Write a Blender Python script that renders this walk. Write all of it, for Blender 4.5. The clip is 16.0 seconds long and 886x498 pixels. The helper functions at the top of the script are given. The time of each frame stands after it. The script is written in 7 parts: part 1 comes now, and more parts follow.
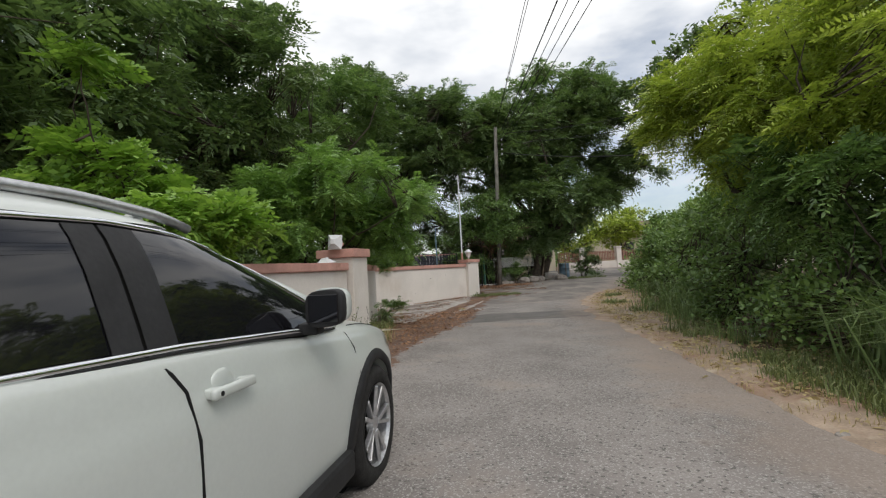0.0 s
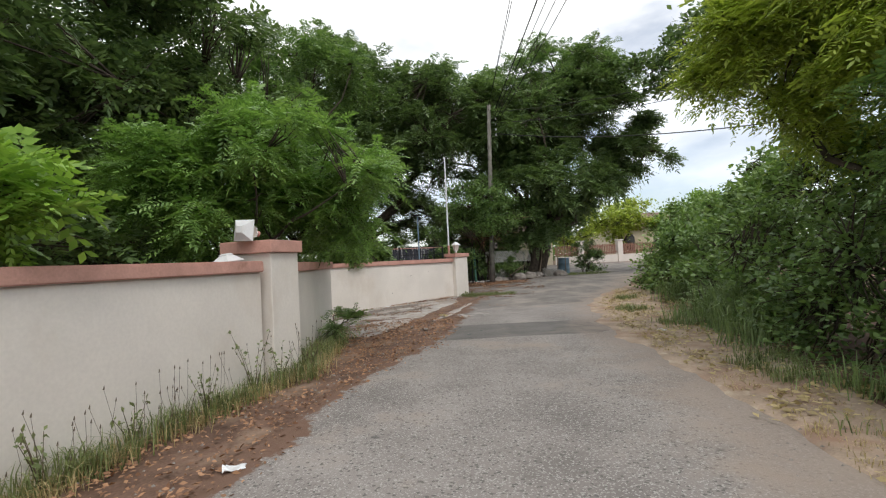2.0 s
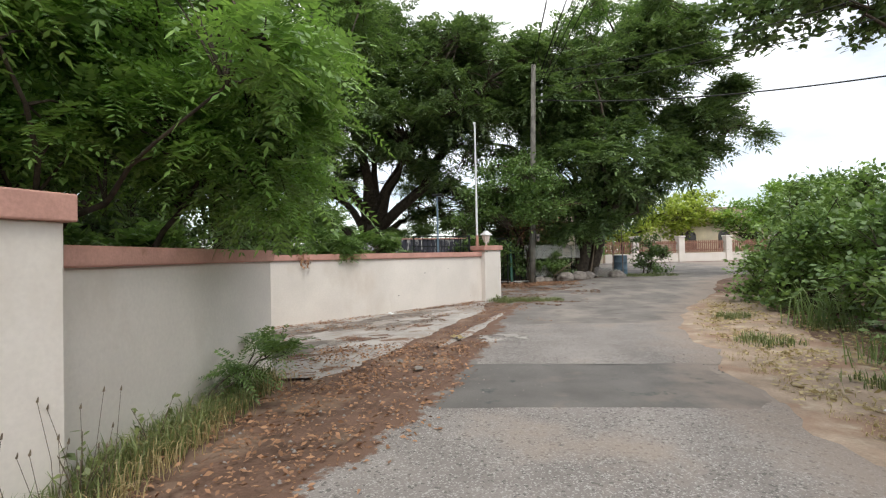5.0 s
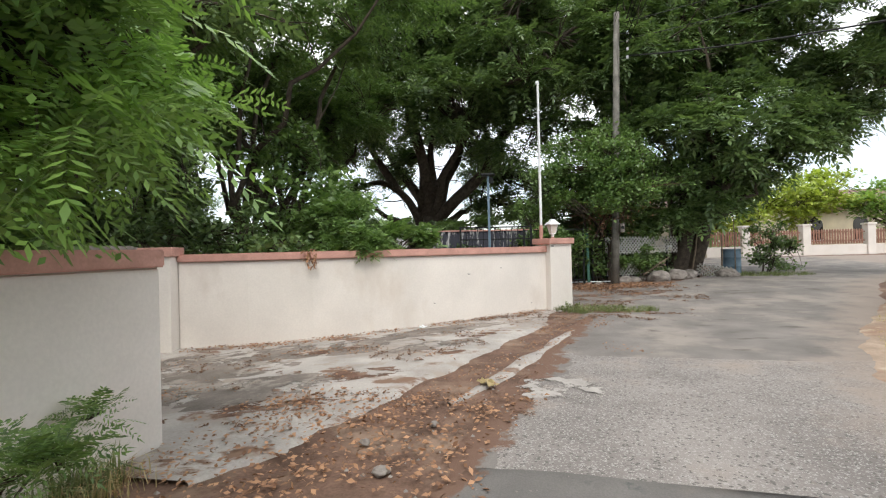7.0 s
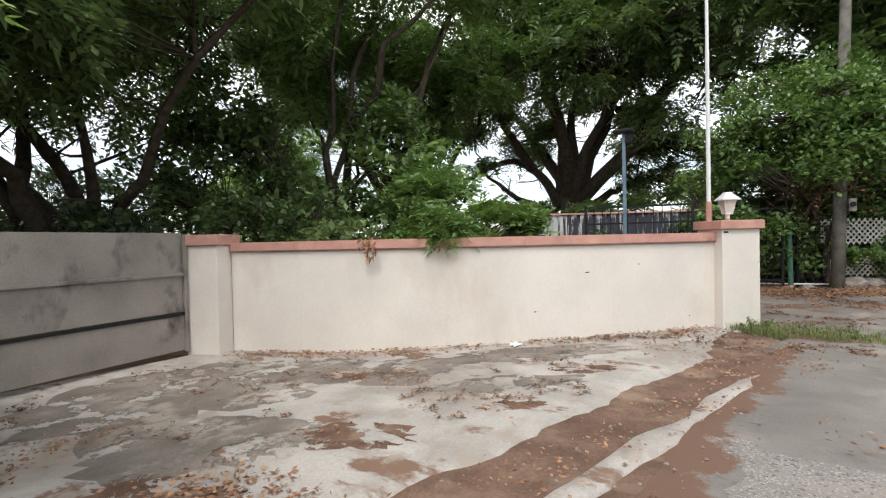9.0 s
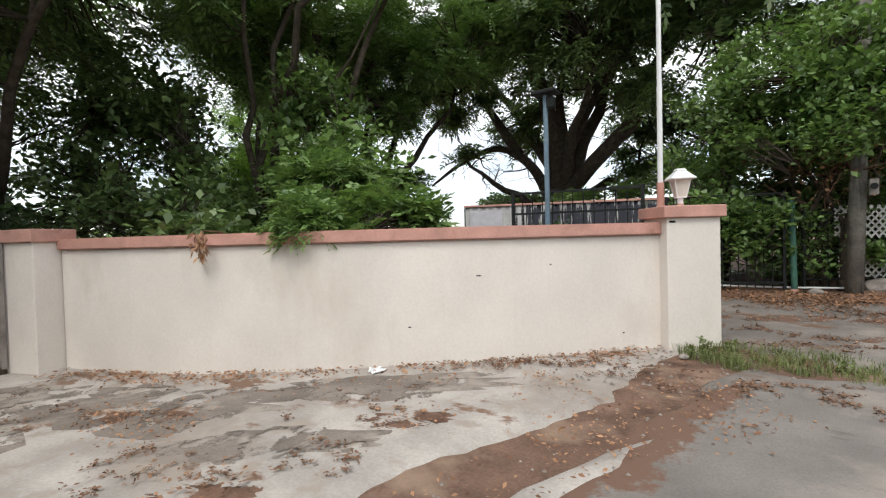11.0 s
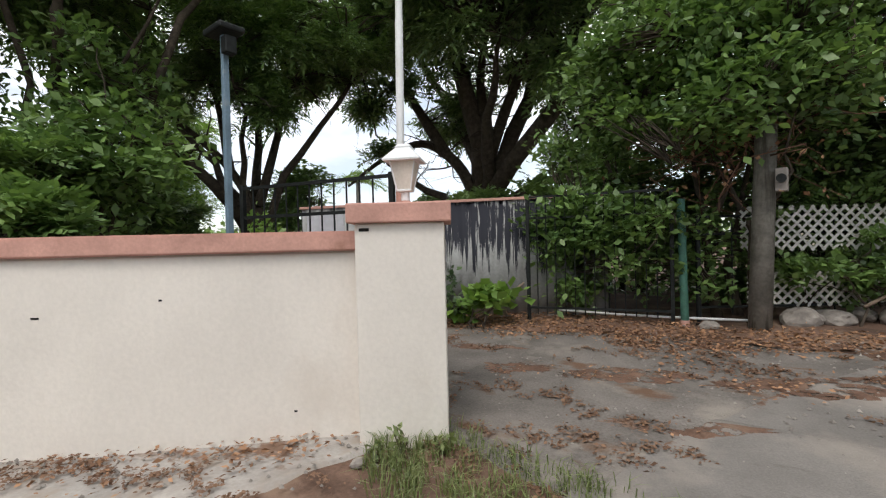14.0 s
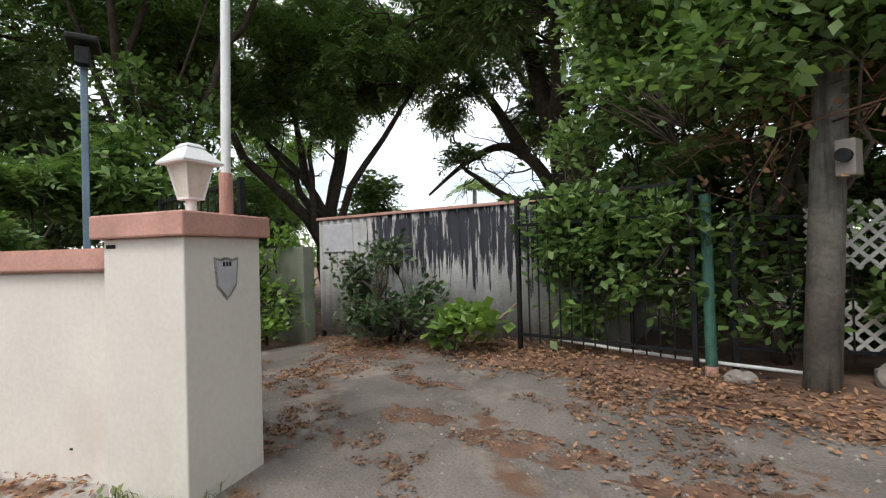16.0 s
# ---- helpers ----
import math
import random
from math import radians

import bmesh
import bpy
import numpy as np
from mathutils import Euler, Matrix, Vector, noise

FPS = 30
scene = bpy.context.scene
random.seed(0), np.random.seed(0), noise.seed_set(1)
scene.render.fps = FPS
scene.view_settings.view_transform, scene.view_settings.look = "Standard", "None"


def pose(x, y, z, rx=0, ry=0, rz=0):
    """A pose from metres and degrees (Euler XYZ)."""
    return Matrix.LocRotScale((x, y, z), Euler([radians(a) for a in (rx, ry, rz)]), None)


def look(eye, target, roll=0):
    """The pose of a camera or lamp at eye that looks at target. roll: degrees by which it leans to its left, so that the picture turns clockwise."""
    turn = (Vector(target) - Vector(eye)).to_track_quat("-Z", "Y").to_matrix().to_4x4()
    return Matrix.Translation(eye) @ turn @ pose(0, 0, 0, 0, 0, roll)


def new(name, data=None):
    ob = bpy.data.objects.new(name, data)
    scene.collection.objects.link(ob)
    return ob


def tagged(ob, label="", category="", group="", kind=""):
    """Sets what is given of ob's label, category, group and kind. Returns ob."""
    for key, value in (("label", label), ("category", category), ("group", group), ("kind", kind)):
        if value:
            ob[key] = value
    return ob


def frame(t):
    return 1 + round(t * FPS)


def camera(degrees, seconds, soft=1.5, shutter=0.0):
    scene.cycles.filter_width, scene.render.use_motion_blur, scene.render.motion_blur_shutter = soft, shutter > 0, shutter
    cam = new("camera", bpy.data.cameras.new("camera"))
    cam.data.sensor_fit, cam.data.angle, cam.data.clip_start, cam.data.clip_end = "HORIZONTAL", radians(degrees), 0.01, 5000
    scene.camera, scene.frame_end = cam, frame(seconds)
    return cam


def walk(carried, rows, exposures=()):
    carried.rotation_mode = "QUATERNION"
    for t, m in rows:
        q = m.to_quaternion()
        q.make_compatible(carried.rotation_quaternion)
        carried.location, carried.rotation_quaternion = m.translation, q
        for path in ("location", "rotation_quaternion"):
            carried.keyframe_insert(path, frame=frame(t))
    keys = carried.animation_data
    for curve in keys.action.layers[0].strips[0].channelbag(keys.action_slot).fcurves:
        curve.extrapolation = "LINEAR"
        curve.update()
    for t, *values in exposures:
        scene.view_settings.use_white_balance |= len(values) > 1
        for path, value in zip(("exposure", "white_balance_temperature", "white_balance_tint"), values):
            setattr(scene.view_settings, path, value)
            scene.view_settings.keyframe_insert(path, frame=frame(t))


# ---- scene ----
cam = camera(86.9, 16.0, soft=1.2)
METRES, EYE, TILT, LEAN, TURN = 19.7, 1.22, 0.0, 0.0, 0.0
ROWS = [
    (0.0, 0.0, 0.0, 0.0, 0.13, 2.36, 3.06),
    (0.5, 0.0041, 0.0296, 0.0005, -0.44, 2.14, 2.67),
    (1.0, 0.0106, 0.064, 0.0035, -0.85, 1.63, 2.75),
    (1.5, 0.018, 0.096, 0.0041, -1.39, 1.41, 3.0),
    (2.0, 0.0207, 0.129, 0.0044, -0.48, 1.38, 2.76),
    (2.5, 0.0248, 0.1625, 0.0029, 1.34, 1.37, 2.03),
    (3.0, 0.024, 0.1928, 0.0019, 1.32, 1.27, 1.73),
    (3.5, 0.0287, 0.2272, 0.0027, 1.61, 1.24, 1.96),
    (4.0, 0.0329, 0.2568, 0.0033, 2.48, 1.12, 1.76),
    (6.5, 0.0524, 0.4153, 0.0022, 9.97, 0.24, 1.25),
    (7.0, 0.0583, 0.4499, 0.0052, 13.88, 0.18, 1.42),
    (7.5, 0.0632, 0.4804, 0.005, 18.63, 0.39, 1.26),
    (8.0, 0.0641, 0.5128, 0.005, 24.3, -0.05, 1.17),
    (10.5, 0.0918, 0.6649, 0.0043, 38.54, -1.39, 1.37),
    (11.0, 0.1064, 0.6932, 0.0015, 37.59, -1.3, 1.52),
    (11.5, 0.1118, 0.7216, 0.0011, 37.08, -1.31, 1.42),
    (12.0, 0.1223, 0.7514, 0.0029, 37.29, -1.15, 1.57),
    (12.5, 0.1305, 0.7755, 0.0044, 37.04, -0.99, 1.41),
    (13.0, 0.1415, 0.8072, 0.005, 37.75, -0.9, 1.37),
    (13.5, 0.1552, 0.8349, 0.0036, 38.42, -0.73, 1.35),
    (14.0, 0.1644, 0.8627, 0.0025, 38.97, -0.79, 1.37),
    (14.5, 0.1797, 0.891, 0.0012, 40.82, -0.65, 1.46),
    (15.0, 0.1888, 0.9151, 0.0017, 44.4, -0.19, 1.73),
    (15.5, 0.1976, 0.9447, 0.0031, 50.71, 0.17, 1.99),
    (16.0, 0.2059, 0.9688, 0.0029, 57.19, 0.58, 1.52),
]
walk(cam, [(t, pose(0, 0, EYE, TILT, LEAN, TURN) @ pose(METRES * x, METRES * y, METRES * z, 90 + pitch, roll, yaw)) for t, x, y, z, yaw, pitch, roll in ROWS],
     exposures=[(0.0, -0.38), (1.0, -0.2), (2.0, -0.08), (3.5, 0.02), (6.5, 0.4), (8.5, 0.45), (11.0, 0.3), (12.5, 0.2), (14.0, 0.15), (16.0, 0.32)])

# ---- world and light ----
world = bpy.data.worlds.new("sky")
scene.world = world
world.use_nodes = True
_n, _l = world.node_tree.nodes, world.node_tree.links
_n.clear()
_sky = _n.new("ShaderNodeTexSky")
_sky.sky_type, _sky.sun_disc = "NISHITA", False
_sky.sun_elevation, _sky.sun_rotation = radians(55), radians(161)
_sky.air_density, _sky.dust_density = 1.0, 1.0
_tint = _n.new("ShaderNodeVectorMath")
_tint.operation = "SCALE"
_tint.inputs["Scale"].default_value = 0.15
_l.new(_sky.outputs[0], _tint.inputs[0])
_tc = _n.new("ShaderNodeTexCoord")
_map = _n.new("ShaderNodeMapping")
_map.inputs["Scale"].default_value = (1.0, 1.0, 2.6)
_map.inputs["Location"].default_value = (0.35, 0.1, 0.0)
_l.new(_tc.outputs["Generated"], _map.inputs[0])
_cl = _n.new("ShaderNodeTexNoise")
_cl.inputs["Scale"].default_value, _cl.inputs["Detail"].default_value = 2.2, 7.0
_l.new(_map.outputs[0], _cl.inputs["Vector"])
_rp = _n.new("ShaderNodeValToRGB")
_rp.color_ramp.elements[0].position, _rp.color_ramp.elements[1].position = 0.24, 0.47
_l.new(_cl.outputs[0], _rp.inputs[0])
_cl2 = _n.new("ShaderNodeTexNoise")
_cl2.inputs["Scale"].default_value, _cl2.inputs["Detail"].default_value = 4.5, 6.0
_l.new(_map.outputs[0], _cl2.inputs["Vector"])
_cr = _n.new("ShaderNodeValToRGB")
_cr.color_ramp.elements[0].color = (0.95, 1.0, 1.08, 1)
_cr.color_ramp.elements[1].color = (1.55, 1.55, 1.55, 1)
_cr.color_ramp.elements[0].position, _cr.color_ramp.elements[1].position = 0.35, 0.6
_l.new(_cl2.outputs[0], _cr.inputs[0])
_mx = _n.new("ShaderNodeMix")
_mx.data_type = "RGBA"
_el = _n.new("ShaderNodeSeparateXYZ")
_l.new(_tc.outputs["Generated"], _el.inputs[0])
_thin = _n.new("ShaderNodeMapRange")
_thin.inputs[1].default_value, _thin.inputs[2].default_value = 0.12, 0.42
_thin.inputs[3].default_value, _thin.inputs[4].default_value = 0.5, 1.0
_l.new(_el.outputs[2], _thin.inputs[0])
_cov = _n.new("ShaderNodeMath")
_cov.operation = "MULTIPLY"
_l.new(_rp.outputs[0], _cov.inputs[0])
_l.new(_thin.outputs[0], _cov.inputs[1])
_l.new(_cov.outputs[0], _mx.inputs[0])
_l.new(_tint.outputs[0], _mx.inputs[6])
_l.new(_cr.outputs[0], _mx.inputs[7])
_bg = _n.new("ShaderNodeBackground")
_bg.inputs[1].default_value = 1.0
_l.new(_mx.outputs[2], _bg.inputs[0])
_wo = _n.new("ShaderNodeOutputWorld")
_l.new(_bg.outputs[0], _wo.inputs[0])

sun = new("sun", bpy.data.lights.new("sun", "SUN"))
sun.data.energy, sun.data.angle, sun.data.color = 1.5, radians(22), (1.0, 0.95, 0.87)
sun.matrix_world = look((3.0, -8.5, 13.0), (0, 0, 0))


# ---- materials ----
def mat(name, base, rough=0.8, metal=0.0, var=0.25, scale=6.0, bump=0.15, bscale=60.0, spec=0.3):
    """Base colour varied at two scales of noise, with fine relief."""
    m = bpy.data.materials.new(name)
    m.use_nodes = True
    n, l = m.node_tree.nodes, m.node_tree.links
    p = n["Principled BSDF"]
    p.inputs["Roughness"].default_value, p.inputs["Metallic"].default_value = rough, metal
    p.inputs["Specular IOR Level"].default_value = spec
    g = n.new("ShaderNodeNewGeometry")
    a = n.new("ShaderNodeTexNoise")
    a.inputs["Scale"].default_value, a.inputs["Detail"].default_value = scale, 5
    b = n.new("ShaderNodeTexNoise")
    b.inputs["Scale"].default_value, b.inputs["Detail"].default_value = bscale, 3
    l.new(g.outputs["Position"], a.inputs["Vector"])
    l.new(g.outputs["Position"], b.inputs["Vector"])
    ra = n.new("ShaderNodeMapRange")
    ra.inputs[1].default_value, ra.inputs[2].default_value = 0.3, 0.7
    ra.inputs[3].default_value, ra.inputs[4].default_value = 1 - var, 1 + var
    l.new(a.outputs[0], ra.inputs[0])
    rb = n.new("ShaderNodeMapRange")
    rb.inputs[1].default_value, rb.inputs[2].default_value = 0.3, 0.7
    rb.inputs[3].default_value, rb.inputs[4].default_value = 1 - var * 0.5, 1 + var * 0.5
    l.new(b.outputs[0], rb.inputs[0])
    mu = n.new("ShaderNodeMath")
    mu.operation = "MULTIPLY"
    l.new(ra.outputs[0], mu.inputs[0])
    l.new(rb.outputs[0], mu.inputs[1])
    sc = n.new("ShaderNodeVectorMath")
    sc.operation = "SCALE"
    sc.inputs[0].default_value = base
    l.new(mu.outputs[0], sc.inputs["Scale"])
    l.new(sc.outputs[0], p.inputs["Base Color"])
    if bump:
        bm = n.new("ShaderNodeBump")
        bm.inputs["Strength"].default_value, bm.inputs["Distance"].default_value = bump, 0.01
        l.new(b.outputs[0], bm.inputs["Height"])
        l.new(bm.outputs[0], p.inputs["Normal"])
    return m


def mix_in(m, colour, scale, lo, hi, detail=6.0, stretch=(1, 1, 1), rough=None):
    """Lays a second colour over a material in the shape of a noise (stains, dirt, wear)."""
    n, l = m.node_tree.nodes, m.node_tree.links
    p = n["Principled BSDF"]
    old = p.inputs["Base Color"].links[0].from_socket
    g = n.new("ShaderNodeNewGeometry")
    mp = n.new("ShaderNodeMapping")
    mp.inputs["Scale"].default_value = stretch
    l.new(g.outputs["Position"], mp.inputs[0])
    a = n.new("ShaderNodeTexNoise")
    a.inputs["Scale"].default_value, a.inputs["Detail"].default_value = scale, detail
    a.inputs["Roughness"].default_value = 0.62
    l.new(mp.outputs[0], a.inputs["Vector"])
    r = n.new("ShaderNodeMapRange")
    r.inputs[1].default_value, r.inputs[2].default_value = lo, hi
    l.new(a.outputs[0], r.inputs[0])
    x = n.new("ShaderNodeMix")
    x.data_type = "RGBA"
    l.new(r.outputs[0], x.inputs[0])
    l.new(old, x.inputs[6])
    x.inputs[7].default_value = (*colour, 1)
    l.new(x.outputs[2], p.inputs["Base Color"])
    return m


def speckle(m, colour, scale, lo, hi):
    """Single stones of a mix: cells of another colour."""
    n, l = m.node_tree.nodes, m.node_tree.links
    p = n["Principled BSDF"]
    old = p.inputs["Base Color"].links[0].from_socket
    g = n.new("ShaderNodeNewGeometry")
    v = n.new("ShaderNodeTexVoronoi")
    v.inputs["Scale"].default_value = scale
    l.new(g.outputs["Position"], v.inputs["Vector"])
    s = n.new("ShaderNodeSeparateColor")
    l.new(v.outputs["Color"], s.inputs[0])
    r = n.new("ShaderNodeMapRange")
    r.inputs[1].default_value, r.inputs[2].default_value = lo, hi
    l.new(s.outputs[0], r.inputs[0])
    x = n.new("ShaderNodeMix")
    x.data_type = "RGBA"
    l.new(r.outputs[0], x.inputs[0])
    l.new(old, x.inputs[6])
    x.inputs[7].default_value = (*colour, 1)
    l.new(x.outputs[2], p.inputs["Base Color"])
    return m


def leaf_mat(name, dark, light, trans=0.35, rough=0.5):
    """Leaves: colour between two greens leaf by leaf and in drifts, with light shining through."""
    m = bpy.data.materials.new(name)
    m.use_nodes = True
    n, l = m.node_tree.nodes, m.node_tree.links
    p = n["Principled BSDF"]
    p.inputs["Roughness"].default_value = rough
    p.inputs["Specular IOR Level"].default_value = 0.45
    g = n.new("ShaderNodeNewGeometry")
    a = n.new("ShaderNodeTexNoise")
    a.inputs["Scale"].default_value, a.inputs["Detail"].default_value = 1.1, 3
    l.new(g.outputs["Position"], a.inputs["Vector"])
    s = n.new("ShaderNodeMath")
    s.operation = "ADD"
    l.new(g.outputs["Random Per Island"], s.inputs[0])
    l.new(a.outputs[0], s.inputs[1])
    r = n.new("ShaderNodeMapRange")
    r.inputs[1].default_value, r.inputs[2].default_value = 0.35, 1.65
    l.new(s.outputs[0], r.inputs[0])
    x = n.new("ShaderNodeMix")
    x.data_type = "RGBA"
    l.new(r.outputs[0], x.inputs[0])
    x.inputs[6].default_value, x.inputs[7].default_value = (*dark, 1), (*light, 1)
    l.new(x.outputs[2], p.inputs["Base Color"])
    t = n.new("ShaderNodeBsdfTranslucent")
    through_col = n.new("ShaderNodeVectorMath")
    through_col.operation = "MULTIPLY"
    through_col.inputs[1].default_value = (1.3 * trans, 1.35 * trans, 0.9 * trans)
    l.new(x.outputs[2], through_col.inputs[0])
    l.new(through_col.outputs[0], t.inputs[0])
    ms = n.new("ShaderNodeAddShader")
    l.new(p.outputs[0], ms.inputs[0])
    l.new(t.outputs[0], ms.inputs[1])
    l.new(ms.outputs[0], n["Material Output"].inputs[0])
    return m


def broken(m, scale, lo, hi, stretch=(1, 1, 1)):
    """Lets the ground show through a thin film in the shape of a noise."""
    n, l = m.node_tree.nodes, m.node_tree.links
    p = n["Principled BSDF"]
    g = n.new("ShaderNodeNewGeometry")
    mp = n.new("ShaderNodeMapping")
    mp.inputs["Scale"].default_value = stretch
    l.new(g.outputs["Position"], mp.inputs[0])
    a = n.new("ShaderNodeTexNoise")
    a.inputs["Scale"].default_value, a.inputs["Detail"].default_value, a.inputs["Roughness"].default_value = scale, 9.0, 0.68
    l.new(mp.outputs[0], a.inputs["Vector"])
    r = n.new("ShaderNodeMapRange")
    r.inputs[1].default_value, r.inputs[2].default_value = lo, hi
    l.new(a.outputs[0], r.inputs[0])
    l.new(r.outputs[0], p.inputs["Alpha"])
    return m


def edge_dirt(m, colour, attribute, width, scale, soft=0.04, most=1.0):
    """Soil washed in from the border of a surface: its attribute holds the metres to that border."""
    n, l = m.node_tree.nodes, m.node_tree.links
    p = n["Principled BSDF"]
    old = p.inputs["Base Color"].links[0].from_socket
    at = n.new("ShaderNodeAttribute")
    at.attribute_name = attribute
    fall = n.new("ShaderNodeMapRange")
    fall.inputs[1].default_value, fall.inputs[2].default_value, fall.inputs[3].default_value, fall.inputs[4].default_value = 0.0, width, 0.28, -0.28
    l.new(at.outputs["Fac"], fall.inputs[0])
    g = n.new("ShaderNodeNewGeometry")
    a = n.new("ShaderNodeTexNoise")
    a.inputs["Scale"].default_value, a.inputs["Detail"].default_value, a.inputs["Roughness"].default_value = scale, 10.0, 0.7
    l.new(g.outputs["Position"], a.inputs["Vector"])
    add = n.new("ShaderNodeMath")
    l.new(fall.outputs[0], add.inputs[0])
    l.new(a.outputs[0], add.inputs[1])
    r = n.new("ShaderNodeMapRange")
    r.inputs[1].default_value, r.inputs[2].default_value, r.inputs[4].default_value = 0.5 - soft, 0.5 + soft, most
    l.new(add.outputs[0], r.inputs[0])
    x = n.new("ShaderNodeMix")
    x.data_type = "RGBA"
    l.new(r.outputs[0], x.inputs[0])
    l.new(old, x.inputs[6])
    x.inputs[7].default_value = (*colour, 1)
    l.new(x.outputs[2], p.inputs["Base Color"])
    return m


M_soil = mix_in(mat("soil", (0.15, 0.092, 0.067), 0.95, var=0.35, scale=2.5, bump=0.6, bscale=45), (0.27, 0.19, 0.14), 1.3, 0.52, 0.66)
M_asph = speckle(speckle(mat("old_asphalt", (0.245, 0.222, 0.208), 0.9, var=0.24, scale=1.2, bump=0.6, bscale=95), (0.38, 0.36, 0.34), 105, 0.8, 0.88), (0.14, 0.13, 0.122), 60, 0.9, 0.94)
M_asph = mix_in(mix_in(M_asph, (0.31, 0.25, 0.205), 0.6, 0.54, 0.74), (0.12, 0.112, 0.108), 2.6, 0.66, 0.71, detail=9)
M_asph2 = mix_in(mat("dusty_asphalt", (0.165, 0.147, 0.134), 0.93, var=0.34, scale=1.8, bump=0.9, bscale=60), (0.15, 0.09, 0.06), 1.1, 0.565, 0.63, detail=9, stretch=(1, 2.2, 1))
M_asph2 = mix_in(M_asph2, (0.27, 0.24, 0.21), 1.0, 0.55, 0.64, detail=9)
M_smooth = mix_in(mix_in(mat("smooth_asphalt", (0.15, 0.141, 0.133), 0.9, var=0.2, scale=1.6, bump=0.5, bscale=90), (0.22, 0.19, 0.165), 1.2, 0.55, 0.7, detail=9), (0.085, 0.094, 0.09), 3.0, 0.62, 0.68, detail=9)
M_siltbed = mix_in(mat("red_brown_silt", (0.145, 0.085, 0.06), 0.96, var=0.35, scale=5, bump=0.7, bscale=50), (0.23, 0.155, 0.115), 2.6, 0.53, 0.64, detail=9)
M_siltbed = broken(M_siltbed, 3.0, 0.47, 0.5, (1, 1.7, 1))
M_grime = mix_in(mat("grimy_concrete", (0.2, 0.172, 0.15), 0.92, var=0.3, scale=2.5, bump=0.4, bscale=50), (0.32, 0.285, 0.25), 1.7, 0.54, 0.62, detail=9)
M_grime = broken(M_grime, 2.2, 0.44, 0.48)
M_chalk = broken(mat("chalky_concrete", (0.36, 0.335, 0.31), 0.92, var=0.2, scale=4, bump=0.3, bscale=50), 2.6, 0.48, 0.52)
M_far = mix_in(mix_in(mat("pale_dusty_asphalt", (0.2, 0.183, 0.17), 0.92, var=0.22, scale=1.6, bump=0.5, bscale=80), (0.3, 0.265, 0.235), 0.9, 0.5, 0.64, detail=9), (0.12, 0.105, 0.095), 2.4, 0.6, 0.68, detail=9, stretch=(0.6, 1.6, 1))
for _m in (M_asph, M_far, M_smooth):
    edge_dirt(_m, (0.31, 0.25, 0.21), "from_right", 1.3, 1.6, 0.14, 0.62)
    edge_dirt(_m, (0.165, 0.1, 0.072), "from_left", 0.55, 2.2, 0.03)
M_sand = mix_in(mix_in(mat("verge_dust", (0.36, 0.275, 0.21), 0.95, var=0.25, scale=3, bump=0.5, bscale=50), (0.29, 0.185, 0.13), 1.1, 0.5, 0.64), (0.5, 0.42, 0.32), 2.6, 0.57, 0.7)
M_conc = mix_in(mat("worn_concrete", (0.39, 0.362, 0.336), 0.9, var=0.2, scale=2, bump=0.25, bscale=50), (0.2, 0.125, 0.088), 1.3, 0.575, 0.62, detail=9, stretch=(1, 1.8, 1))
M_conc = mix_in(mix_in(M_conc, (0.25, 0.21, 0.18), 0.45, 0.55, 0.68), (0.33, 0.285, 0.245), 3.5, 0.53, 0.63, detail=9)
M_wall = mix_in(mat("cream_render", (0.725, 0.678, 0.628), 0.85, var=0.07, scale=1.2, bump=0.12, bscale=35), (0.6, 0.53, 0.465), 0.8, 0.56, 0.75, stretch=(1, 1, 0.5))
M_cope = mix_in(mat("salmon_coping", (0.52, 0.29, 0.24), 0.8, var=0.15, scale=4, bump=0.2, bscale=50), (0.36, 0.19, 0.145), 5, 0.62, 0.74)
M_bark = mat("bark", (0.07, 0.055, 0.042), 0.95, var=0.4, scale=9, bump=0.8, bscale=40)
M_twig = mat("twig", (0.13, 0.1, 0.07), 0.9, var=0.3, scale=9, bump=0.3, bscale=60)
M_white = mat("white_paint", (0.72, 0.73, 0.74), 0.5, var=0.08, scale=5, bump=0.05)
M_lf_dark = leaf_mat("dark_leaves", (0.033, 0.062, 0.023), (0.135, 0.2, 0.066), 0.44, 0.48)
M_lf_mid = leaf_mat("green_leaves", (0.042, 0.083, 0.025), (0.15, 0.232, 0.066), 0.46, 0.48)
M_lf_lite = leaf_mat("light_leaves", (0.068, 0.13, 0.026), (0.19, 0.29, 0.062), 0.5, 0.48)
M_lf_yel = leaf_mat("yellow_green_leaves", (0.105, 0.15, 0.022), (0.29, 0.34, 0.06), 0.6, 0.48)
M_lf_neem = leaf_mat("neem_leaves", (0.056, 0.112, 0.026), (0.18, 0.29, 0.07), 0.52, 0.48)
M_lf_sap = leaf_mat("sapling_leaves", (0.085, 0.16, 0.025), (0.22, 0.34, 0.06), 0.52, 0.48)
M_lf_deep = leaf_mat("deep_green_leaves", (0.02, 0.042, 0.019), (0.08, 0.125, 0.048), 0.3, 0.38)
M_lf_hedge = leaf_mat("hedge_leaves", (0.046, 0.09, 0.026), (0.17, 0.25, 0.07), 0.48, 0.48)
M_grass = leaf_mat("grass_blades", (0.06, 0.085, 0.028), (0.19, 0.22, 0.085), 0.35, 0.48)
M_cane = leaf_mat("cane_blades", (0.075, 0.12, 0.04), (0.22, 0.29, 0.12), 0.38, 0.48)
M_dry = leaf_mat("dry_grass", (0.22, 0.17, 0.08), (0.42, 0.34, 0.18), 0.3)
M_litter = leaf_mat("fallen_leaves", (0.13, 0.062, 0.036), (0.46, 0.26, 0.145), 0.06, 0.8)
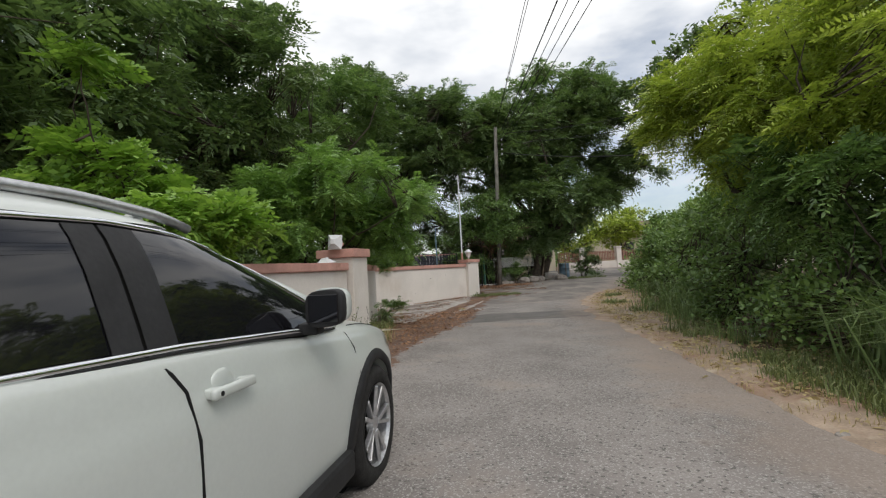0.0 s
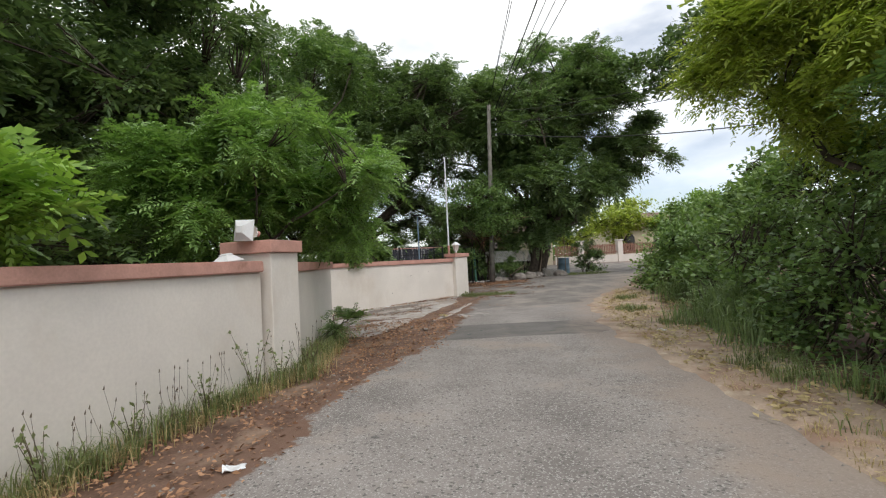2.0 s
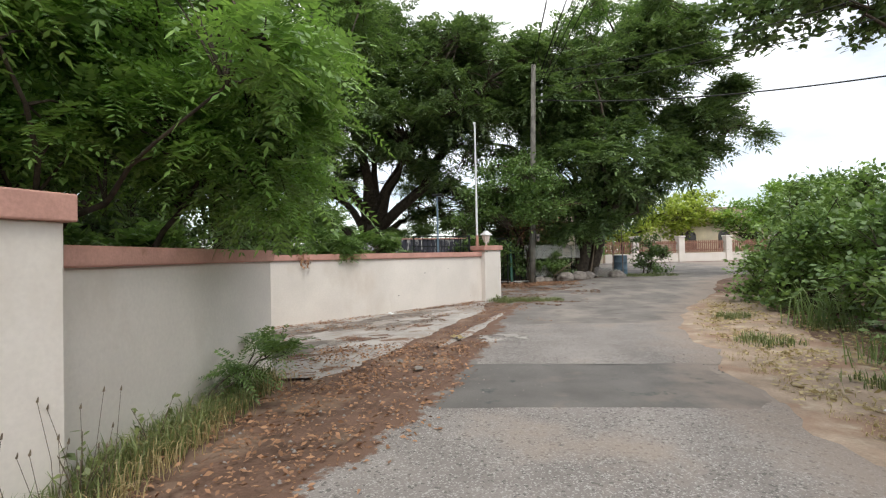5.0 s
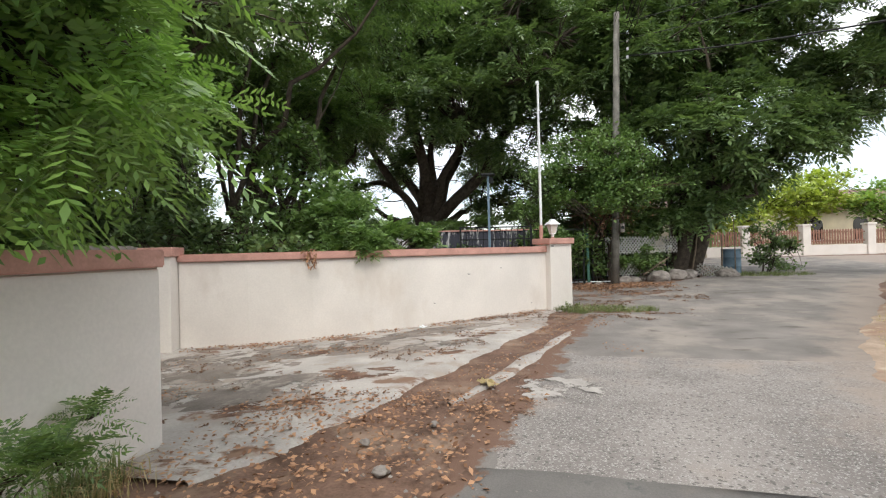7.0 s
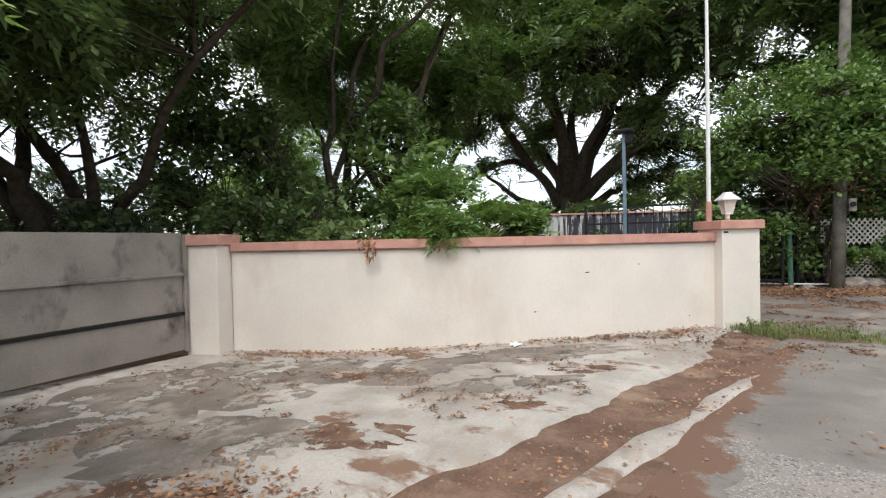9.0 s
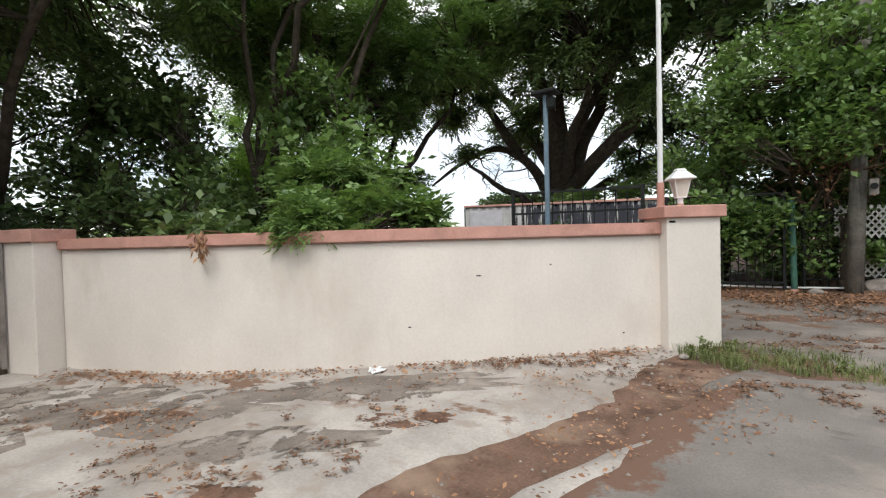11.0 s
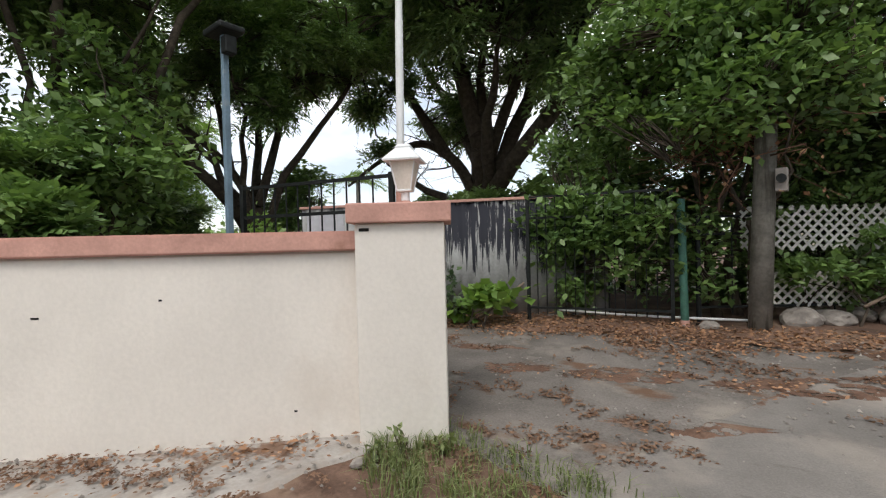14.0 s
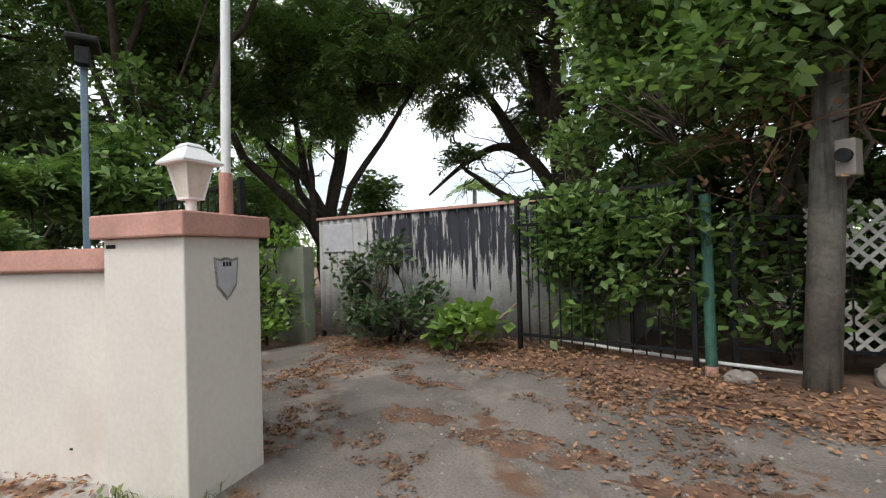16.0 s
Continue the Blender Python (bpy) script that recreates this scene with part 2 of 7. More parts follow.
M_silt = leaf_mat("brown_silt", (0.12, 0.065, 0.042), (0.27, 0.16, 0.1), 0.0, 0.95)


# ---- mesh helpers ----
def mesh_ob(name, verts, faces, material, parent=None, label="", smooth=False):
    me = bpy.data.meshes.new(name)
    me.from_pydata([tuple(v) for v in verts], [], [tuple(f) for f in faces])
    me.materials.append(material)
    if smooth:
        me.polygons.foreach_set("use_smooth", [True] * len(me.polygons))
    me.update()
    ob = new(name, me)
    if parent is not None:
        ob.parent = parent
    return tagged(ob, label)


def part(name, bm, material, parent=None, label="", smooth=False):
    me = bpy.data.meshes.new(name)
    bmesh.ops.recalc_face_normals(bm, faces=bm.faces)
    bm.to_mesh(me)
    bm.free()
    me.materials.append(material)
    if smooth:
        me.polygons.foreach_set("use_smooth", [True] * len(me.polygons))
    ob = new(name, me)
    if parent is not None:
        ob.parent = parent
    return tagged(ob, label)


def quads_ob(name, V, material, parent=None, label=""):
    """Many loose quads, V of shape (n, 4, 3), as one mesh."""
    n = len(V)
    me = bpy.data.meshes.new(name)
    me.vertices.add(n * 4)
    me.vertices.foreach_set("co", np.ascontiguousarray(V, dtype=np.float32).ravel())
    me.loops.add(n * 4)
    me.loops.foreach_set("vertex_index", np.arange(n * 4, dtype=np.int32))
    me.polygons.add(n)
    me.polygons.foreach_set("loop_start", np.arange(0, n * 4, 4, dtype=np.int32))
    me.update(calc_edges=True)
    me.materials.append(material)
    ob = new(name, me)
    if parent is not None:
        ob.parent = parent
    return tagged(ob, label)


def empty(name, at=(0, 0, 0)):
    ob = new(name)
    ob.location = at
    ob.empty_display_size = 0.1
    return ob


def box(bm, lo, hi, m=None, bevel=0.0):
    r = bmesh.ops.create_cube(bm, size=1.0)
    vs = r["verts"]
    for v in vs:
        v.co = Vector([lo[i] + (v.co[i] + 0.5) * (hi[i] - lo[i]) for i in range(3)])
    if bevel:
        es = list({e for v in vs for e in v.link_edges})
        b = bmesh.ops.bevel(bm, geom=es, offset=bevel, segments=2, affect="EDGES", profile=0.5)
        vs = list({v for v in b["verts"]} | {v for v in vs if v.is_valid})
        vs = [v for v in vs if v.is_valid]
    if m is not None:
        bmesh.ops.transform(bm, matrix=m, verts=vs)
    return vs


def cyl(bm, p, q, r0, r1=None, n=12):
    p, q = Vector(p), Vector(q)
    d = q - p
    m = Matrix.Translation((p + q) / 2) @ d.to_track_quat("Z", "Y").to_matrix().to_4x4()
    bmesh.ops.create_cone(bm, cap_ends=True, segments=n, radius1=r0, radius2=r0 if r1 is None else r1, depth=d.length, matrix=m)


def tube(V, F, pts, r0, r1, sides=6):
    """A tapered tube along points, added to the lists V and F."""
    pts = [Vector(p) for p in pts]
    start, n = len(V), len(pts)
    for i, p in enumerate(pts):
        d = (pts[min(i + 1, n - 1)] - pts[max(i - 1, 0)]).normalized()
        a = d.cross(Vector((0.3, 0.9, 0.2))).normalized()
        b = d.cross(a)
        r = r0 + (r1 - r0) * i / (n - 1)
        for k in range(sides):
            w = 2 * math.pi * k / sides
            V.append(p + (a * math.cos(w) + b * math.sin(w)) * r)
    for i in range(n - 1):
        for k in range(sides):
            k2 = (k + 1) % sides
            F.append((start + i * sides + k, start + i * sides + k2, start + (i + 1) * sides + k2, start + (i + 1) * sides + k))
    F.append(tuple(start + k for k in range(sides))[::-1])
    F.append(tuple(start + (n - 1) * sides + k for k in range(sides)))


def smooth01(a):
    a = np.clip(a, 0.0, 1.0)
    return a * a * (3 - 2 * a)


def ground_z(x, y):
    """Height of the ground: it falls towards the gate and rises past the second pillar."""
    x, y = np.asarray(x, float), np.asarray(y, float)
    z = -0.2 * smooth01((0.6 - x) / 5.0) * smooth01((y - 9.0) / 4.0)
    z = z + 0.26 * smooth01((y - 18.6) / 6.0) + 0.3 * smooth01((y - 24.0) / 18.0)
    z = z + 0.1 * smooth01((x - 4.2) / 3.0) * smooth01((20.0 - y) / 4.0) - 0.05 * smooth01((-1.3 - x) / 1.0) * smooth01((10.0 - y) / 2.0)
    z = z - 0.05 * smooth01((-0.3 - x) / 0.8) * smooth01((7.0 - y) / 3.0)
    return z


def gz(x, y):
    return float(ground_z(x, y))


def wob(x, y, s, k=0.0):
    return noise.noise((x * s, y * s, k))


# ---- ground, road, apron ----
def road_left(y):
    return float(np.interp(y, [-30, 0, 4, 6, 7.2, 9, 11, 12.5, 14.5, 17, 18.5, 21, 24, 28], [-9.5, -2.6, -1.5, -1.05, -0.9, -0.3, 0.3, 0.55, 0.85, 1.3, 1.6, 2.6, 4.4, 7.2]))


def road_right(y):
    return float(np.interp(y, [-30, 0, 2.8, 4.4, 7.5, 10.6, 13, 15, 17, 20, 23, 26, 28], [-5.0, 2.3, 2.55, 2.68, 3.15, 3.45, 4.0, 4.7, 5.7, 7.4, 9.0, 11.5, 14.0]))


def grid_strip(name, ys, n, left, right, lift, material, edge=0.12, drop=0.03, key=0.0):
    """A worn surface between two edges, with ragged borders that sink into the soil."""
    V, F = [], []
    for y in ys:
        a = left(y) + edge * (wob(0, y, 1.1, key) + 0.6 * wob(3, y, 4.0, key))
        b = right(y) + edge * (wob(9, y, 1.1, key) + 0.6 * wob(5, y, 4.0, key))
        for i in range(n + 1):
            f = i / n
            x = a + (b - a) * f
            z = gz(x, y) + lift + 0.012 * wob(x, y, 0.8, 2.0) - (drop if i in (0, n) else 0)
            V.append((x, y, z))
    for j in range(len(ys) - 1):
        for i in range(n):
            k = j * (n + 1) + i
            F.append((k, k + 1, k + n + 2, k + n + 1))
    o = mesh_ob(name, V, F, material, smooth=True)
    for nm, side in (("from_left", 1), ("from_right", -1)):
        at = o.data.attributes.new(nm, "FLOAT", "POINT")
        at.data.foreach_set("value", [max(0.0, (x - road_left(y)) if side > 0 else (road_right(y) - x)) for x, y, z in V])
    return o


def build_ground():
    xs = np.concatenate([[-400, -120, -50, -25], np.arange(-12, 20.01, 0.25), [26, 50, 120, 400]])
    ys = np.concatenate([[-400, -120, -40, -15], np.arange(-6, 44.01, 0.25), [50, 70, 140, 400]])
    V, F = [], []
    for y in ys:
        for x in xs:
            V.append((x, y, gz(x, y) - 0.018 + 0.016 * wob(x, y, 1.7) * (abs(x) < 30)))
    n = len(xs)
    for j in range(len(ys) - 1):
        for i in range(n - 1):
            F.append((j * n + i, j * n + i + 1, (j + 1) * n + i + 1, (j + 1) * n + i))
    tagged(mesh_ob("ground", V, F, M_soil, smooth=True), "brown bare soil ground with scattered litter", "ground", kind="structure")
    SEAM = 10.1
    road = grid_strip("road", np.concatenate([[-30, -20, -12, -6], np.arange(-5, SEAM + 0.2, 0.12)]), 22, road_left, road_right, 0.022, M_asph)
    tagged(road, "worn grey asphalt lane with exposed stones", "road", kind="structure")
    far = grid_strip("road_far", np.arange(SEAM - 0.3, 28.0, 0.15), 22, lambda y: road_left(y), lambda y: road_right(y), 0.016, M_far, key=4.0)
    tagged(far, "smoother dusty asphalt lane past the seam", "road", kind="structure")
    mid = grid_strip("road_middle", np.arange(11.6, 14.9, 0.12), 22, lambda y: road_left(y) + 0.2, lambda y: road_right(y), 0.021, M_asph, edge=0.35, key=8.0)
    tagged(mid, "pale worn asphalt with exposed stones", "road", kind="structure")
    for nm, ya, yb, la, lb, k, surface in (("road_patch", 10.02, 11.75, lambda y: road_left(y) + 0.2, lambda y: 3.12 + 0.12 * (y - 10.1), 9.0, M_smooth), ("road_smooth", 14.65, 20.6, lambda y: road_left(y) + 0.3, lambda y: road_right(y) - 0.5, 10.0, M_far)):
        o = grid_strip(nm, np.arange(ya, yb, 0.1), 22, la, lb, 0.026, surface, edge=0.25, key=k)
        for v in o.data.vertices[:23]:
            v.co.y += 0.1 * wob(v.co.x, 0.0, 1.4, k) + 0.04 * wob(v.co.x, 0.0, 6.0, k)
            v.co.z -= 0.02
        for v in o.data.vertices[-23:]:
            v.co.y += 0.35 * wob(v.co.x, 1.0, 1.2, k)
            v.co.z -= 0.03
        tagged(o, "smooth grey asphalt patch laid across the lane", "road", kind="structure")
    sand = grid_strip("verge", np.arange(-5, 20.0, 0.15), 10, lambda y: road_right(y) - float(np.interp(y, [0, 5, 7, 9.5, 12, 15, 20], [0.05, 0.1, 0.25, 0.4, 0.35, 0.5, 0.1])), lambda y: road_right(y) + float(np.interp(y, [0, 5, 8, 12, 20], [0.5, 0.6, 1.3, 1.5, 1.6])), 0.027, M_sand, edge=0.22, drop=0.05, key=6.0)
    tagged(sand, "pale dusty verge with straw and brown soil", "verge", kind="structure")
    cross = grid_strip("road_cross", np.arange(27.0, 38.0, 0.5), 12, lambda y: 7.2 - (y - 28) * 0.1, lambda y: 30.0, 0.03, M_far, key=5.0)
    tagged(cross, "pale dusty road crossing at the end", "road", kind="structure")


build_ground()


def apron():
    """The pale concrete in front of the gate, broken at its road side, and the narrow kerb strip."""
    V, F = [], []
    ys = np.arange(11.2, 19.0, 0.12)
    n = 26
    for y in ys:
        a = float(np.interp(y, [11.2, 11.7, 11.82, 15, 15.6, 19], [-1.68, -1.7, -5.4, -5.2, -4.6, 0.8]))
        b = float(np.interp(y, [11.2, 11.7, 12.4, 12.85, 13.8, 15.2, 16.0, 17.1, 19], [-1.0, -0.7, -0.45, -0.27, 0.05, 0.49, 0.62, 0.92, 1.05]))
        b += 0.12 * wob(1, y, 1.3, 7) + 0.1 * wob(2, y, 4.5, 7)
        for i in range(n + 1):
            x = a + (b - a) * i / n
            V.append((x, y, gz(x, y) + 0.012 - (0.07 if i == n else 0)))
    for j in range(len(ys) - 1):
        for i in range(n):
            k = j * (n + 1) + i
            F.append((k, k + 1, k + n + 2, k + n + 1))
    tagged(mesh_ob("driveway_apron", V, F, M_conc, smooth=True), "cracked pale concrete apron with brown silt", "driveway", kind="structure")


apron()


def ribbon(name, pts, w, lift, material, label, key):
    """A narrow worn strip laid along points."""
    P = [Vector((*p, 0)) for p in pts]
    path = []
    for a, b in zip(P, P[1:]):
        k = max(2, int((b - a).length / 0.12))
        path += [a.lerp(b, i / k) for i in range(k)]
    V, F = [], []
    for i, p in enumerate(path):
        d = (path[min(i + 1, len(path) - 1)] - path[max(i - 1, 0)]).normalized()
        nrm = Vector((-d.y, d.x, 0))
        ww = w * (0.75 + 0.7 * wob(p.x, p.y, 1.6, key)) * min(1, 0.15 + i / 6, 0.15 + (len(path) - 1 - i) / 6)
        c = p + nrm * 0.08 * wob(p.x, p.y, 1.1, key + 1)
        for o, dz in ((1, -0.03), (0.8, 0), (-0.8, 0), (-1, -0.03)):
            q = c + nrm * (o * ww + 0.03 * wob(p.x * 5, p.y * 5, 1.0, key + o))
            V.append((q.x, q.y, gz(q.x, q.y) + lift + dz))
    for i in range(len(path) - 1):
        for k in range(3):
            F.append((i * 4 + k, i * 4 + k + 1, i * 4 + k + 5, i * 4 + k + 4))
    return tagged(mesh_ob(name, V, F, material, smooth=True), label, "kerb", kind="structure")


ribbon("kerb_strip", [(0.2, 12.8), (0.4, 13.4), (0.68, 14.3), (1.15, 15.9), (1.55, 17.0)], 0.12, 0.008, M_conc, "narrow broken concrete strip along the lane edge", 3)


def entrance():
    V, F, n = [], [], 30
    ys = np.arange(18.0, 22.8, 0.15)
    for y in ys:
        a = float(np.interp(y, [18, 19.2, 19.9, 21.5, 22.8], [1.5, 1.75, -3.5, -3.4, -1.5])) + 0.3 * wob(0, y, 1.2, 11)
        b = road_left(y) + 0.5
        for i in range(n + 1):
            x = a + (b - a) * i / n
            yy = y + (0.9 * wob(x, 3.0, 0.9, 12) + 0.25 * wob(x, 3.0, 4.0, 12)) * float(smooth01((19.4 - y) / 1.4))
            V.append((x, yy, gz(x, yy) + 0.024 - (0.04 if i in (0, n) or y < 18.1 else 0) - 0.06 * smooth01((y - 22.2) / 0.6)))
    for j in range(len(ys) - 1):
        for i in range(n):
            k = j * (n + 1) + i
            F.append((k, k + 1, k + n + 2, k + n + 1))
    tagged(mesh_ob("entrance_drive", V, F, M_asph2, smooth=True), "grey brown packed gravel drive with leaf stains", "driveway", kind="structure")


entrance()
for i, (pts, w) in enumerate([([(1.3, 19.2), (2.0, 18.8), (3.0, 18.7)], 0.42), ([(-1.4, 22.1), (0.6, 22.45), (2.4, 22.8), (4.2, 23.5)], 0.5)]):
    tagged(ribbon("soil_patch", pts, w, 0.03, M_soil, "thin brown soil washed over the drive", 30 + i), "", "soil")


def silt_patch(name, c, rx, ry, yaw, lift, material, label, key):
    """A thin drift of silt with a ragged outline."""
    V, F, n = [], [], 56
    ca, sa = math.cos(math.radians(yaw)), math.sin(math.radians(yaw))
    for f, dz in ((0.0, 0.003), (0.55, 0.0025), (0.88, 0.002), (1.0, -0.008)):
        for k in range(n):
            a = 2 * math.pi * k / n
            q = f * (1 + (0.45 * noise.noise((math.cos(a) * 1.6, math.sin(a) * 1.6, key)) + 0.3 * noise.noise((math.cos(a) * 5, math.sin(a) * 5, key + 3)) + 0.14 * noise.noise((math.cos(a) * 14, math.sin(a) * 14, key + 5))) * min(1, f * 1.4))
            u, v = rx * q * math.cos(a), ry * q * math.sin(a)
            x, y = c[0] + u * ca - v * sa, c[1] + u * sa + v * ca
            V.append((x, y, gz(x, y) + lift + dz))
    for j in range(3):
        for k in range(n):
            F.append((j * n + k, j * n + (k + 1) % n, (j + 1) * n + (k + 1) % n, (j + 1) * n + k))
    tagged(mesh_ob(name, V, F, material, smooth=True), label, "soil", kind="structure")


SILT = [(-1.05, 13.75, 0.55, 0.24, 20), (-1.45, 12.6, 0.55, 0.26, 15), (-0.1, 16.05, 0.32, 0.16, 30), (-2.1, 15.05, 0.6, 0.16, 22), (-0.75, 16.6, 0.5, 0.12, 32), (-1.7, 15.9, 0.5, 0.1, 28), (-0.3, 14.75, 0.3, 0.12, 35)]
DRIVE_SILT = [(1.1, 20.75, 0.5, 0.18, 20), (1.95, 21.0, 0.6, 0.2, 22), (-0.46, 20.2, 0.4, 0.14, 10), (3.2, 21.4, 0.7, 0.24, 30), (-1.5, 21.4, 1.0, 0.3, 5), (-0.3, 22.2, 1.0, 0.32, 15), (2.6, 22.4, 1.1, 0.3, 30), (1.0, 22.3, 0.9, 0.28, 20), (2.6, 20.2, 0.6, 0.14, 20), (0.4, 21.2, 0.5, 0.14, 15)]
silt_patch("concrete_patch", (1.12, 13.35), 0.5, 0.3, 12, 0.028, M_chalk, "worn pale concrete patch in the lane", 77.0)
silt_patch("grime_patch", (-3.6, 13.7), 1.25, 1.3, 0, 0.013, M_grime, "dark grimy film on the apron before the gate", 2.0)
for i, (x, y, rx, ry, a) in enumerate(SILT):
    silt_patch("silt_patch", (x, y), rx, ry, a, 0.0125, M_siltbed, "red brown silt drifted over the concrete", 10.0 + i)
for i, (x, y, rx, ry, a) in enumerate(DRIVE_SILT):
    silt_patch("silt_patch", (x, y), rx, ry, a, 0.0235, M_siltbed, "red brown silt drifted over the drive", 40.0 + i)


for i, (x, y, rx, ry, a) in enumerate([(-2.5, 15.2, 1.4, 0.6, 25), (-0.9, 16.5, 1.2, 0.4, 36), (-2.0, 13.2, 0.9, 0.5, 20), (-0.6, 15.3, 0.7, 0.25, 35)]):
    silt_patch("grime_patch", (x, y), rx, ry, a, 0.0145 + 0.001 * i, M_grime, "grey brown grime worn into the concrete", 110.0 + i)


def in_drift(x, y, drifts):
    for cx, cy, rx, ry, a in drifts:
        u, v = x - cx, y - cy
        ca, sa = math.cos(math.radians(a)), math.sin(math.radians(a))
        if ((u * ca + v * sa) / rx) ** 2 + ((v * ca - u * sa) / ry) ** 2 < 0.95:
            return True
    return False


def wall_run(name, pts, thick, z0, z1, label, cope=0.0, cope_h=0.13, over=0.05):
    """A rendered wall along its front line pts (the outer face), with an overhanging coping; back side to the left of the run."""
    top = empty(name)
    pts = [Vector((*p, 0)) for p in pts]

    def strip(off0, off1, za, zb, nm, material, lab):
        V, F = [], []
        for i, p in enumerate(pts):
            d = (pts[min(i + 1, len(pts) - 1)] - pts[max(i - 1, 0)]).normalized()
            nrm = Vector((-d.y, d.x, 0))
            a, b = p + nrm * off0, p + nrm * off1
            lo = za if za is not None else min(gz(p.x, p.y), gz(b.x, b.y)) - 0.12
            V += [(a.x, a.y, lo), (b.x, b.y, lo), (b.x, b.y, zb), (a.x, a.y, zb)]
        for i in range(len(pts) - 1):
            k = i * 4
            for j in range(4):
                F.append((k + j, k + (j + 1) % 4, k + 4 + (j + 1) % 4, k + 4 + j))
        F.append((3, 2, 1, 0))
        k = (len(pts) - 1) * 4
        F.append((k, k + 1, k + 2, k + 3))
        bm = bmesh.new()
        vs = [bm.verts.new(v) for v in V]
        for f in F:
            bm.faces.new([vs[i] for i in f])
        bmesh.ops.recalc_face_normals(bm, faces=bm.faces)
        es = [e for e in bm.edges if len(e.link_faces) == 2 and e.calc_face_angle() > 1.0]
        bmesh.ops.bevel(bm, geom=es, offset=0.012, segments=2, affect="EDGES")
        part(nm, bm, material, top, lab)

    strip(0, thick, None, z1 - cope_h, "render", M_wall, "")
    strip(-over, thick + over, z1 - cope_h + 0.001, z1, "coping", M_cope, "salmon painted coping")
    return tagged(top, label, "wall", kind="structure")


U1, N1 = Vector((0.31, 0.951, 0)), Vector((0.951, -0.31, 0))
P1C = Vector((-1.73, 8.37, 0))
_w1 = Vector((-1.6, 7.95, 0)) - N1 * 0.06
wall_run("wall_lane", [tuple((_w1 - U1 * d)[:2]) for d in (20, 12, 6, 3, 0)], 0.2, 0, 1.4, "long cream rendered garden wall with salmon coping")
wall_run("wall_return", [(-1.52, 8.6), (-1.6, 9.6), (-1.66, 10.7), (-1.72, 11.72)], 0.2, 0, 1.38, "short shaded cream wall with salmon coping")
wall_run("wall_side", [(-1.93, 11.5), (-3.5, 11.75), (-5.2, 12.0)], 0.2, 0, 1.37, "cream rendered wall beside the gate")
W2 = [(-4.95, 15.3), (-3.9, 15.66), (-2.95, 16.1), (-2.15, 16.53), (-1.4, 17.0), (-0.8, 17.42), (-0.25, 17.86), (0.31, 18.43), (0.85, 19.02), (0.96, 19.15)]
wall_run("wall_curved", W2, 0.2, 0, 1.36, "gently curving cream rendered wall with salmon coping")


def pillar(name, c, yaw, w, d, z1, label, cope_h=0.15):
    top = empty(name)
    m = pose(c[0], c[1], 0, 0, 0, yaw)
    g = gz(c[0], c[1]) - 0.15
    bm = bmesh.new()
    box(bm, (-w / 2, -d / 2, g), (w / 2, d / 2, z1 - cope_h), m, 0.009)
    part("shaft", bm, M_wall, top)
    bm = bmesh.new()
    o = 0.045
    box(bm, (-w / 2 - o, -d / 2 - o, z1 - cope_h + 0.001), (w / 2 + o, d / 2 + o, z1), m, 0.01)
    part("cap", bm, M_cope, top, "salmon painted cap slab")
    return tagged(top, label, "pillar", kind="structure")


pillar("pillar_lane", P1C - N1 * 0.06, -18, 0.65, 0.53, 1.645, "square cream pillar with salmon cap at the wall end")
pillar("pillar_entrance", (1.03, 19.3), 38.2, 0.56, 0.54, 1.525, "square cream entrance pillar with salmon cap and small shield plaque", 0.125)
pillar("pillar_gate", (-5.15, 15.12), 22, 0.5, 0.42, 1.48, "cream gate pillar with worn dark salmon cap")


# ---- plants ----
def frond_quads(P, D, L, pairs, ll, lw, droop, rng):
    """Pinnate leaves: leaflets in pairs along a drooping stalk. P, D: (n, 3); L: (n,)."""
    n = len(P)
    up = np.array([0, 0, 1.0])
    S = np.cross(D, up)
    S /= np.linalg.norm(S, axis=1, keepdims=True) + 1e-6
    roll = rng.uniform(-0.7, 0.7, n)[:, None]
    N = np.cross(S, D)
    S = S * np.cos(roll) + N * np.sin(roll)
    out = []
    for i in range(pairs):
        t = (i + 0.8) / pairs
        base = P + D * (L * t)[:, None]
        base[:, 2] -= droop * L * t * t
        size = (ll * (0.55 + 0.45 * math.sin(math.pi * (0.15 + 0.75 * t))))
        for sgn in (-1, 1):
            d = S * sgn * 0.85 + D * 0.5
            d = d + rng.normal(0, 0.12, (n, 3))
            d[:, 2] -= 0.25
            d /= np.linalg.norm(d, axis=1, keepdims=True)
            w = np.cross(d, np.cross(S * sgn, D)) * lw
            tip = base + d * (size * L)[:, None]
            mid = base + d * (0.45 * size * L)[:, None]
            wl = w * L[:, None]
            out.append(np.stack([base, mid + wl, tip, mid - wl], axis=1))
    tipb = P + D * L[:, None] * 0.97
    tipb[:, 2] -= droop * L
    d = D.copy()
    d[:, 2] -= 0.5
    w = S * (lw * L)[:, None]
    out.append(np.stack([tipb, tipb + d * (0.45 * ll * L)[:, None] + w, tipb + d * (ll * L)[:, None], tipb + d * (0.45 * ll * L)[:, None] - w], axis=1))
    return np.concatenate(out)


def leaf_quads(P, D, L, wide, rng):
    """Single oval leaves, folded a little."""
    n = len(P)
    S = np.cross(D, rng.normal(0, 1, (n, 3)) * 0.5 + np.array([0, 0, 1.0]))
    S /= np.linalg.norm(S, axis=1, keepdims=True) + 1e-6
    w = S * (wide * L)[:, None]
    mid = P + D * (0.5 * L)[:, None]
    mid[:, 2] += 0.06 * L
    return np.stack([P, mid + w, P + D * L[:, None], mid - w], axis=1)


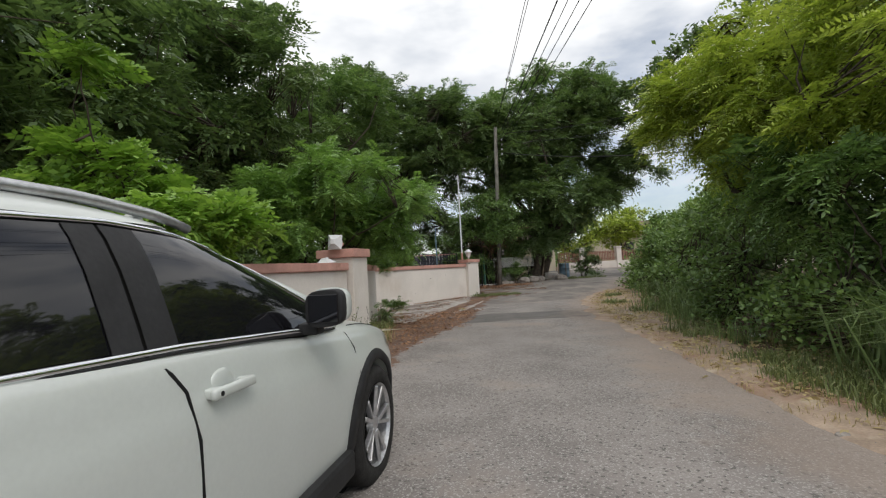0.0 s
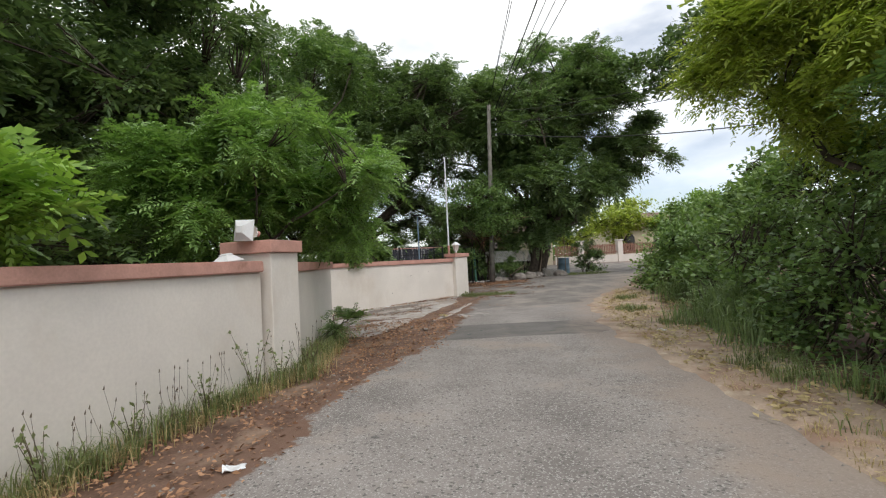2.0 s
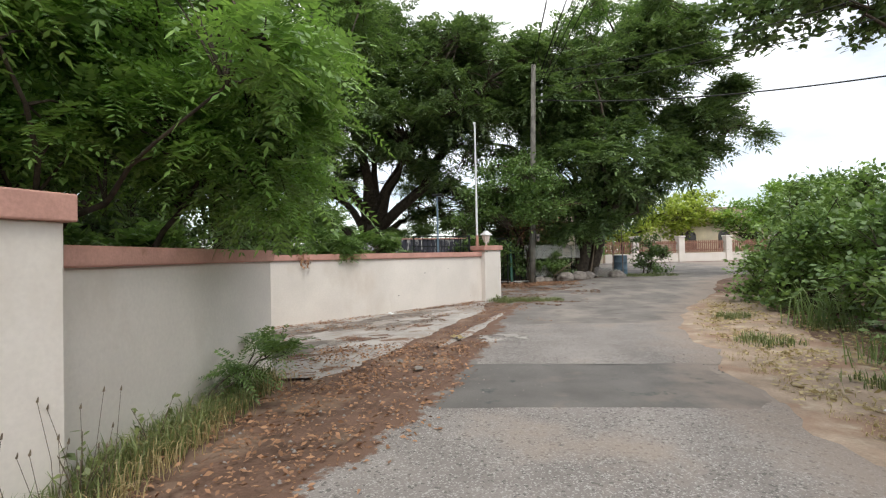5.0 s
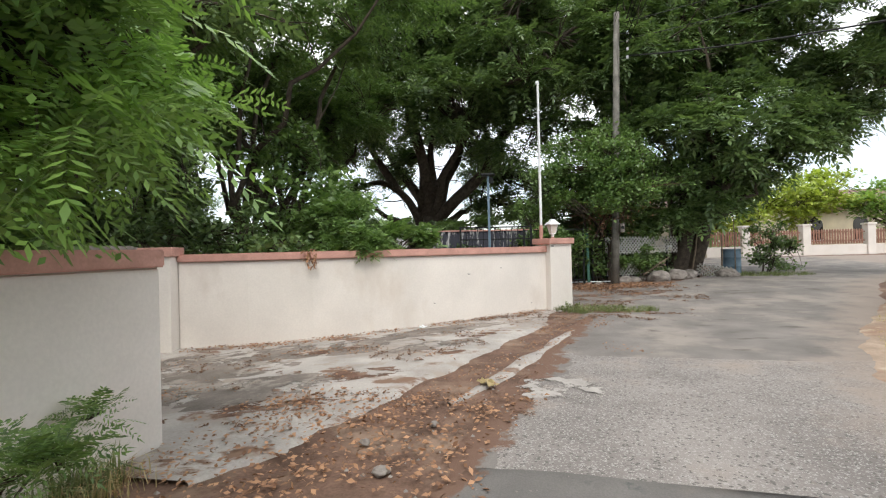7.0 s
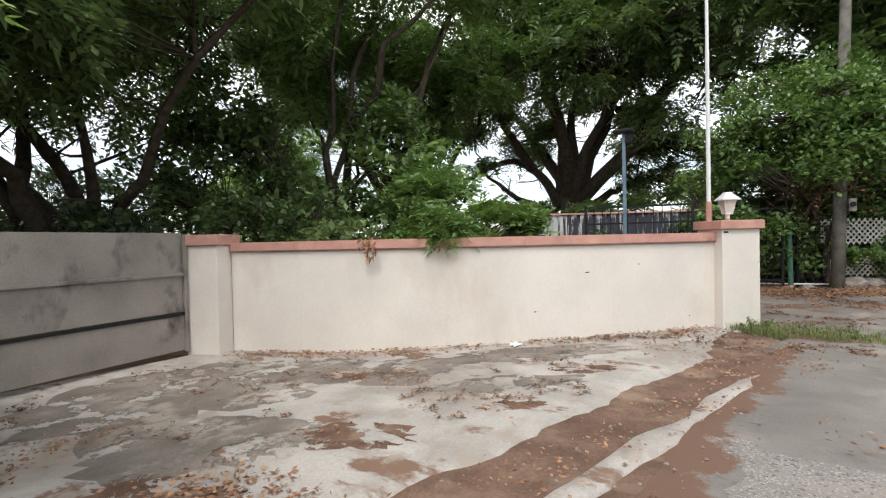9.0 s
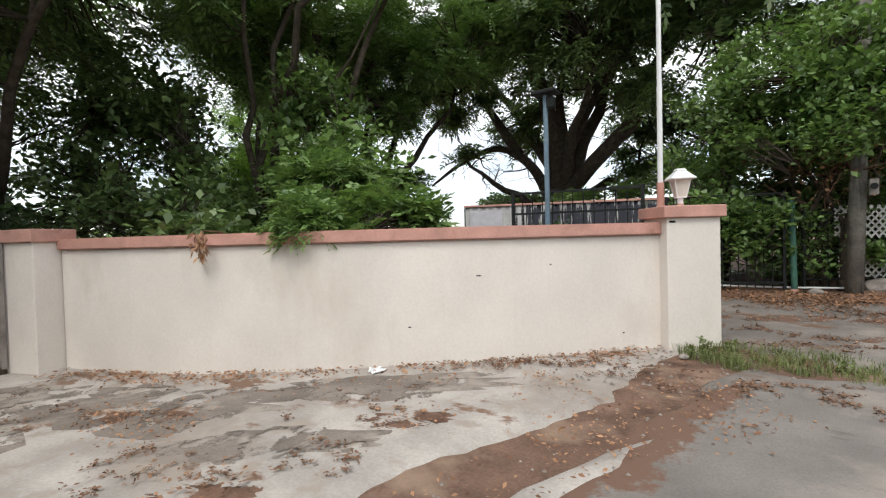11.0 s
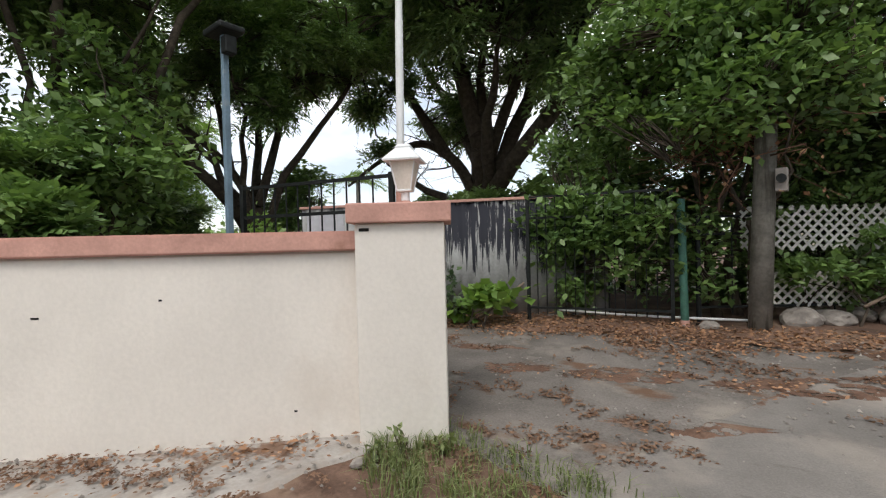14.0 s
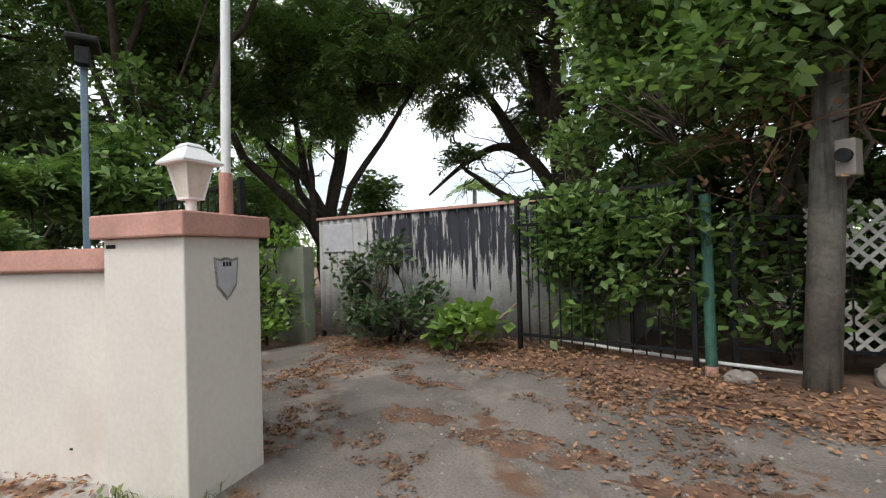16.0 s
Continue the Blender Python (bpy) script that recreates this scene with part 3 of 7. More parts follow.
def unit(a):
    return a / (np.linalg.norm(a, axis=1, keepdims=True) + 1e-9)


def blob_points(blobs, n, rng, shell=0.5, clump=8, cs=0.36):
    """Twig ends in flat sprays spread through a set of ellipsoids, thicker towards their skins."""
    vol = np.array([b[3] * b[4] * b[5] for b in blobs]) ** 0.67
    k = max(3, n // clump)
    pick = rng.choice(len(blobs), k, p=vol / vol.sum())
    B = np.array(blobs)[pick]
    u = unit(rng.normal(0, 1, (k, 3)))
    r = rng.uniform(shell, 1.0, k) ** 0.6
    r *= 1 + 0.18 * np.sin(u[:, 0] * 5 + pick) * np.sin(u[:, 1] * 6 + 1.3 * pick)
    C = B[:, :3] + u * r[:, None] * B[:, 3:6]
    w = rng.integers(0, k, n)
    s = cs * (B[w, 3] * B[w, 4] * B[w, 5]) ** (1 / 3)
    off = rng.normal(0, 1, (n, 3)) * np.array([0.5, 0.5, 0.28]) * np.minimum(s, 0.95)[:, None]
    off[:, 2] -= 0.35 * (off[:, 0] ** 2 + off[:, 1] ** 2)
    return C[w] + off, u[w]


def tree(name, base, blobs, tips, per_tip, leaf, label, kind="frond", lean=(0, 0), trunk=0.16, fork=0.4, limbs=9, size=0.3,
         seed=1, category="tree", shell=0.45, pairs=6, droop=0.35, spread=0.3, stems=1, ll=0.33, lw=0.05, twigs=1.0, wide=0.3, extra=(), clear=None, shoots=0):
    """A tree or bush: stems, limbs and twigs in one mesh, and a crown of single leaves on its twig ends."""
    rng = np.random.default_rng(seed)
    bx, by = base
    bz = gz(bx, by) - 0.08
    top = empty(name, (bx, by, bz))
    off = Vector((-bx, -by, -bz))
    T, U = blob_points(blobs, tips, rng, shell)
    cen = np.average(np.array(blobs)[:, :3], axis=0, weights=[b[3] * b[4] for b in blobs])
    low = min(b[2] - b[5] for b in blobs)
    V, F = [], []
    ends = []
    idx = rng.choice(tips, min(limbs, tips), replace=False)
    for s in range(stems):
        a = rng.uniform(0, 6.28)
        spreadr = 0.0 if stems == 1 else 0.25
        foot = Vector((bx + math.cos(a) * spreadr, by + math.sin(a) * spreadr, bz))
        fh = bz + (cen[2] - bz) * fork
        knee = Vector((bx + (cen[0] - bx) * 0.35 + lean[0], by + (cen[1] - by) * 0.35 + lean[1], fh))
        if stems > 1:
            knee += Vector((math.cos(a), math.sin(a), 0)) * 0.35
        p1 = foot.lerp(knee, 0.5) + Vector(rng.normal(0, 0.06, 3))
        tube(V, F, [foot, foot.lerp(p1, 0.3), p1, knee], trunk * 1.25, trunk * 0.8, 9)
        mine = [int(i) for q, i in enumerate(idx) if q % stems == s]
        mains = [mine[0]]
        while len(mains) < min(len(mine), max(3, len(mine) // 4)):
            far = max((i for i in mine if i not in mains), key=lambda i: min(((T[i] - T[k]) ** 2).sum() for k in mains))
            mains.append(far)
        run = []
        for order, i in enumerate(mains + [i for i in mine if i not in mains]):
            e = Vector(T[i])
            if order < len(mains):
                a, r0 = knee.lerp(p1, 0.75 * rng.uniform(0, 1)), trunk * rng.uniform(0.4, 0.7)
            else:
                a, r0 = min(run, key=lambda p: (p[0] - e).length + 0.3 * max(0.0, p[0].z - e.z))
                r0 *= 0.75
            d = (e - a).length
            m1 = a.lerp(e, 0.33) + Vector(rng.normal(0, 0.13, 3)) * d
            m2 = a.lerp(e, 0.68) + Vector(rng.normal(0, 0.12, 3)) * d
            m1.z += 0.08 * d
            pts = []
            for k in range(9):
                t = k / 8
                p = a * (1 - t) ** 3 + m1 * 3 * t * (1 - t) ** 2 + m2 * 3 * t * t * (1 - t) + e * t ** 3
                if 0 < k < 8:
                    p = p + Vector(rng.normal(0, 0.018, 3)) * d
                pts.append(p)
            tube(V, F, pts, r0, max(0.006, r0 * 0.16), 6)
            run += [(p, r0 * (1 - 0.84 * k / 8)) for k, p in enumerate(pts) if 2 <= k <= 7]
            ends += pts[2:]
    for ctrl in extra:
        c = [Vector(p) for p in ctrl]
        pts = []
        for i in range(len(c) - 1):
            p0, p1, p2, p3 = c[max(i - 1, 0)], c[i], c[i + 1], c[min(i + 2, len(c) - 1)]
            for k in range(5):
                t = k / 5
                pts.append(0.5 * (2 * p1 + (p2 - p0) * t + (2 * p0 - 5 * p1 + 4 * p2 - p3) * t * t + (3 * p1 - p0 - 3 * p2 + p3) * t ** 3))
        tube(V, F, pts + [c[-1]], trunk * 0.5, trunk * 0.08, 7)
        ends += pts[4:]
    E = np.array([tuple(p) for p in ends])
    for i in range(shoots):
        a = Vector(E[int(rng.integers(len(E)))])
        d = Vector(unit(rng.normal(0, 1, (1, 3)) * np.array([1, 1, 0.6]) + np.array([[0, 0, 0.25]]))[0]) * float(rng.uniform(0.9, 2.2))
        m, e = a + d * 0.5 + Vector(rng.normal(0, 0.14, 3)), a + d
        tube(V, F, [a, a.lerp(m, 0.5) + Vector(rng.normal(0, 0.05, 3)), m, m.lerp(e, 0.5) + Vector(rng.normal(0, 0.07, 3)), e], 0.03, 0.006, 4)
        for b in (a.lerp(m, 0.7), m, m.lerp(e, 0.5)):
            tube(V, F, [b, b + d * 0.15 + Vector(rng.normal(0, 0.16, 3)), b + d * 0.25 + Vector(rng.normal(0, 0.32, 3))], 0.012, 0.004, 3)
    for i in range(tips):
        if rng.uniform() > twigs:
            continue
        k = np.argmin(((E - T[i]) ** 2).sum(1))
        a, b = Vector(E[k]), Vector(T[i])
        if (a - b).length > 0.05:
            m = a.lerp(b, 0.5) + Vector(rng.normal(0, 0.08, 3)) * (a - b).length
            tube(V, F, [a, m, b], 0.012 + trunk * 0.06, 0.005, 3)
    mesh_ob("trunk", [v + off for v in V], F, M_bark, top, smooth=True)
    P = np.repeat(T, per_tip, axis=0)
    Uo = np.repeat(U, per_tip, axis=0)
    n = len(P)
    P = P + rng.normal(0, 1, (n, 3)) * spread * (0.45 if kind == "frond" else 0.8) * np.array([1, 1, 0.7])
    D = unit(unit(rng.normal(0, 1, (n, 3)) * np.array([1, 1, 0.55])) + 0.45 * Uo + np.array([0, 0, 0.2]))
    L = size * rng.uniform(0.65, 1.25, n)
    if kind == "frond":
        Q = frond_quads(P, D, L, pairs, ll, lw, droop, rng)
    else:
        Q = leaf_quads(P, D, L, wide, rng)
    if clear:
        c = Q.mean(axis=1)
        Q = Q[~clear(c[:, 0], c[:, 1], c[:, 2])]
    quads_ob("crown", Q + np.array([-bx, -by, -bz]), leaf, top)
    return tagged(top, label, category)


def over_curved(x, y, z):
    """Leaves that would stand in or in front of the curved wall below its coping."""
    line = np.interp(x, [p[0] for p in W2], [p[1] for p in W2])
    return (y < line + 0.3) & (z < 1.3)


def over_lane(x, y, z):
    line = np.interp(y, [0, 7.95, 8.6, 11.8], [-4.19, -1.6, -1.52, -1.72])
    return (x > line - 0.35) & (z < 1.32)


# behind the long wall
tree("tree", (-9.6, 15.3), [(-7.6, 12.8, 6.4, 3.2, 3.0, 2.9), (-5.9, 14.2, 7.3, 2.0, 2.2, 2.6), (-9.8, 9.8, 5.9, 3.2, 3.2, 2.6), (-6.6, 11.8, 4.6, 2.0, 2.0, 1.2), (-9.4, 16.0, 5.6, 2.2, 2.2, 1.8), (-12.2, 13.6, 5.6, 2.2, 2.4, 2.0)], 1250, 13, M_lf_dark,
     "tall dark green feathery tree behind the garden wall", trunk=0.3, limbs=26, size=0.42, seed=3, shoots=60, pairs=4, ll=0.42, lw=0.085, spread=0.33, fork=0.3,
     extra=[[(-9.6, 15.3, 1.2), (-10.4, 14.6, 2.4), (-11.5, 13.7, 4.0), (-12.2, 13.0, 5.6)], [(-9.6, 15.3, 1.4), (-8.7, 15.0, 2.3), (-8.0, 14.6, 3.4), (-7.2, 14.0, 4.8)], [(-9.6, 15.3, 1.6), (-9.3, 14.6, 3.0), (-9.0, 13.2, 4.4), (-8.4, 11.6, 5.4)]])
tree("tree", (-8.0, 4.5), [(-7.4, 5.6, 5.4, 2.8, 2.6, 2.6), (-6.2, 7.4, 5.0, 1.8, 1.9, 2.0), (-8.6, 3.0, 5.2, 2.6, 2.6, 2.4)], 800, 13, M_lf_dark,
     "dark spreading tree beyond the parked car", trunk=0.2, limbs=16, size=0.4, seed=13, pairs=4, ll=0.42, lw=0.085, spread=0.33)
tree("tree", (-2.75, 9.9), [(-2.65, 9.7, 2.45, 1.2, 1.25, 1.0), (-2.2, 10.4, 2.1, 0.75, 0.8, 0.65), (-3.4, 9.3, 2.2, 1.0, 1.0, 0.8), (-2.2, 9.5, 3.45, 0.8, 0.8, 0.5), (-1.2, 9.5, 2.7, 0.75, 0.85, 0.65), (-1.8, 8.7, 2.95, 0.7, 0.7, 0.5), (-1.7, 11.0, 2.3, 0.65, 0.7, 0.7), (-1.5, 10.3, 3.1, 0.8, 0.7, 0.6), (-3.5, 8.8, 2.7, 0.7, 0.7, 0.6), (-1.15, 10.5, 2.3, 0.6, 0.6, 0.6)], 620, 13, M_lf_neem,
     "young neem tree with bright feathery leaves leaning over the wall", trunk=0.06, limbs=18, size=0.36, seed=4, pairs=9, ll=0.23, lw=0.036, droop=0.4, spread=0.24, stems=2, clear=over_lane)
tree("bush", (-3.35, 5.4), [(-2.55, 6.0, 1.75, 0.55, 0.6, 0.4), (-3.1, 5.5, 1.9, 0.7, 0.7, 0.45), (-3.8, 5.1, 2.4, 0.5, 0.6, 0.4), (-3.95, 4.9, 3.3, 0.4, 0.4, 0.45), (-3.3, 5.5, 2.6, 0.3, 0.3, 0.25), (-2.6, 5.6, 1.4, 0.3, 0.4, 0.2), (-4.2, 4.4, 2.1, 0.6, 0.7, 0.5)], 210, 10, M_lf_sap,
     "light green slender sapling hanging over the wall", trunk=0.035, limbs=14, size=0.3, seed=5, pairs=5, ll=0.36, lw=0.085, spread=0.16, category="bush", stems=3, clear=lambda x, y, z: (z < 1.12) | ((x > -2.5 - 0.326 * (7.95 - y) + 0.75) & (z < 1.4)))
# behind the curved wall
tree("tree", (-6.8, 19.2), [(-6.6, 19.0, 7.3, 2.6, 2.4, 1.8), (-4.6, 20.6, 8.6, 2.4, 2.2, 2.0), (-8.6, 18.8, 7.4, 1.8, 1.8, 1.3), (-7.4, 19.6, 5.6, 1.2, 1.0, 0.5)], 540, 15, M_lf_mid,
     "dark feathery tree behind the curved wall", trunk=0.16, limbs=28, size=0.38, seed=6, pairs=4, ll=0.4, lw=0.08, spread=0.34, fork=0.3)
tree("tree", (-13.2, 22.6), [(-12.4, 21.8, 3.0, 1.8, 1.6, 1.2), (-14.2, 22.6, 3.6, 2.0, 1.8, 1.4), (-11.2, 22.8, 2.4, 1.2, 1.0, 0.8), (-13.4, 23.0, 5.0, 1.6, 1.5, 0.9)], 520, 13, M_lf_lite,
     "light green feathery tree in the garden behind", trunk=0.12, limbs=20, size=0.34, seed=29, pairs=5, ll=0.36, lw=0.065, spread=0.3, stems=2)
tree("bush", (-9.4, 14.4), [(-9.4, 14.4, 1.3, 1.2, 0.9, 0.8), (-8.0, 15.2, 1.3, 0.9, 0.8, 0.7), (-10.8, 14.6, 1.5, 1.2, 0.9, 0.9), (-12.4, 15.6, 2.3, 1.4, 1.2, 1.1)], 420, 14, M_lf_deep,
     "low dark bushes behind the gate", kind="leaf", trunk=0.05, limbs=14, size=0.15, seed=41, spread=0.18, category="bush", stems=3)
tree("bush", (-3.0, 17.7), [(-3.2, 17.8, 1.8, 0.8, 0.6, 0.7), (-1.9, 17.7, 1.4, 0.55, 0.45, 0.35), (-2.35, 17.15, 1.42, 0.3, 0.35, 0.25), (-1.2, 18.0, 1.45, 0.4, 0.3, 0.3)], 190, 13, M_lf_mid,
     "leafy green shrub spilling over the curved wall", trunk=0.04, limbs=12, size=0.24, seed=7, pairs=4, ll=0.4, lw=0.1, spread=0.18, category="bush", stems=3, clear=over_curved)
tree("bush", (-5.0, 19.2), [(-5.1, 19.2, 2.9, 1.4, 1.0, 1.3), (-4.5, 18.8, 1.9, 1.1, 0.8, 0.7), (-5.4, 19.5, 4.1, 0.9, 0.9, 0.6), (-3.9, 19.0, 2.6, 0.7, 0.7, 0.6)], 420, 15, M_lf_mid,
     "tall broad leaved green shrub behind the curved wall", kind="leaf", trunk=0.06, limbs=18, size=0.17, wide=0.26, seed=27, spread=0.2, category="bush", stems=3, clear=over_curved)
tree("bush", (-5.2, 16.7), [(-5.2, 16.9, 1.6, 0.9, 0.8, 0.6), (-4.2, 16.6, 1.4, 0.8, 0.6, 0.4), (-6.3, 16.6, 1.7, 0.9, 0.9, 0.7)], 240, 14, M_lf_dark,
     "dense dark shrub behind the gate pillar", kind="leaf", trunk=0.05, limbs=12, size=0.14, seed=17, spread=0.18, category="bush", stems=3, clear=over_curved)
tree("tree", (-9.0, 17.4), [(-9.0, 17.4, 2.9, 1.8, 1.2, 1.4), (-7.5, 17.6, 2.5, 1.2, 1.0, 1.1), (-10.6, 16.8, 2.5, 1.2, 1.2, 1.2), (-8.2, 17.5, 4.0, 1.3, 1.0, 0.7)], 720, 16, M_lf_dark,
     "dense glossy dark tree behind the gate", kind="leaf", trunk=0.12, limbs=20, size=0.17, wide=0.28, seed=28, spread=0.22, stems=2)
tree("tree", (-7.6, 23.3), [(-8.9, 21.8, 6.3, 2.2, 2.0, 1.0), (-6.5, 23.2, 5.8, 1.9, 1.8, 0.8), (-10.4, 20.7, 6.2, 1.8, 1.8, 0.9), (-8.2, 23.6, 7.5, 2.0, 1.8, 1.0), (-5.4, 24.4, 6.6, 1.5, 1.5, 0.8), (-7.9, 22.0, 5.1, 1.5, 1.2, 0.5), (-6.6, 23.0, 4.5, 0.9, 0.9, 0.4), (-6.4, 24.2, 6.2, 1.5, 1.3, 0.8)], 980, 15, M_lf_mid,
     "umbrella crowned tree with a forked dark trunk", trunk=0.27, limbs=22, size=0.36, seed=18, shoots=70, pairs=5, ll=0.36, lw=0.065, spread=0.3, fork=0.36,
     extra=[[(-7.65, 23.2, 2.1), (-8.5, 22.7, 3.5), (-9.5, 21.8, 4.7), (-10.4, 21.0, 5.6)], [(-7.65, 23.2, 2.3), (-7.2, 23.4, 3.7), (-6.6, 23.4, 4.8), (-6.0, 23.6, 5.7)], [(-8.3, 22.8, 3.2), (-8.3, 22.6, 4.6), (-8.6, 22.4, 5.8)]])
tree("tree", (-4.6, 28.4), [(-1.6, 27.0, 9.4, 2.6, 2.2, 2.4), (0.8, 25.6, 8.6, 2.2, 2.0, 2.6), (-4.4, 27.0, 10.6, 2.8, 2.4, 2.4), (0.4, 26.2, 5.2, 1.5, 1.4, 1.1), (-7.6, 26.8, 3.9, 1.0, 0.9, 0.5), (-6.6, 27.4, 8.8, 2.0, 1.6, 1.5), (-2.4, 25.2, 6.6, 1.9, 1.4, 1.1), (-3.0, 29.0, 6.3, 1.9, 1.4, 1.0), (-5.8, 29.6, 5.4, 1.5, 1.2, 0.7), (-5.4, 27.2, 7.1, 1.7, 1.4, 1.0), (-7.2, 26.4, 5.9, 1.0, 0.9, 0.5), (-2.4, 29.6, 5.2, 1.3, 1.1, 0.8), (-1.8, 29.6, 3.6, 1.1, 1.0, 0.8), (-0.2, 30.6, 4.2, 1.3, 1.2, 1.2)], 1800, 12, M_lf_dark,
     "old spreading tree with arching dark limbs", trunk=0.42, limbs=30, size=0.42, seed=8, shoots=110, pairs=4, ll=0.42, lw=0.085, spread=0.36, fork=0.36,
     extra=[[(-4.6, 28.4, 2.4), (-5.2, 28.2, 3.6), (-6.2, 27.8, 4.3), (-7.3, 27.2, 3.9), (-8.3, 26.6, 3.1)], [(-5.6, 28.1, 4.0), (-6.3, 27.9, 5.2), (-7.0, 27.6, 6.4), (-7.8, 27.2, 7.4)], [(-4.6, 28.4, 2.6), (-3.4, 27.9, 4.6), (-2.0, 27.2, 6.2), (-0.8, 26.6, 7.6)], [(-4.6, 28.4, 3.0), (-4.4, 28.0, 5.0), (-4.9, 27.6, 7.0), (-4.6, 27.2, 9.0)], [(-3.9, 28.1, 3.8), (-3.9, 27.6, 5.6), (-3.2, 27.2, 7.4)]])
tree("tree", (5.0, 25.7), [(5.0, 25.4, 4.9, 2.2, 2.0, 1.7), (7.2, 25.6, 5.0, 2.0, 1.8, 1.3), (9.0, 25.8, 5.4, 1.3, 1.3, 0.9), (4.0, 25.9, 8.0, 2.2, 2.0, 2.2), (6.9, 26.3, 8.8, 2.2, 2.0, 2.0), (10.2, 26.3, 8.4, 1.4, 1.4, 1.0), (9.8, 26.0, 6.4, 1.3, 1.3, 0.9), (8.8, 26.2, 10.4, 1.5, 1.4, 0.9), (11.8, 26.6, 6.2, 0.9, 0.9, 0.5), (4.8, 25.6, 2.7, 1.8, 1.2, 1.2), (7.2, 26.4, 3.6, 1.5, 1.2, 0.7), (3.4, 25.6, 5.6, 1.2, 1.2, 1.2)], 1550, 13, M_lf_dark,
     "big dark neem tree at the bend of the lane", trunk=0.3, limbs=34, size=0.47, seed=9, shoots=40, pairs=4, ll=0.42, lw=0.085, spread=0.33, stems=3, fork=0.35)
tree("tree", (6.5, 31.5), [(4.6, 31.5, 10.8, 3.0, 2.4, 2.6), (8.6, 31.0, 12.0, 3.0, 2.4, 2.2), (0.5, 32.0, 11.0, 2.8, 2.4, 2.6), (11.4, 31.0, 12.6, 1.3, 1.2, 0.8)], 800, 13, M_lf_mid,
     "tall lighter green tree rising behind the dark one", trunk=0.25, limbs=24, size=0.48, seed=19, pairs=4, ll=0.4, lw=0.08, spread=0.36)
tree("bush", (2.45, 23.85), [(2.3, 23.4, 2.85, 1.1, 0.7, 0.5), (1.0, 23.1, 1.25, 0.85, 0.25, 0.75), (1.55, 23.3, 1.0, 0.4, 0.2, 0.6), (0.75, 22.95, 1.5, 0.5, 0.2, 0.4), (0.6, 22.9, 0.95, 0.35, 0.18, 0.55), (1.35, 23.25, 1.5, 0.45, 0.2, 0.35), (2.3, 22.75, 2.75, 0.9, 0.45, 0.4), (3.0, 22.85, 3.2, 0.9, 0.45, 0.5), (1.8, 22.9, 3.4, 0.9, 0.45, 0.5), (2.7, 22.7, 3.8, 0.9, 0.45, 0.45), (3.2, 23.7, 2.9, 0.9, 0.8, 0.5), (0.5, 23.15, 0.8, 0.3, 0.15, 0.4), (2.1, 23.5, 0.9, 0.5, 0.18, 0.55),
     (1.3, 23.6, 3.2, 1.1, 0.7, 0.7), (2.6, 24.0, 4.0, 1.3, 0.9, 0.8), (3.9, 24.4, 3.5, 1.1, 0.9, 0.8), (3.3, 24.8, 1.2, 0.9, 0.2, 0.7), (0.6, 23.6, 2.4, 0.7, 0.35, 0.5), (2.7, 24.3, 1.7, 0.9, 0.25, 0.5), (1.9, 23.9, 4.5, 1.1, 0.8, 0.5)], 1950, 16, M_lf_mid,
     "tangled climbing bush grown over the iron fence", kind="leaf", trunk=0.06, limbs=34, size=0.118, seed=10, spread=0.19, category="bush", stems=3, wide=0.3)
tree("bush", (-1.6, 21.7), [(-1.8, 21.7, 0.85, 0.7, 0.4, 0.7), (-1.0, 22.0, 0.5, 0.4, 0.3, 0.4)], 130, 15, M_lf_deep,
     "low dark shrub in front of the streaked shed", kind="leaf", trunk=0.03, limbs=10, size=0.1, seed=11, spread=0.14, category="bush", stems=3)
tree("bush", (-0.25, 22.2), [(-0.3, 22.15, 0.45, 0.45, 0.2, 0.2)], 40, 9, M_lf_lite,
     "low broad leaved plant at the shed foot", kind="leaf", trunk=0.015, limbs=6, size=0.17, wide=0.38, seed=31, spread=0.1, category="bush", stems=2)
tree("bush", (4.2, 24.9), [(3.6, 24.6, 0.75, 0.7, 0.35, 0.45), (4.6, 25.2, 0.8, 0.5, 0.35, 0.5)], 90, 14, M_lf_dark,
     "low leafy growth below the lattice fence", kind="leaf", trunk=0.03, limbs=8, size=0.12, seed=12, spread=0.14, category="bush", stems=3)
tree("bush", (8.0, 27.2), [(7.9, 27.0, 1.2, 0.8, 0.6, 0.8), (8.6, 27.4, 0.9, 0.6, 0.5, 0.6)], 170, 14, M_lf_dark,
     "dark rounded bush beside the drum", kind="leaf", trunk=0.03, limbs=8, size=0.12, seed=14, spread=0.14, category="bush", stems=3)
# at the end of the lane
for i, (x, y) in enumerate([(12.0, 43.5), (17.0, 44.5), (22.5, 43.5)]):
    tree("tree", (x, y), [(x, y, 3.8, 2.6, 2.2, 1.6), (x + 1.4, y, 4.8, 2.0, 1.8, 1.3), (x - 1.6, y + 0.4, 3.6, 1.8, 1.6, 1.1)], 330, 16, M_lf_yel if i < 2 else M_lf_lite,
         "bright yellow green tree behind the far fence", kind="leaf", trunk=0.16, limbs=12, size=0.3, seed=20 + i, spread=0.32)
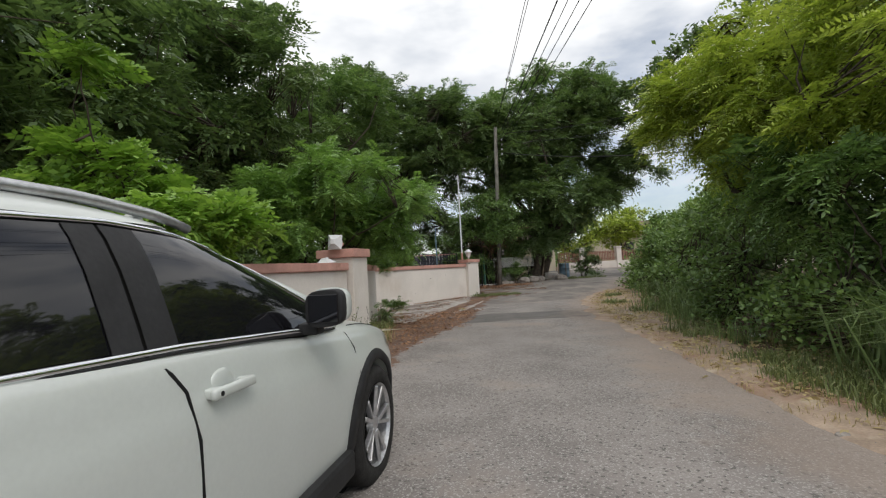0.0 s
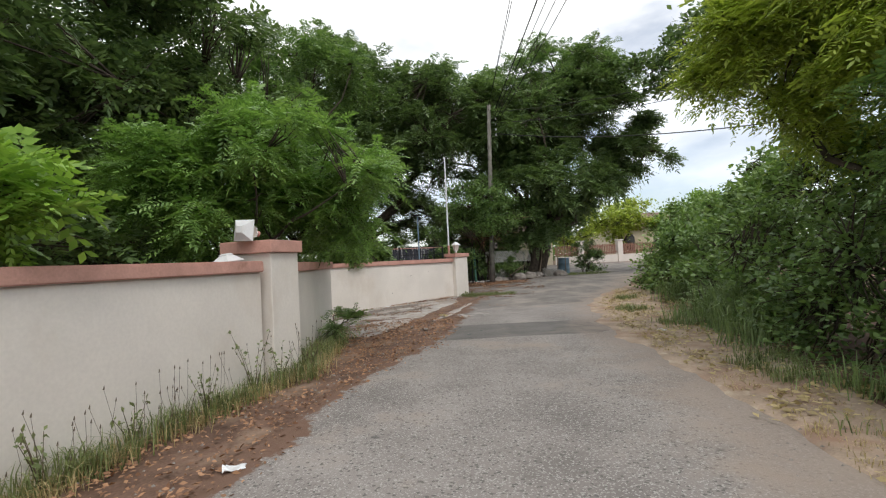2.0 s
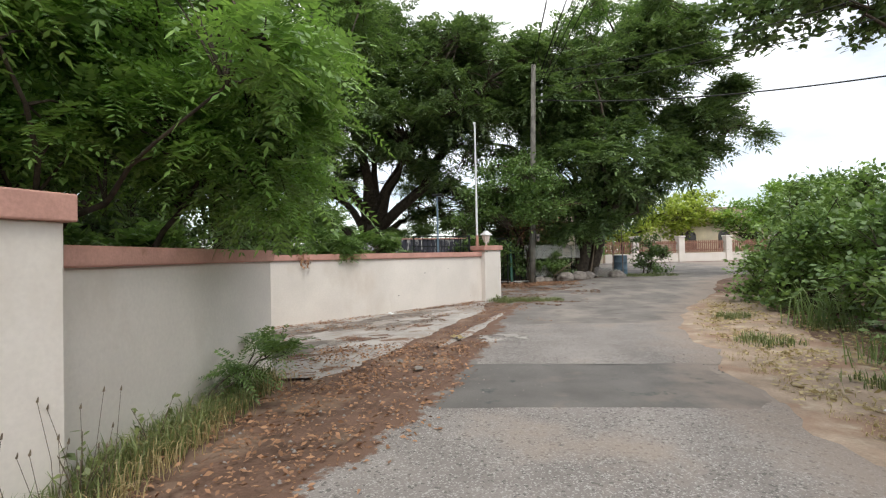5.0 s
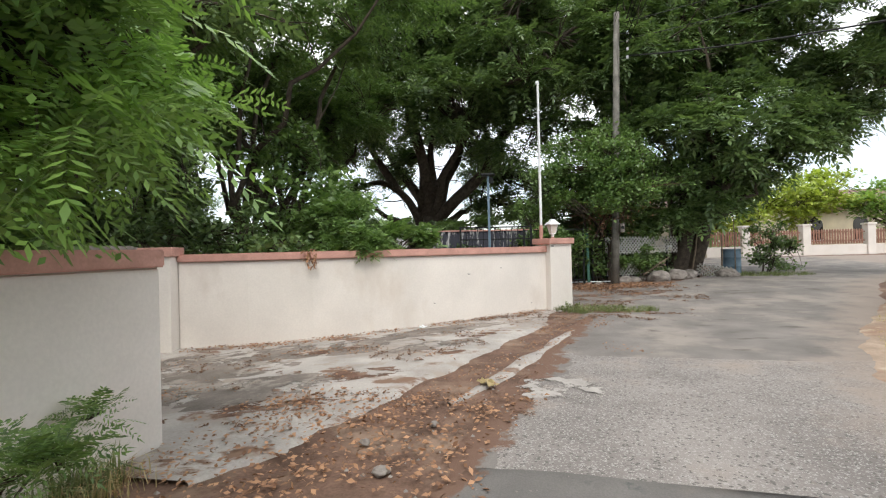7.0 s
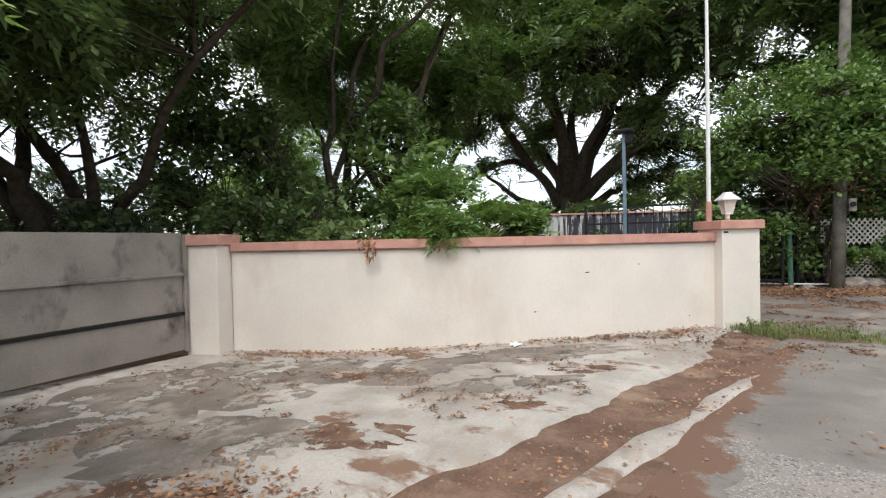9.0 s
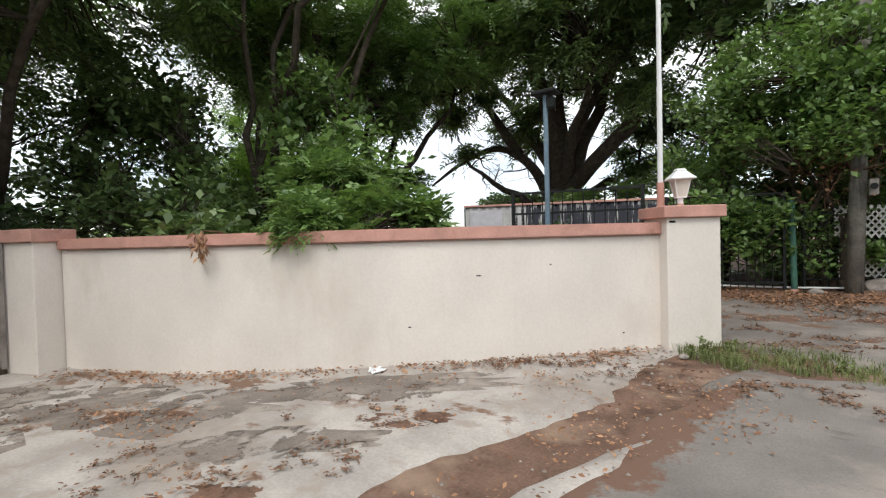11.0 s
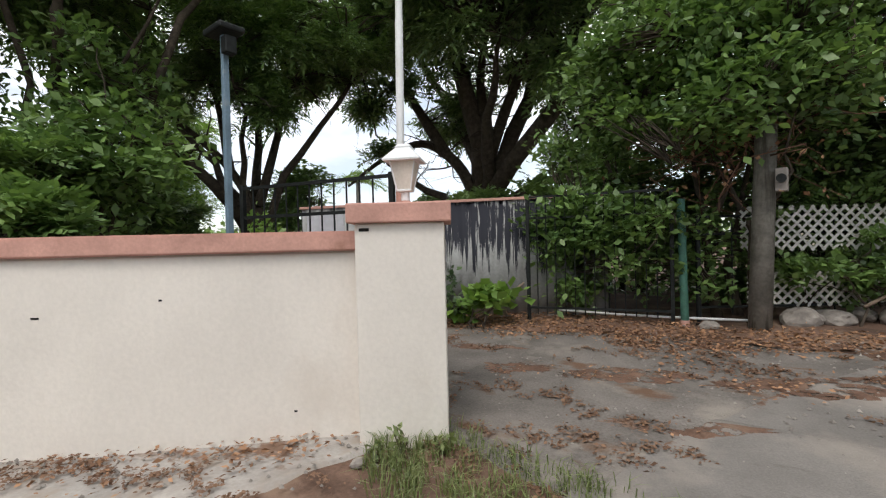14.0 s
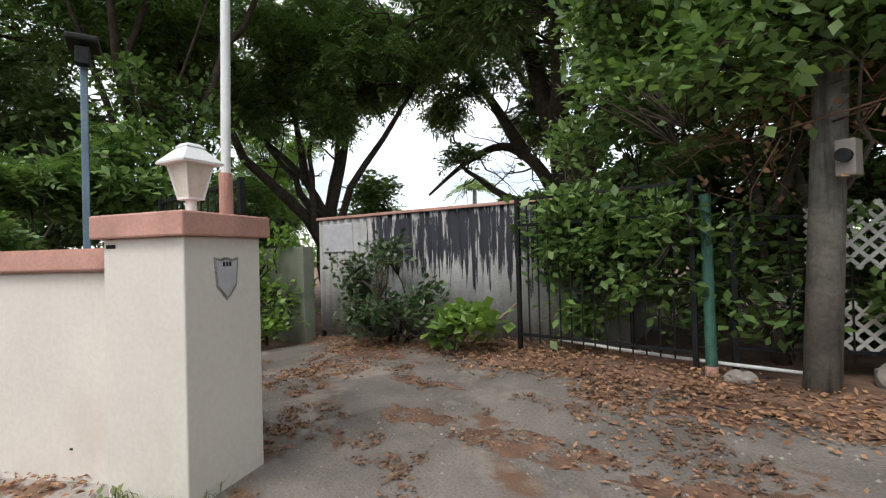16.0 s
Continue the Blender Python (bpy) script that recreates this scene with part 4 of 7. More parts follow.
# the thicket on the other side
for i, (x, y, h) in enumerate([(4.6, 1.2, 1.5), (4.8, 3.2, 1.6), (5.0, 5.2, 1.8), (5.4, 7.2, 2.0), (5.75, 9.2, 2.1), (6.4, 11.2, 2.1), (7.0, 13.2, 2.1), (7.5, 15.2, 2.1), (7.9, 17.2, 2.2), (9.4, 19.2, 2.3), (11.4, 21.4, 2.5), (13.6, 24.0, 2.6)]):
    tree("bush", (x, y), [(x, y, h * 0.5, 0.9, 1.1, h * 0.48), (x + 0.6, y, h * 0.85, 1.0, 1.1, h * 0.45), (x - 0.6, y + 0.2, h * 0.26, 0.5, 0.9, h * 0.3), (x + 0.2, y - 0.6, h * 1.15, 0.45, 0.5, 0.4), (x + 0.7, y + 0.6, h * 1.3, 0.4, 0.4, 0.45)], 640 if y < 11 else 470, 19, M_lf_hedge if i % 3 else M_lf_mid,
         "dense green roadside bush with small leaves", kind="leaf", trunk=0.04, limbs=14, size=0.088 if y < 11 else 0.12, wide=0.3, seed=30 + i, spread=0.17, category="bush", stems=3, shell=0.6)
tree("tree", (6.6, 7.0), [(4.7, 8.3, 3.9, 1.0, 0.9, 0.7), (4.35, 8.4, 3.2, 0.65, 0.7, 0.55), (5.4, 7.4, 4.3, 1.2, 1.2, 0.9), (5.1, 6.4, 3.7, 0.9, 1.0, 0.8), (5.0, 5.3, 3.3, 0.9, 1.0, 0.8), (4.9, 4.2, 2.8, 0.8, 0.9, 0.7), (5.7, 5.5, 4.4, 1.1, 1.2, 0.8), (5.0, 7.6, 2.7, 0.7, 0.9, 0.6)], 800, 12, M_lf_yel,
     "yellow green feathery tree arching over the verge", trunk=0.09, limbs=24, size=0.36, seed=50, pairs=8, ll=0.25, lw=0.04, droop=0.5, spread=0.22, stems=2)
tree("bush", (4.9, 4.6), [(4.7, 4.6, 1.9, 0.6, 0.8, 0.6), (4.7, 3.4, 1.7, 0.6, 0.8, 0.6), (4.8, 5.8, 2.1, 0.6, 0.8, 0.6)], 230, 10, M_lf_mid,
     "ferny green sapling standing out of the thicket", trunk=0.03, limbs=12, size=0.36, seed=52, pairs=8, ll=0.24, lw=0.04, droop=0.45, spread=0.2, category="bush", stems=3)
tree("tree", (17.5, 20.0), [(10.8, 22.4, 9.2, 1.3, 1.3, 0.8), (12.6, 21.8, 10.2, 2.0, 1.8, 1.4), (15.0, 20.5, 10.8, 2.4, 2.0, 1.8), (13.0, 21.5, 8.8, 1.6, 1.4, 0.8), (16.5, 20.5, 8.4, 1.8, 1.6, 1.2)], 480, 17, M_lf_dark,
     "dark tall tree above the thicket", kind="leaf", trunk=0.2, fork=0.85, limbs=20, size=0.28, seed=51, spread=0.3)
# undergrowth behind the long wall
for i, (x, y, h) in enumerate([(-4.8, 7.4, 2.0), (-6.2, 6.4, 2.4), (-6.6, 3.2, 2.4), (-3.9, 10.6, 1.5)]):
    tree("bush", (x, y), [(x, y, h * 0.6, 1.0, 1.1, h * 0.45), (x + 0.4, y + 0.6, h * 0.75, 0.8, 0.9, h * 0.3)], 120, 11, M_lf_mid if i % 2 else M_lf_dark,
         "dark undergrowth shrub behind the garden wall", trunk=0.04, limbs=10, size=0.3, seed=70 + i, spread=0.2, category="bush", stems=3, pairs=3, ll=0.44, lw=0.1)
# dark growth behind the fence and the shed
for i, (x, y, h) in enumerate([(0.4, 26.0, 3.2), (2.2, 26.4, 3.4), (-2.6, 26.0, 2.3), (-8.5, 24.5, 3.0), (-11.0, 21.5, 3.2), (3.6, 27.6, 3.0), (-6.8, 29.5, 2.6)]):
    tree("bush", (x, y), [(x, y, h * 0.55, 1.2, 0.9, h * 0.5), (x + 0.6, y + 0.3, h * 0.75, 1.0, 0.8, h * 0.35)], 150, 12, M_lf_mid if i % 2 else M_lf_dark,
         "dark shrub growing behind the fence", trunk=0.05, limbs=12, size=0.38, seed=90 + i, spread=0.24, category="bush", stems=3, pairs=3, ll=0.44, lw=0.1)
tree("bush", (-2.2, 16.95), [(-2.15, 16.72, 1.5, 0.35, 0.2, 0.22), (-1.95, 16.6, 1.3, 0.2, 0.08, 0.12)], 34, 10, M_lf_mid,
     "leafy shoot hanging over the coping", trunk=0.015, limbs=6, size=0.2, seed=110, spread=0.08, category="bush", pairs=5, ll=0.36, lw=0.07)
tree("bush", (3.35, 23.72), [(3.2, 23.75, 0.7, 0.35, 0.12, 0.4), (3.75, 24.1, 0.95, 0.4, 0.12, 0.5), (2.9, 23.5, 1.25, 0.2, 0.1, 0.3)], 70, 12, M_lf_mid,
     "leafy weeds growing through the lattice", kind="leaf", trunk=0.015, limbs=8, size=0.11, seed=111, spread=0.1, category="bush", stems=2)
tree("bush", (-4.1, 20.9), [(-4.1, 20.9, 0.9, 0.7, 0.5, 0.8), (-3.7, 20.7, 0.5, 0.5, 0.4, 0.4)], 90, 12, M_lf_lite,
     "light green shrub beside the shed", kind="leaf", trunk=0.03, limbs=8, size=0.13, seed=120, spread=0.14, category="bush", stems=3)


# ---- the parked car ----
from mathutils.bvhtree import BVHTree

M_paint = mat("white_car_paint", (0.56, 0.59, 0.56), 0.28, var=0.04, scale=2, bump=0.0, spec=0.5)
M_paint.node_tree.nodes["Principled BSDF"].inputs["Coat Weight"].default_value = 0.6
M_plastic = mat("black_plastic", (0.022, 0.022, 0.023), 0.6, var=0.2, scale=12, bump=0.1)
M_gap = mat("dark_gap", (0.008, 0.008, 0.008), 0.9, var=0.1, bump=0.0)
M_tint = mat("tinted_glass", (0.008, 0.008, 0.01), 0.03, var=0.1, bump=0.0, spec=0.6)
M_chrome = mat("chrome", (0.75, 0.76, 0.78), 0.12, 1.0, var=0.05, bump=0.0)
M_rim = mat("alloy", (0.5, 0.5, 0.51), 0.35, 0.8, var=0.15, scale=15, bump=0.0)
M_tyre = mat("tyre_rubber", (0.025, 0.024, 0.023), 0.85, var=0.3, scale=20, bump=0.3)
M_lens = mat("headlight_lens", (0.55, 0.5, 0.38), 0.15, var=0.25, scale=14, bump=0.0, spec=0.6)


def build_car():
    car = empty("car")
    car.matrix_world = pose(-1.32, 3.0, -0.03, 0, 0, -10.5)
    #        y     half-width  z_bottom  z_side_top  z_mid_top
    st = [(0.88, 0.42, 0.34, 0.66, 0.70), (0.83, 0.62, 0.27, 0.72, 0.78), (0.70, 0.76, 0.24, 0.80, 0.87), (0.48, 0.85, 0.23, 0.86, 0.93),
          (0.20, 0.895, 0.23, 0.92, 0.985), (-0.15, 0.905, 0.23, 0.965, 1.03), (-0.50, 0.90, 0.23, 0.985, 1.03), (-1.0, 0.90, 0.23, 1.04, 1.05), (-1.6, 0.90, 0.23, 1.085, 1.09),
          (-2.3, 0.905, 0.23, 1.12, 1.13), (-2.8, 0.90, 0.24, 1.13, 1.14), (-3.2, 0.86, 0.27, 1.08, 1.1), (-3.42, 0.78, 0.33, 1.0, 1.04), (-3.5, 0.6, 0.4, 0.9, 0.95)]
    V, F = [], []
    for y, w, zb, zs, zt in st:
        h = zs - zb
        ring = [(0, zb), (0.8 * w, zb), (0.955 * w, zb + 0.05 * h), (0.985 * w, zb + 0.25 * h), (1.0 * w, zb + 0.5 * h), (1.0 * w, zb + 0.72 * h), (0.975 * w, zb + 0.8 * h), (0.955 * w, zb + 0.94 * h), (0.90 * w, zs), (0.55 * w, zt - 0.005), (0, zt)]
        full = ring + [(-a, b) for a, b in ring[-2:0:-1]]
        V += [(a, y, b) for a, b in full]
    m = 20
    for i in range(len(st) - 1):
        for k in range(m):
            k2 = (k + 1) % m
            F.append((i * m + k, i * m + k2, (i + 1) * m + k2, (i + 1) * m + k))
    F.append(tuple(range(m))[::-1])
    F.append(tuple((len(st) - 1) * m + k for k in range(m)))
    body = mesh_ob("body", V, F, M_paint, None, smooth=True)
    sub = body.modifiers.new("smooth", "SUBSURF")
    sub.levels = sub.render_levels = 3
    bm = bmesh.new()
    for ya in (0.0, -2.646):
        for s in (-1, 1):
            cyl(bm, (0.62 * s, ya, 0.35), (1.1 * s, ya, 0.35), 0.385, n=48)
    cutter = part("cutter", bm, M_gap)
    bo = body.modifiers.new("arches", "BOOLEAN")
    bo.operation, bo.object, bo.solver = "DIFFERENCE", cutter, "EXACT"
    bpy.context.view_layer.update()
    dg = bpy.context.evaluated_depsgraph_get()
    me = bpy.data.meshes.new_from_object(body.evaluated_get(dg))
    body.modifiers.clear()
    body.data = me
    bpy.data.objects.remove(cutter)
    body.parent = car
    bvh = BVHTree.FromPolygons([v.co.copy() for v in me.vertices], [tuple(p.vertices) for p in me.polygons])

    def side(y, z, out=0.0):
        hit = bvh.ray_cast(Vector((3, y, z)), Vector((-1, 0, 0)))[0]
        return Vector(((hit.x if hit else 0.9) + out, y, z))

    # cabin: dark shell, painted roof and pillars, tinted panes
    lev = [(0.98, -0.10, -3.42, 0.845), (1.10, -0.34, -3.36, 0.815), (1.2, -0.56, -3.28, 0.785), (1.32, -0.82, -3.18, 0.745), (1.42, -1.06, -3.08, 0.70), (1.49, -1.27, -2.98, 0.655), (1.54, -1.5, -2.86, 0.58), (1.57, -1.8, -2.66, 0.44), (1.585, -2.05, -2.4, 0.2)]
    lev = [(0.98 + (z - 0.98) * 0.9, a, b, c) for z, a, b, c in lev]
    L = np.array(lev)

    def cab(y, z, out=0.0):
        yf, yr, hw = [float(np.interp(z, L[:, 0], L[:, i])) for i in (1, 2, 3)]
        u = min(0.995, abs((y - (yf + yr) / 2) / ((yf - yr) / 2)))
        return Vector((hw * (1 - u ** 7) ** (1 / 7) + out, y, z))

    def shell(name, levels, grow, material, label=""):
        V, F, n = [], [], 64
        for z, yf, yr, hw in levels:
            for k in range(n):
                a = 2 * math.pi * k / n
                c, s = math.cos(a), math.sin(a)
                cx, cy = math.copysign(abs(c) ** (2 / 7), c), math.copysign(abs(s) ** (2 / 7), s)
                V.append(((hw + grow) * cx, (yf + yr) / 2 + ((yf - yr) / 2 + grow) * cy, z + grow))
        for i in range(len(levels) - 1):
            for k in range(n):
                F.append((i * n + k, i * n + (k + 1) % n, (i + 1) * n + (k + 1) % n, (i + 1) * n + k))
        F.append(tuple((len(levels) - 1) * n + k for k in range(n)))
        return mesh_ob(name, V, F, material, car, label, smooth=True)

    shell("cabin", lev, 0.0, M_gap, "dark tinted cabin")
    shell("roof", [(1.425, -1.225, -3.0, 0.664)] + lev[5:], 0.012, M_paint, "white painted roof")

    def pane(name, outline, material, out, label, mirror=True):
        """A pane on the cabin's side: outline gives (y, z_low, z_high) rows."""
        for s in ((1, -1) if mirror else (1,)):
            V, F, n = [], [], 8
            for y, a, b in outline:
                for k in range(n + 1):
                    p = cab(y, a + (b - a) * k / n, out)
                    V.append((p.x * s, p.y, p.z))
            for i in range(len(outline) - 1):
                for k in range(n):
                    q = i * (n + 1) + k
                    F.append((q, q + 1, q + n + 2, q + n + 1)[::s])
            mesh_ob(name, V, F, material, car, label, smooth=True)

    def ztop(y):
        return float(np.interp(y, [-3.1, -2.8, -2.2, -1.6, -1.25, -1.0, -0.7, -0.45], [1.25, 1.34, 1.405, 1.42, 1.395, 1.32, 1.175, 1.04]))

    def zbelt(y):
        return float(np.interp(y, [-3.0, -1.5, -0.4], [1.115, 1.062, 0.982]))

    rows = lambda a, b: [(y, zbelt(y) + 0.012, max(zbelt(y) + 0.02, ztop(y))) for y in np.linspace(a, b, 14)]
    pane("side_window", rows(-1.51, -0.50), M_tint, 0.010, "dark tinted front window")
    pane("side_window", rows(-2.50, -1.73), M_tint, 0.010, "dark tinted rear window")
    pane("pillar_trim", [(-1.625, zbelt(-1.6) + 0.01, ztop(-1.6)), (-1.515, zbelt(-1.5) + 0.01, ztop(-1.5))], M_plastic, 0.014, "black door pillar")
    pane("pillar_trim", [(-1.73, zbelt(-1.7) + 0.01, ztop(-1.7)), (-1.637, zbelt(-1.6) + 0.01, ztop(-1.6))], M_plastic, 0.014, "black door pillar")
    pane("quarter_window", rows(-2.9, -2.5), M_tint, 0.010, "dark tinted quarter window")

    def bead(name, pts, r, material, label="", both=True):
        for s in ((1, -1) if both else (1,)):
            V, F = [], []
            tube(V, F, [Vector((p.x * s, p.y, p.z)) for p in pts], r, r, 6)
            mesh_ob(name, V, F, material, car, label, smooth=True)

    ys = np.linspace(-2.95, -0.42, 40)
    bead("chrome_strip", [cab(y, zbelt(y), 0.012) for y in ys], 0.011, M_chrome, "chrome strip below the windows")
    bead("window_seal", [cab(y, zbelt(y) - 0.014, 0.012) for y in ys], 0.005, M_plastic)
    bead("window_surround", [cab(y, ztop(y) + 0.012, 0.010) for y in np.linspace(-3.0, -0.5, 40)], 0.010, M_chrome, "chrome line above the windows")
    bead("pillar_skin", [cab(y, ztop(y) + 0.045, 0.0) for y in np.linspace(-1.4, -0.35, 24)], 0.036, M_paint, "white windscreen pillar")
    bead("roof_rail", [Vector((0.60 + 0.02 * math.sin((y + 1.2) * 1.6), y, float(np.interp(y, [-2.9, -2.75, -2.2, -1.6, -1.3, -1.18], [1.39, 1.46, 1.52, 1.51, 1.48, 1.445])))) for y in np.linspace(-2.9, -1.18, 24)], 0.018, M_rim, "silver roof rail")
    # windscreen
    V, F, n = [], [], 10
    for i, (z, yf, yr, hw) in enumerate(lev[:6]):
        for k in range(n + 1):
            x = (k / n * 2 - 1) * (hw - 0.1)
            V.append((x, yf + 0.012 - 0.14 * (x / hw) ** 4, z + 0.006))
    for i in range(5):
        for k in range(n):
            q = i * (n + 1) + k
            F.append((q, q + 1, q + n + 2, q + n + 1))
    mesh_ob("windscreen", V, F, M_tint, car, "dark curved windscreen", smooth=True)
    # door seams, sills, handles
    seam = [side(y, z, 0.0) for y, z in [(-1.63, 1.06), (-1.58, 1.0), (-1.54, 0.94), (-1.52, 0.8), (-1.51, 0.6), (-1.50, 0.42), (-1.50, 0.32)]]
    bead("door_seam", seam, 0.006, M_gap)
    seam = [side(y, z, 0.0) for y, z in [(-0.40, 0.97), (-0.34, 0.93), (-0.29, 0.85), (-0.27, 0.7), (-0.28, 0.5), (-0.32, 0.36)]]
    bead("fender_seam", seam, 0.004, M_gap)
    seam = [side(y, z, 0.0) for y, z in [(-2.42, 1.05), (-2.36, 0.95), (-2.2, 0.8), (-2.12, 0.6), (-2.05, 0.45)]]
    bead("rear_door_seam", seam, 0.005, M_gap)
    for s in (1, -1):
        bm = bmesh.new()
        box(bm, (0.80 * s - 0.11, -2.24, 0.22), (0.80 * s + 0.11, -0.40, 0.36), None, 0.03)
        part("sill", bm, M_plastic, car, "black plastic sill")
        for yh in (-1.37, -2.33):
            p = side(yh, 0.915)
            bm = bmesh.new()
            bmesh.ops.create_uvsphere(bm, u_segments=20, v_segments=10, radius=1.0, matrix=Matrix.Translation((s * (p.x - 0.008), yh - 0.01, 0.925)) @ Matrix.Diagonal((0.012, 0.062, 0.05, 1)))
            part("handle_cup", bm, M_paint, car, smooth=True)
            bm = bmesh.new()
            box(bm, (s * (p.x + 0.03) - 0.012, yh - 0.105, 0.895), (s * (p.x + 0.03) + 0.012, yh + 0.105, 0.93), pose(0, 0, 0), 0.01)
            box(bm, (s * (p.x + 0.008) - 0.02, yh - 0.10, 0.898), (s * (p.x + 0.008) + 0.02, yh - 0.05, 0.928), None, 0.006)
            box(bm, (s * (p.x + 0.008) - 0.02, yh + 0.06, 0.898), (s * (p.x + 0.008) + 0.02, yh + 0.10, 0.928), None, 0.006)
            h = part("door_handle", bm, M_paint, car, "white door handle", smooth=True)
            if yh > -2:
                bm = bmesh.new()
                cyl(bm, (s * (p.x + 0.04), yh - 0.075, 0.912), (s * (p.x + 0.0435), yh - 0.075, 0.912), 0.008)
                part("keyhole", bm, M_gap, h)
        # arches
        for ya in (0.0, -2.646):
            V, F = [], []
            n = 30
            for i in range(n + 1):
                a = math.radians(-12 + 204 * i / n)
                for r, o in ((0.375, 0.004), (0.38, 0.022), (0.425, 0.018), (0.445, 0.0)):
                    y, z = ya + r * math.cos(a), 0.35 + r * math.sin(a)
                    hit = bvh.ray_cast(Vector((3, ya + 0.46 * math.cos(a), 0.35 + 0.46 * math.sin(a))), Vector((-1, 0, 0)))[0]
                    x = hit.x if hit and hit.x > 0.7 else 0.86
                    V.append((s * (x + o), y, z))
            for i in range(n):
                for k in range(3):
                    F.append((i * 4 + k, i * 4 + k + 1, i * 4 + k + 5, i * 4 + k + 4)[::s])
            mesh_ob("arch_trim", V, F, M_plastic, car, "black plastic wheel arch trim", smooth=True)
            wheel(car, s, ya)
        # mirror
        bm = bmesh.new()
        bmesh.ops.create_uvsphere(bm, u_segments=24, v_segments=14, radius=1.0)
        for v in bm.verts:
            c = v.co
            q = [math.copysign(abs(a) ** 0.55, a) for a in c]
            q[1] = math.copysign(abs(c.y) ** 0.8, c.y) if c.y > 0 else max(-0.45, q[1])
            v.co = Vector((s * (0.965 + 0.085 * q[0]), -0.80 + 0.08 * q[1], 1.105 + 0.08 * q[2] + 0.006 * q[0]))
        mir = part("mirror", bm, M_plastic, car, "black backed door mirror", smooth=True)
        bm = bmesh.new()
        box(bm, (-0.068, -0.004, -0.06), (0.068, 0.004, 0.06), pose(s * 0.965, -0.838, 1.105), 0.003)
        # near-black window tint stands in for the dark surroundings mirrored in the glass
        part("mirror_glass", bm, M_tint, mir, "mirror glass with a dark reflection put into its colour")
        bm = bmesh.new()
        bmesh.ops.create_uvsphere(bm, u_segments=20, v_segments=12, radius=1.0)
        for v in bm.verts:
            q = [math.copysign(abs(a) ** 0.6, a) for a in v.co]
            v.co = Vector((s * (0.972 + 0.085 * q[0]), -0.775 + 0.08 * max(q[1], -0.1), 1.115 + 0.077 * q[2]))
        part("mirror_cover", bm, M_paint, mir, "white painted mirror cover", smooth=True)
        bm = bmesh.new()
        box(bm, (s * 0.86 - 0.06, -0.81, 0.99), (s * 0.86 + 0.06, -0.73, 1.04), None, 0.01)
        part("mirror_foot", bm, M_plastic, mir)
        # headlight
        V, F = [], []
        n = 12
        for i in range(n + 1):
            f = i / n
            y = 0.38 + 0.42 * f
            zc, hh = 0.80 - 0.05 * f, 0.012 + 0.055 * math.sin(math.pi * min(1, 0.15 + 0.6 * f))
            for k in range(5):
                z = zc - hh + 2 * hh * k / 4
                p = side(y, z, 0.006)
                V.append((s * p.x, p.y, p.z))
        for i in range(n):
            for k in range(4):
                F.append((i * 5 + k, i * 5 + k + 1, i * 5 + k + 6, i * 5 + k + 5)[::s])
        mesh_ob("headlight", V, F, M_lens, car, "yellowed headlight lens", smooth=True)
    # bonnet seam, wipers
    for s in (1, -1):
        V, F = [], []
        pts = []
        for y in np.linspace(-0.2, 0.78, 20):
            x = float(np.interp(y, [-0.2, 0.3, 0.6, 0.78], [0.80, 0.77, 0.70, 0.5])) * s
            hit = bvh.ray_cast(Vector((x, y, 3)), Vector((0, 0, -1)))[0]
            pts.append(Vector((x, y, hit.z if hit else 0.9)))
        tube(V, F, pts, 0.004, 0.004, 5)
        mesh_ob("bonnet_seam", V, F, M_gap, car)
        V, F = [], []
        tube(V, F, [(0.1 * s + 0.05, -0.14, 1.04), (0.3 * s + 0.05, -0.17, 1.05), (0.55 * s + 0.05, -0.2, 1.05)], 0.01, 0.006, 5)
        mesh_ob("wiper", V, F, M_plastic, car)
    bm = bmesh.new()
    box(bm, (-0.5, 0.82, 0.42), (0.5, 0.88, 0.6), None, 0.02)
    part("grille", bm, M_plastic, car, "black front grille")
    return tagged(car, "white crossover car with tinted windows parked beside the wall", "car")


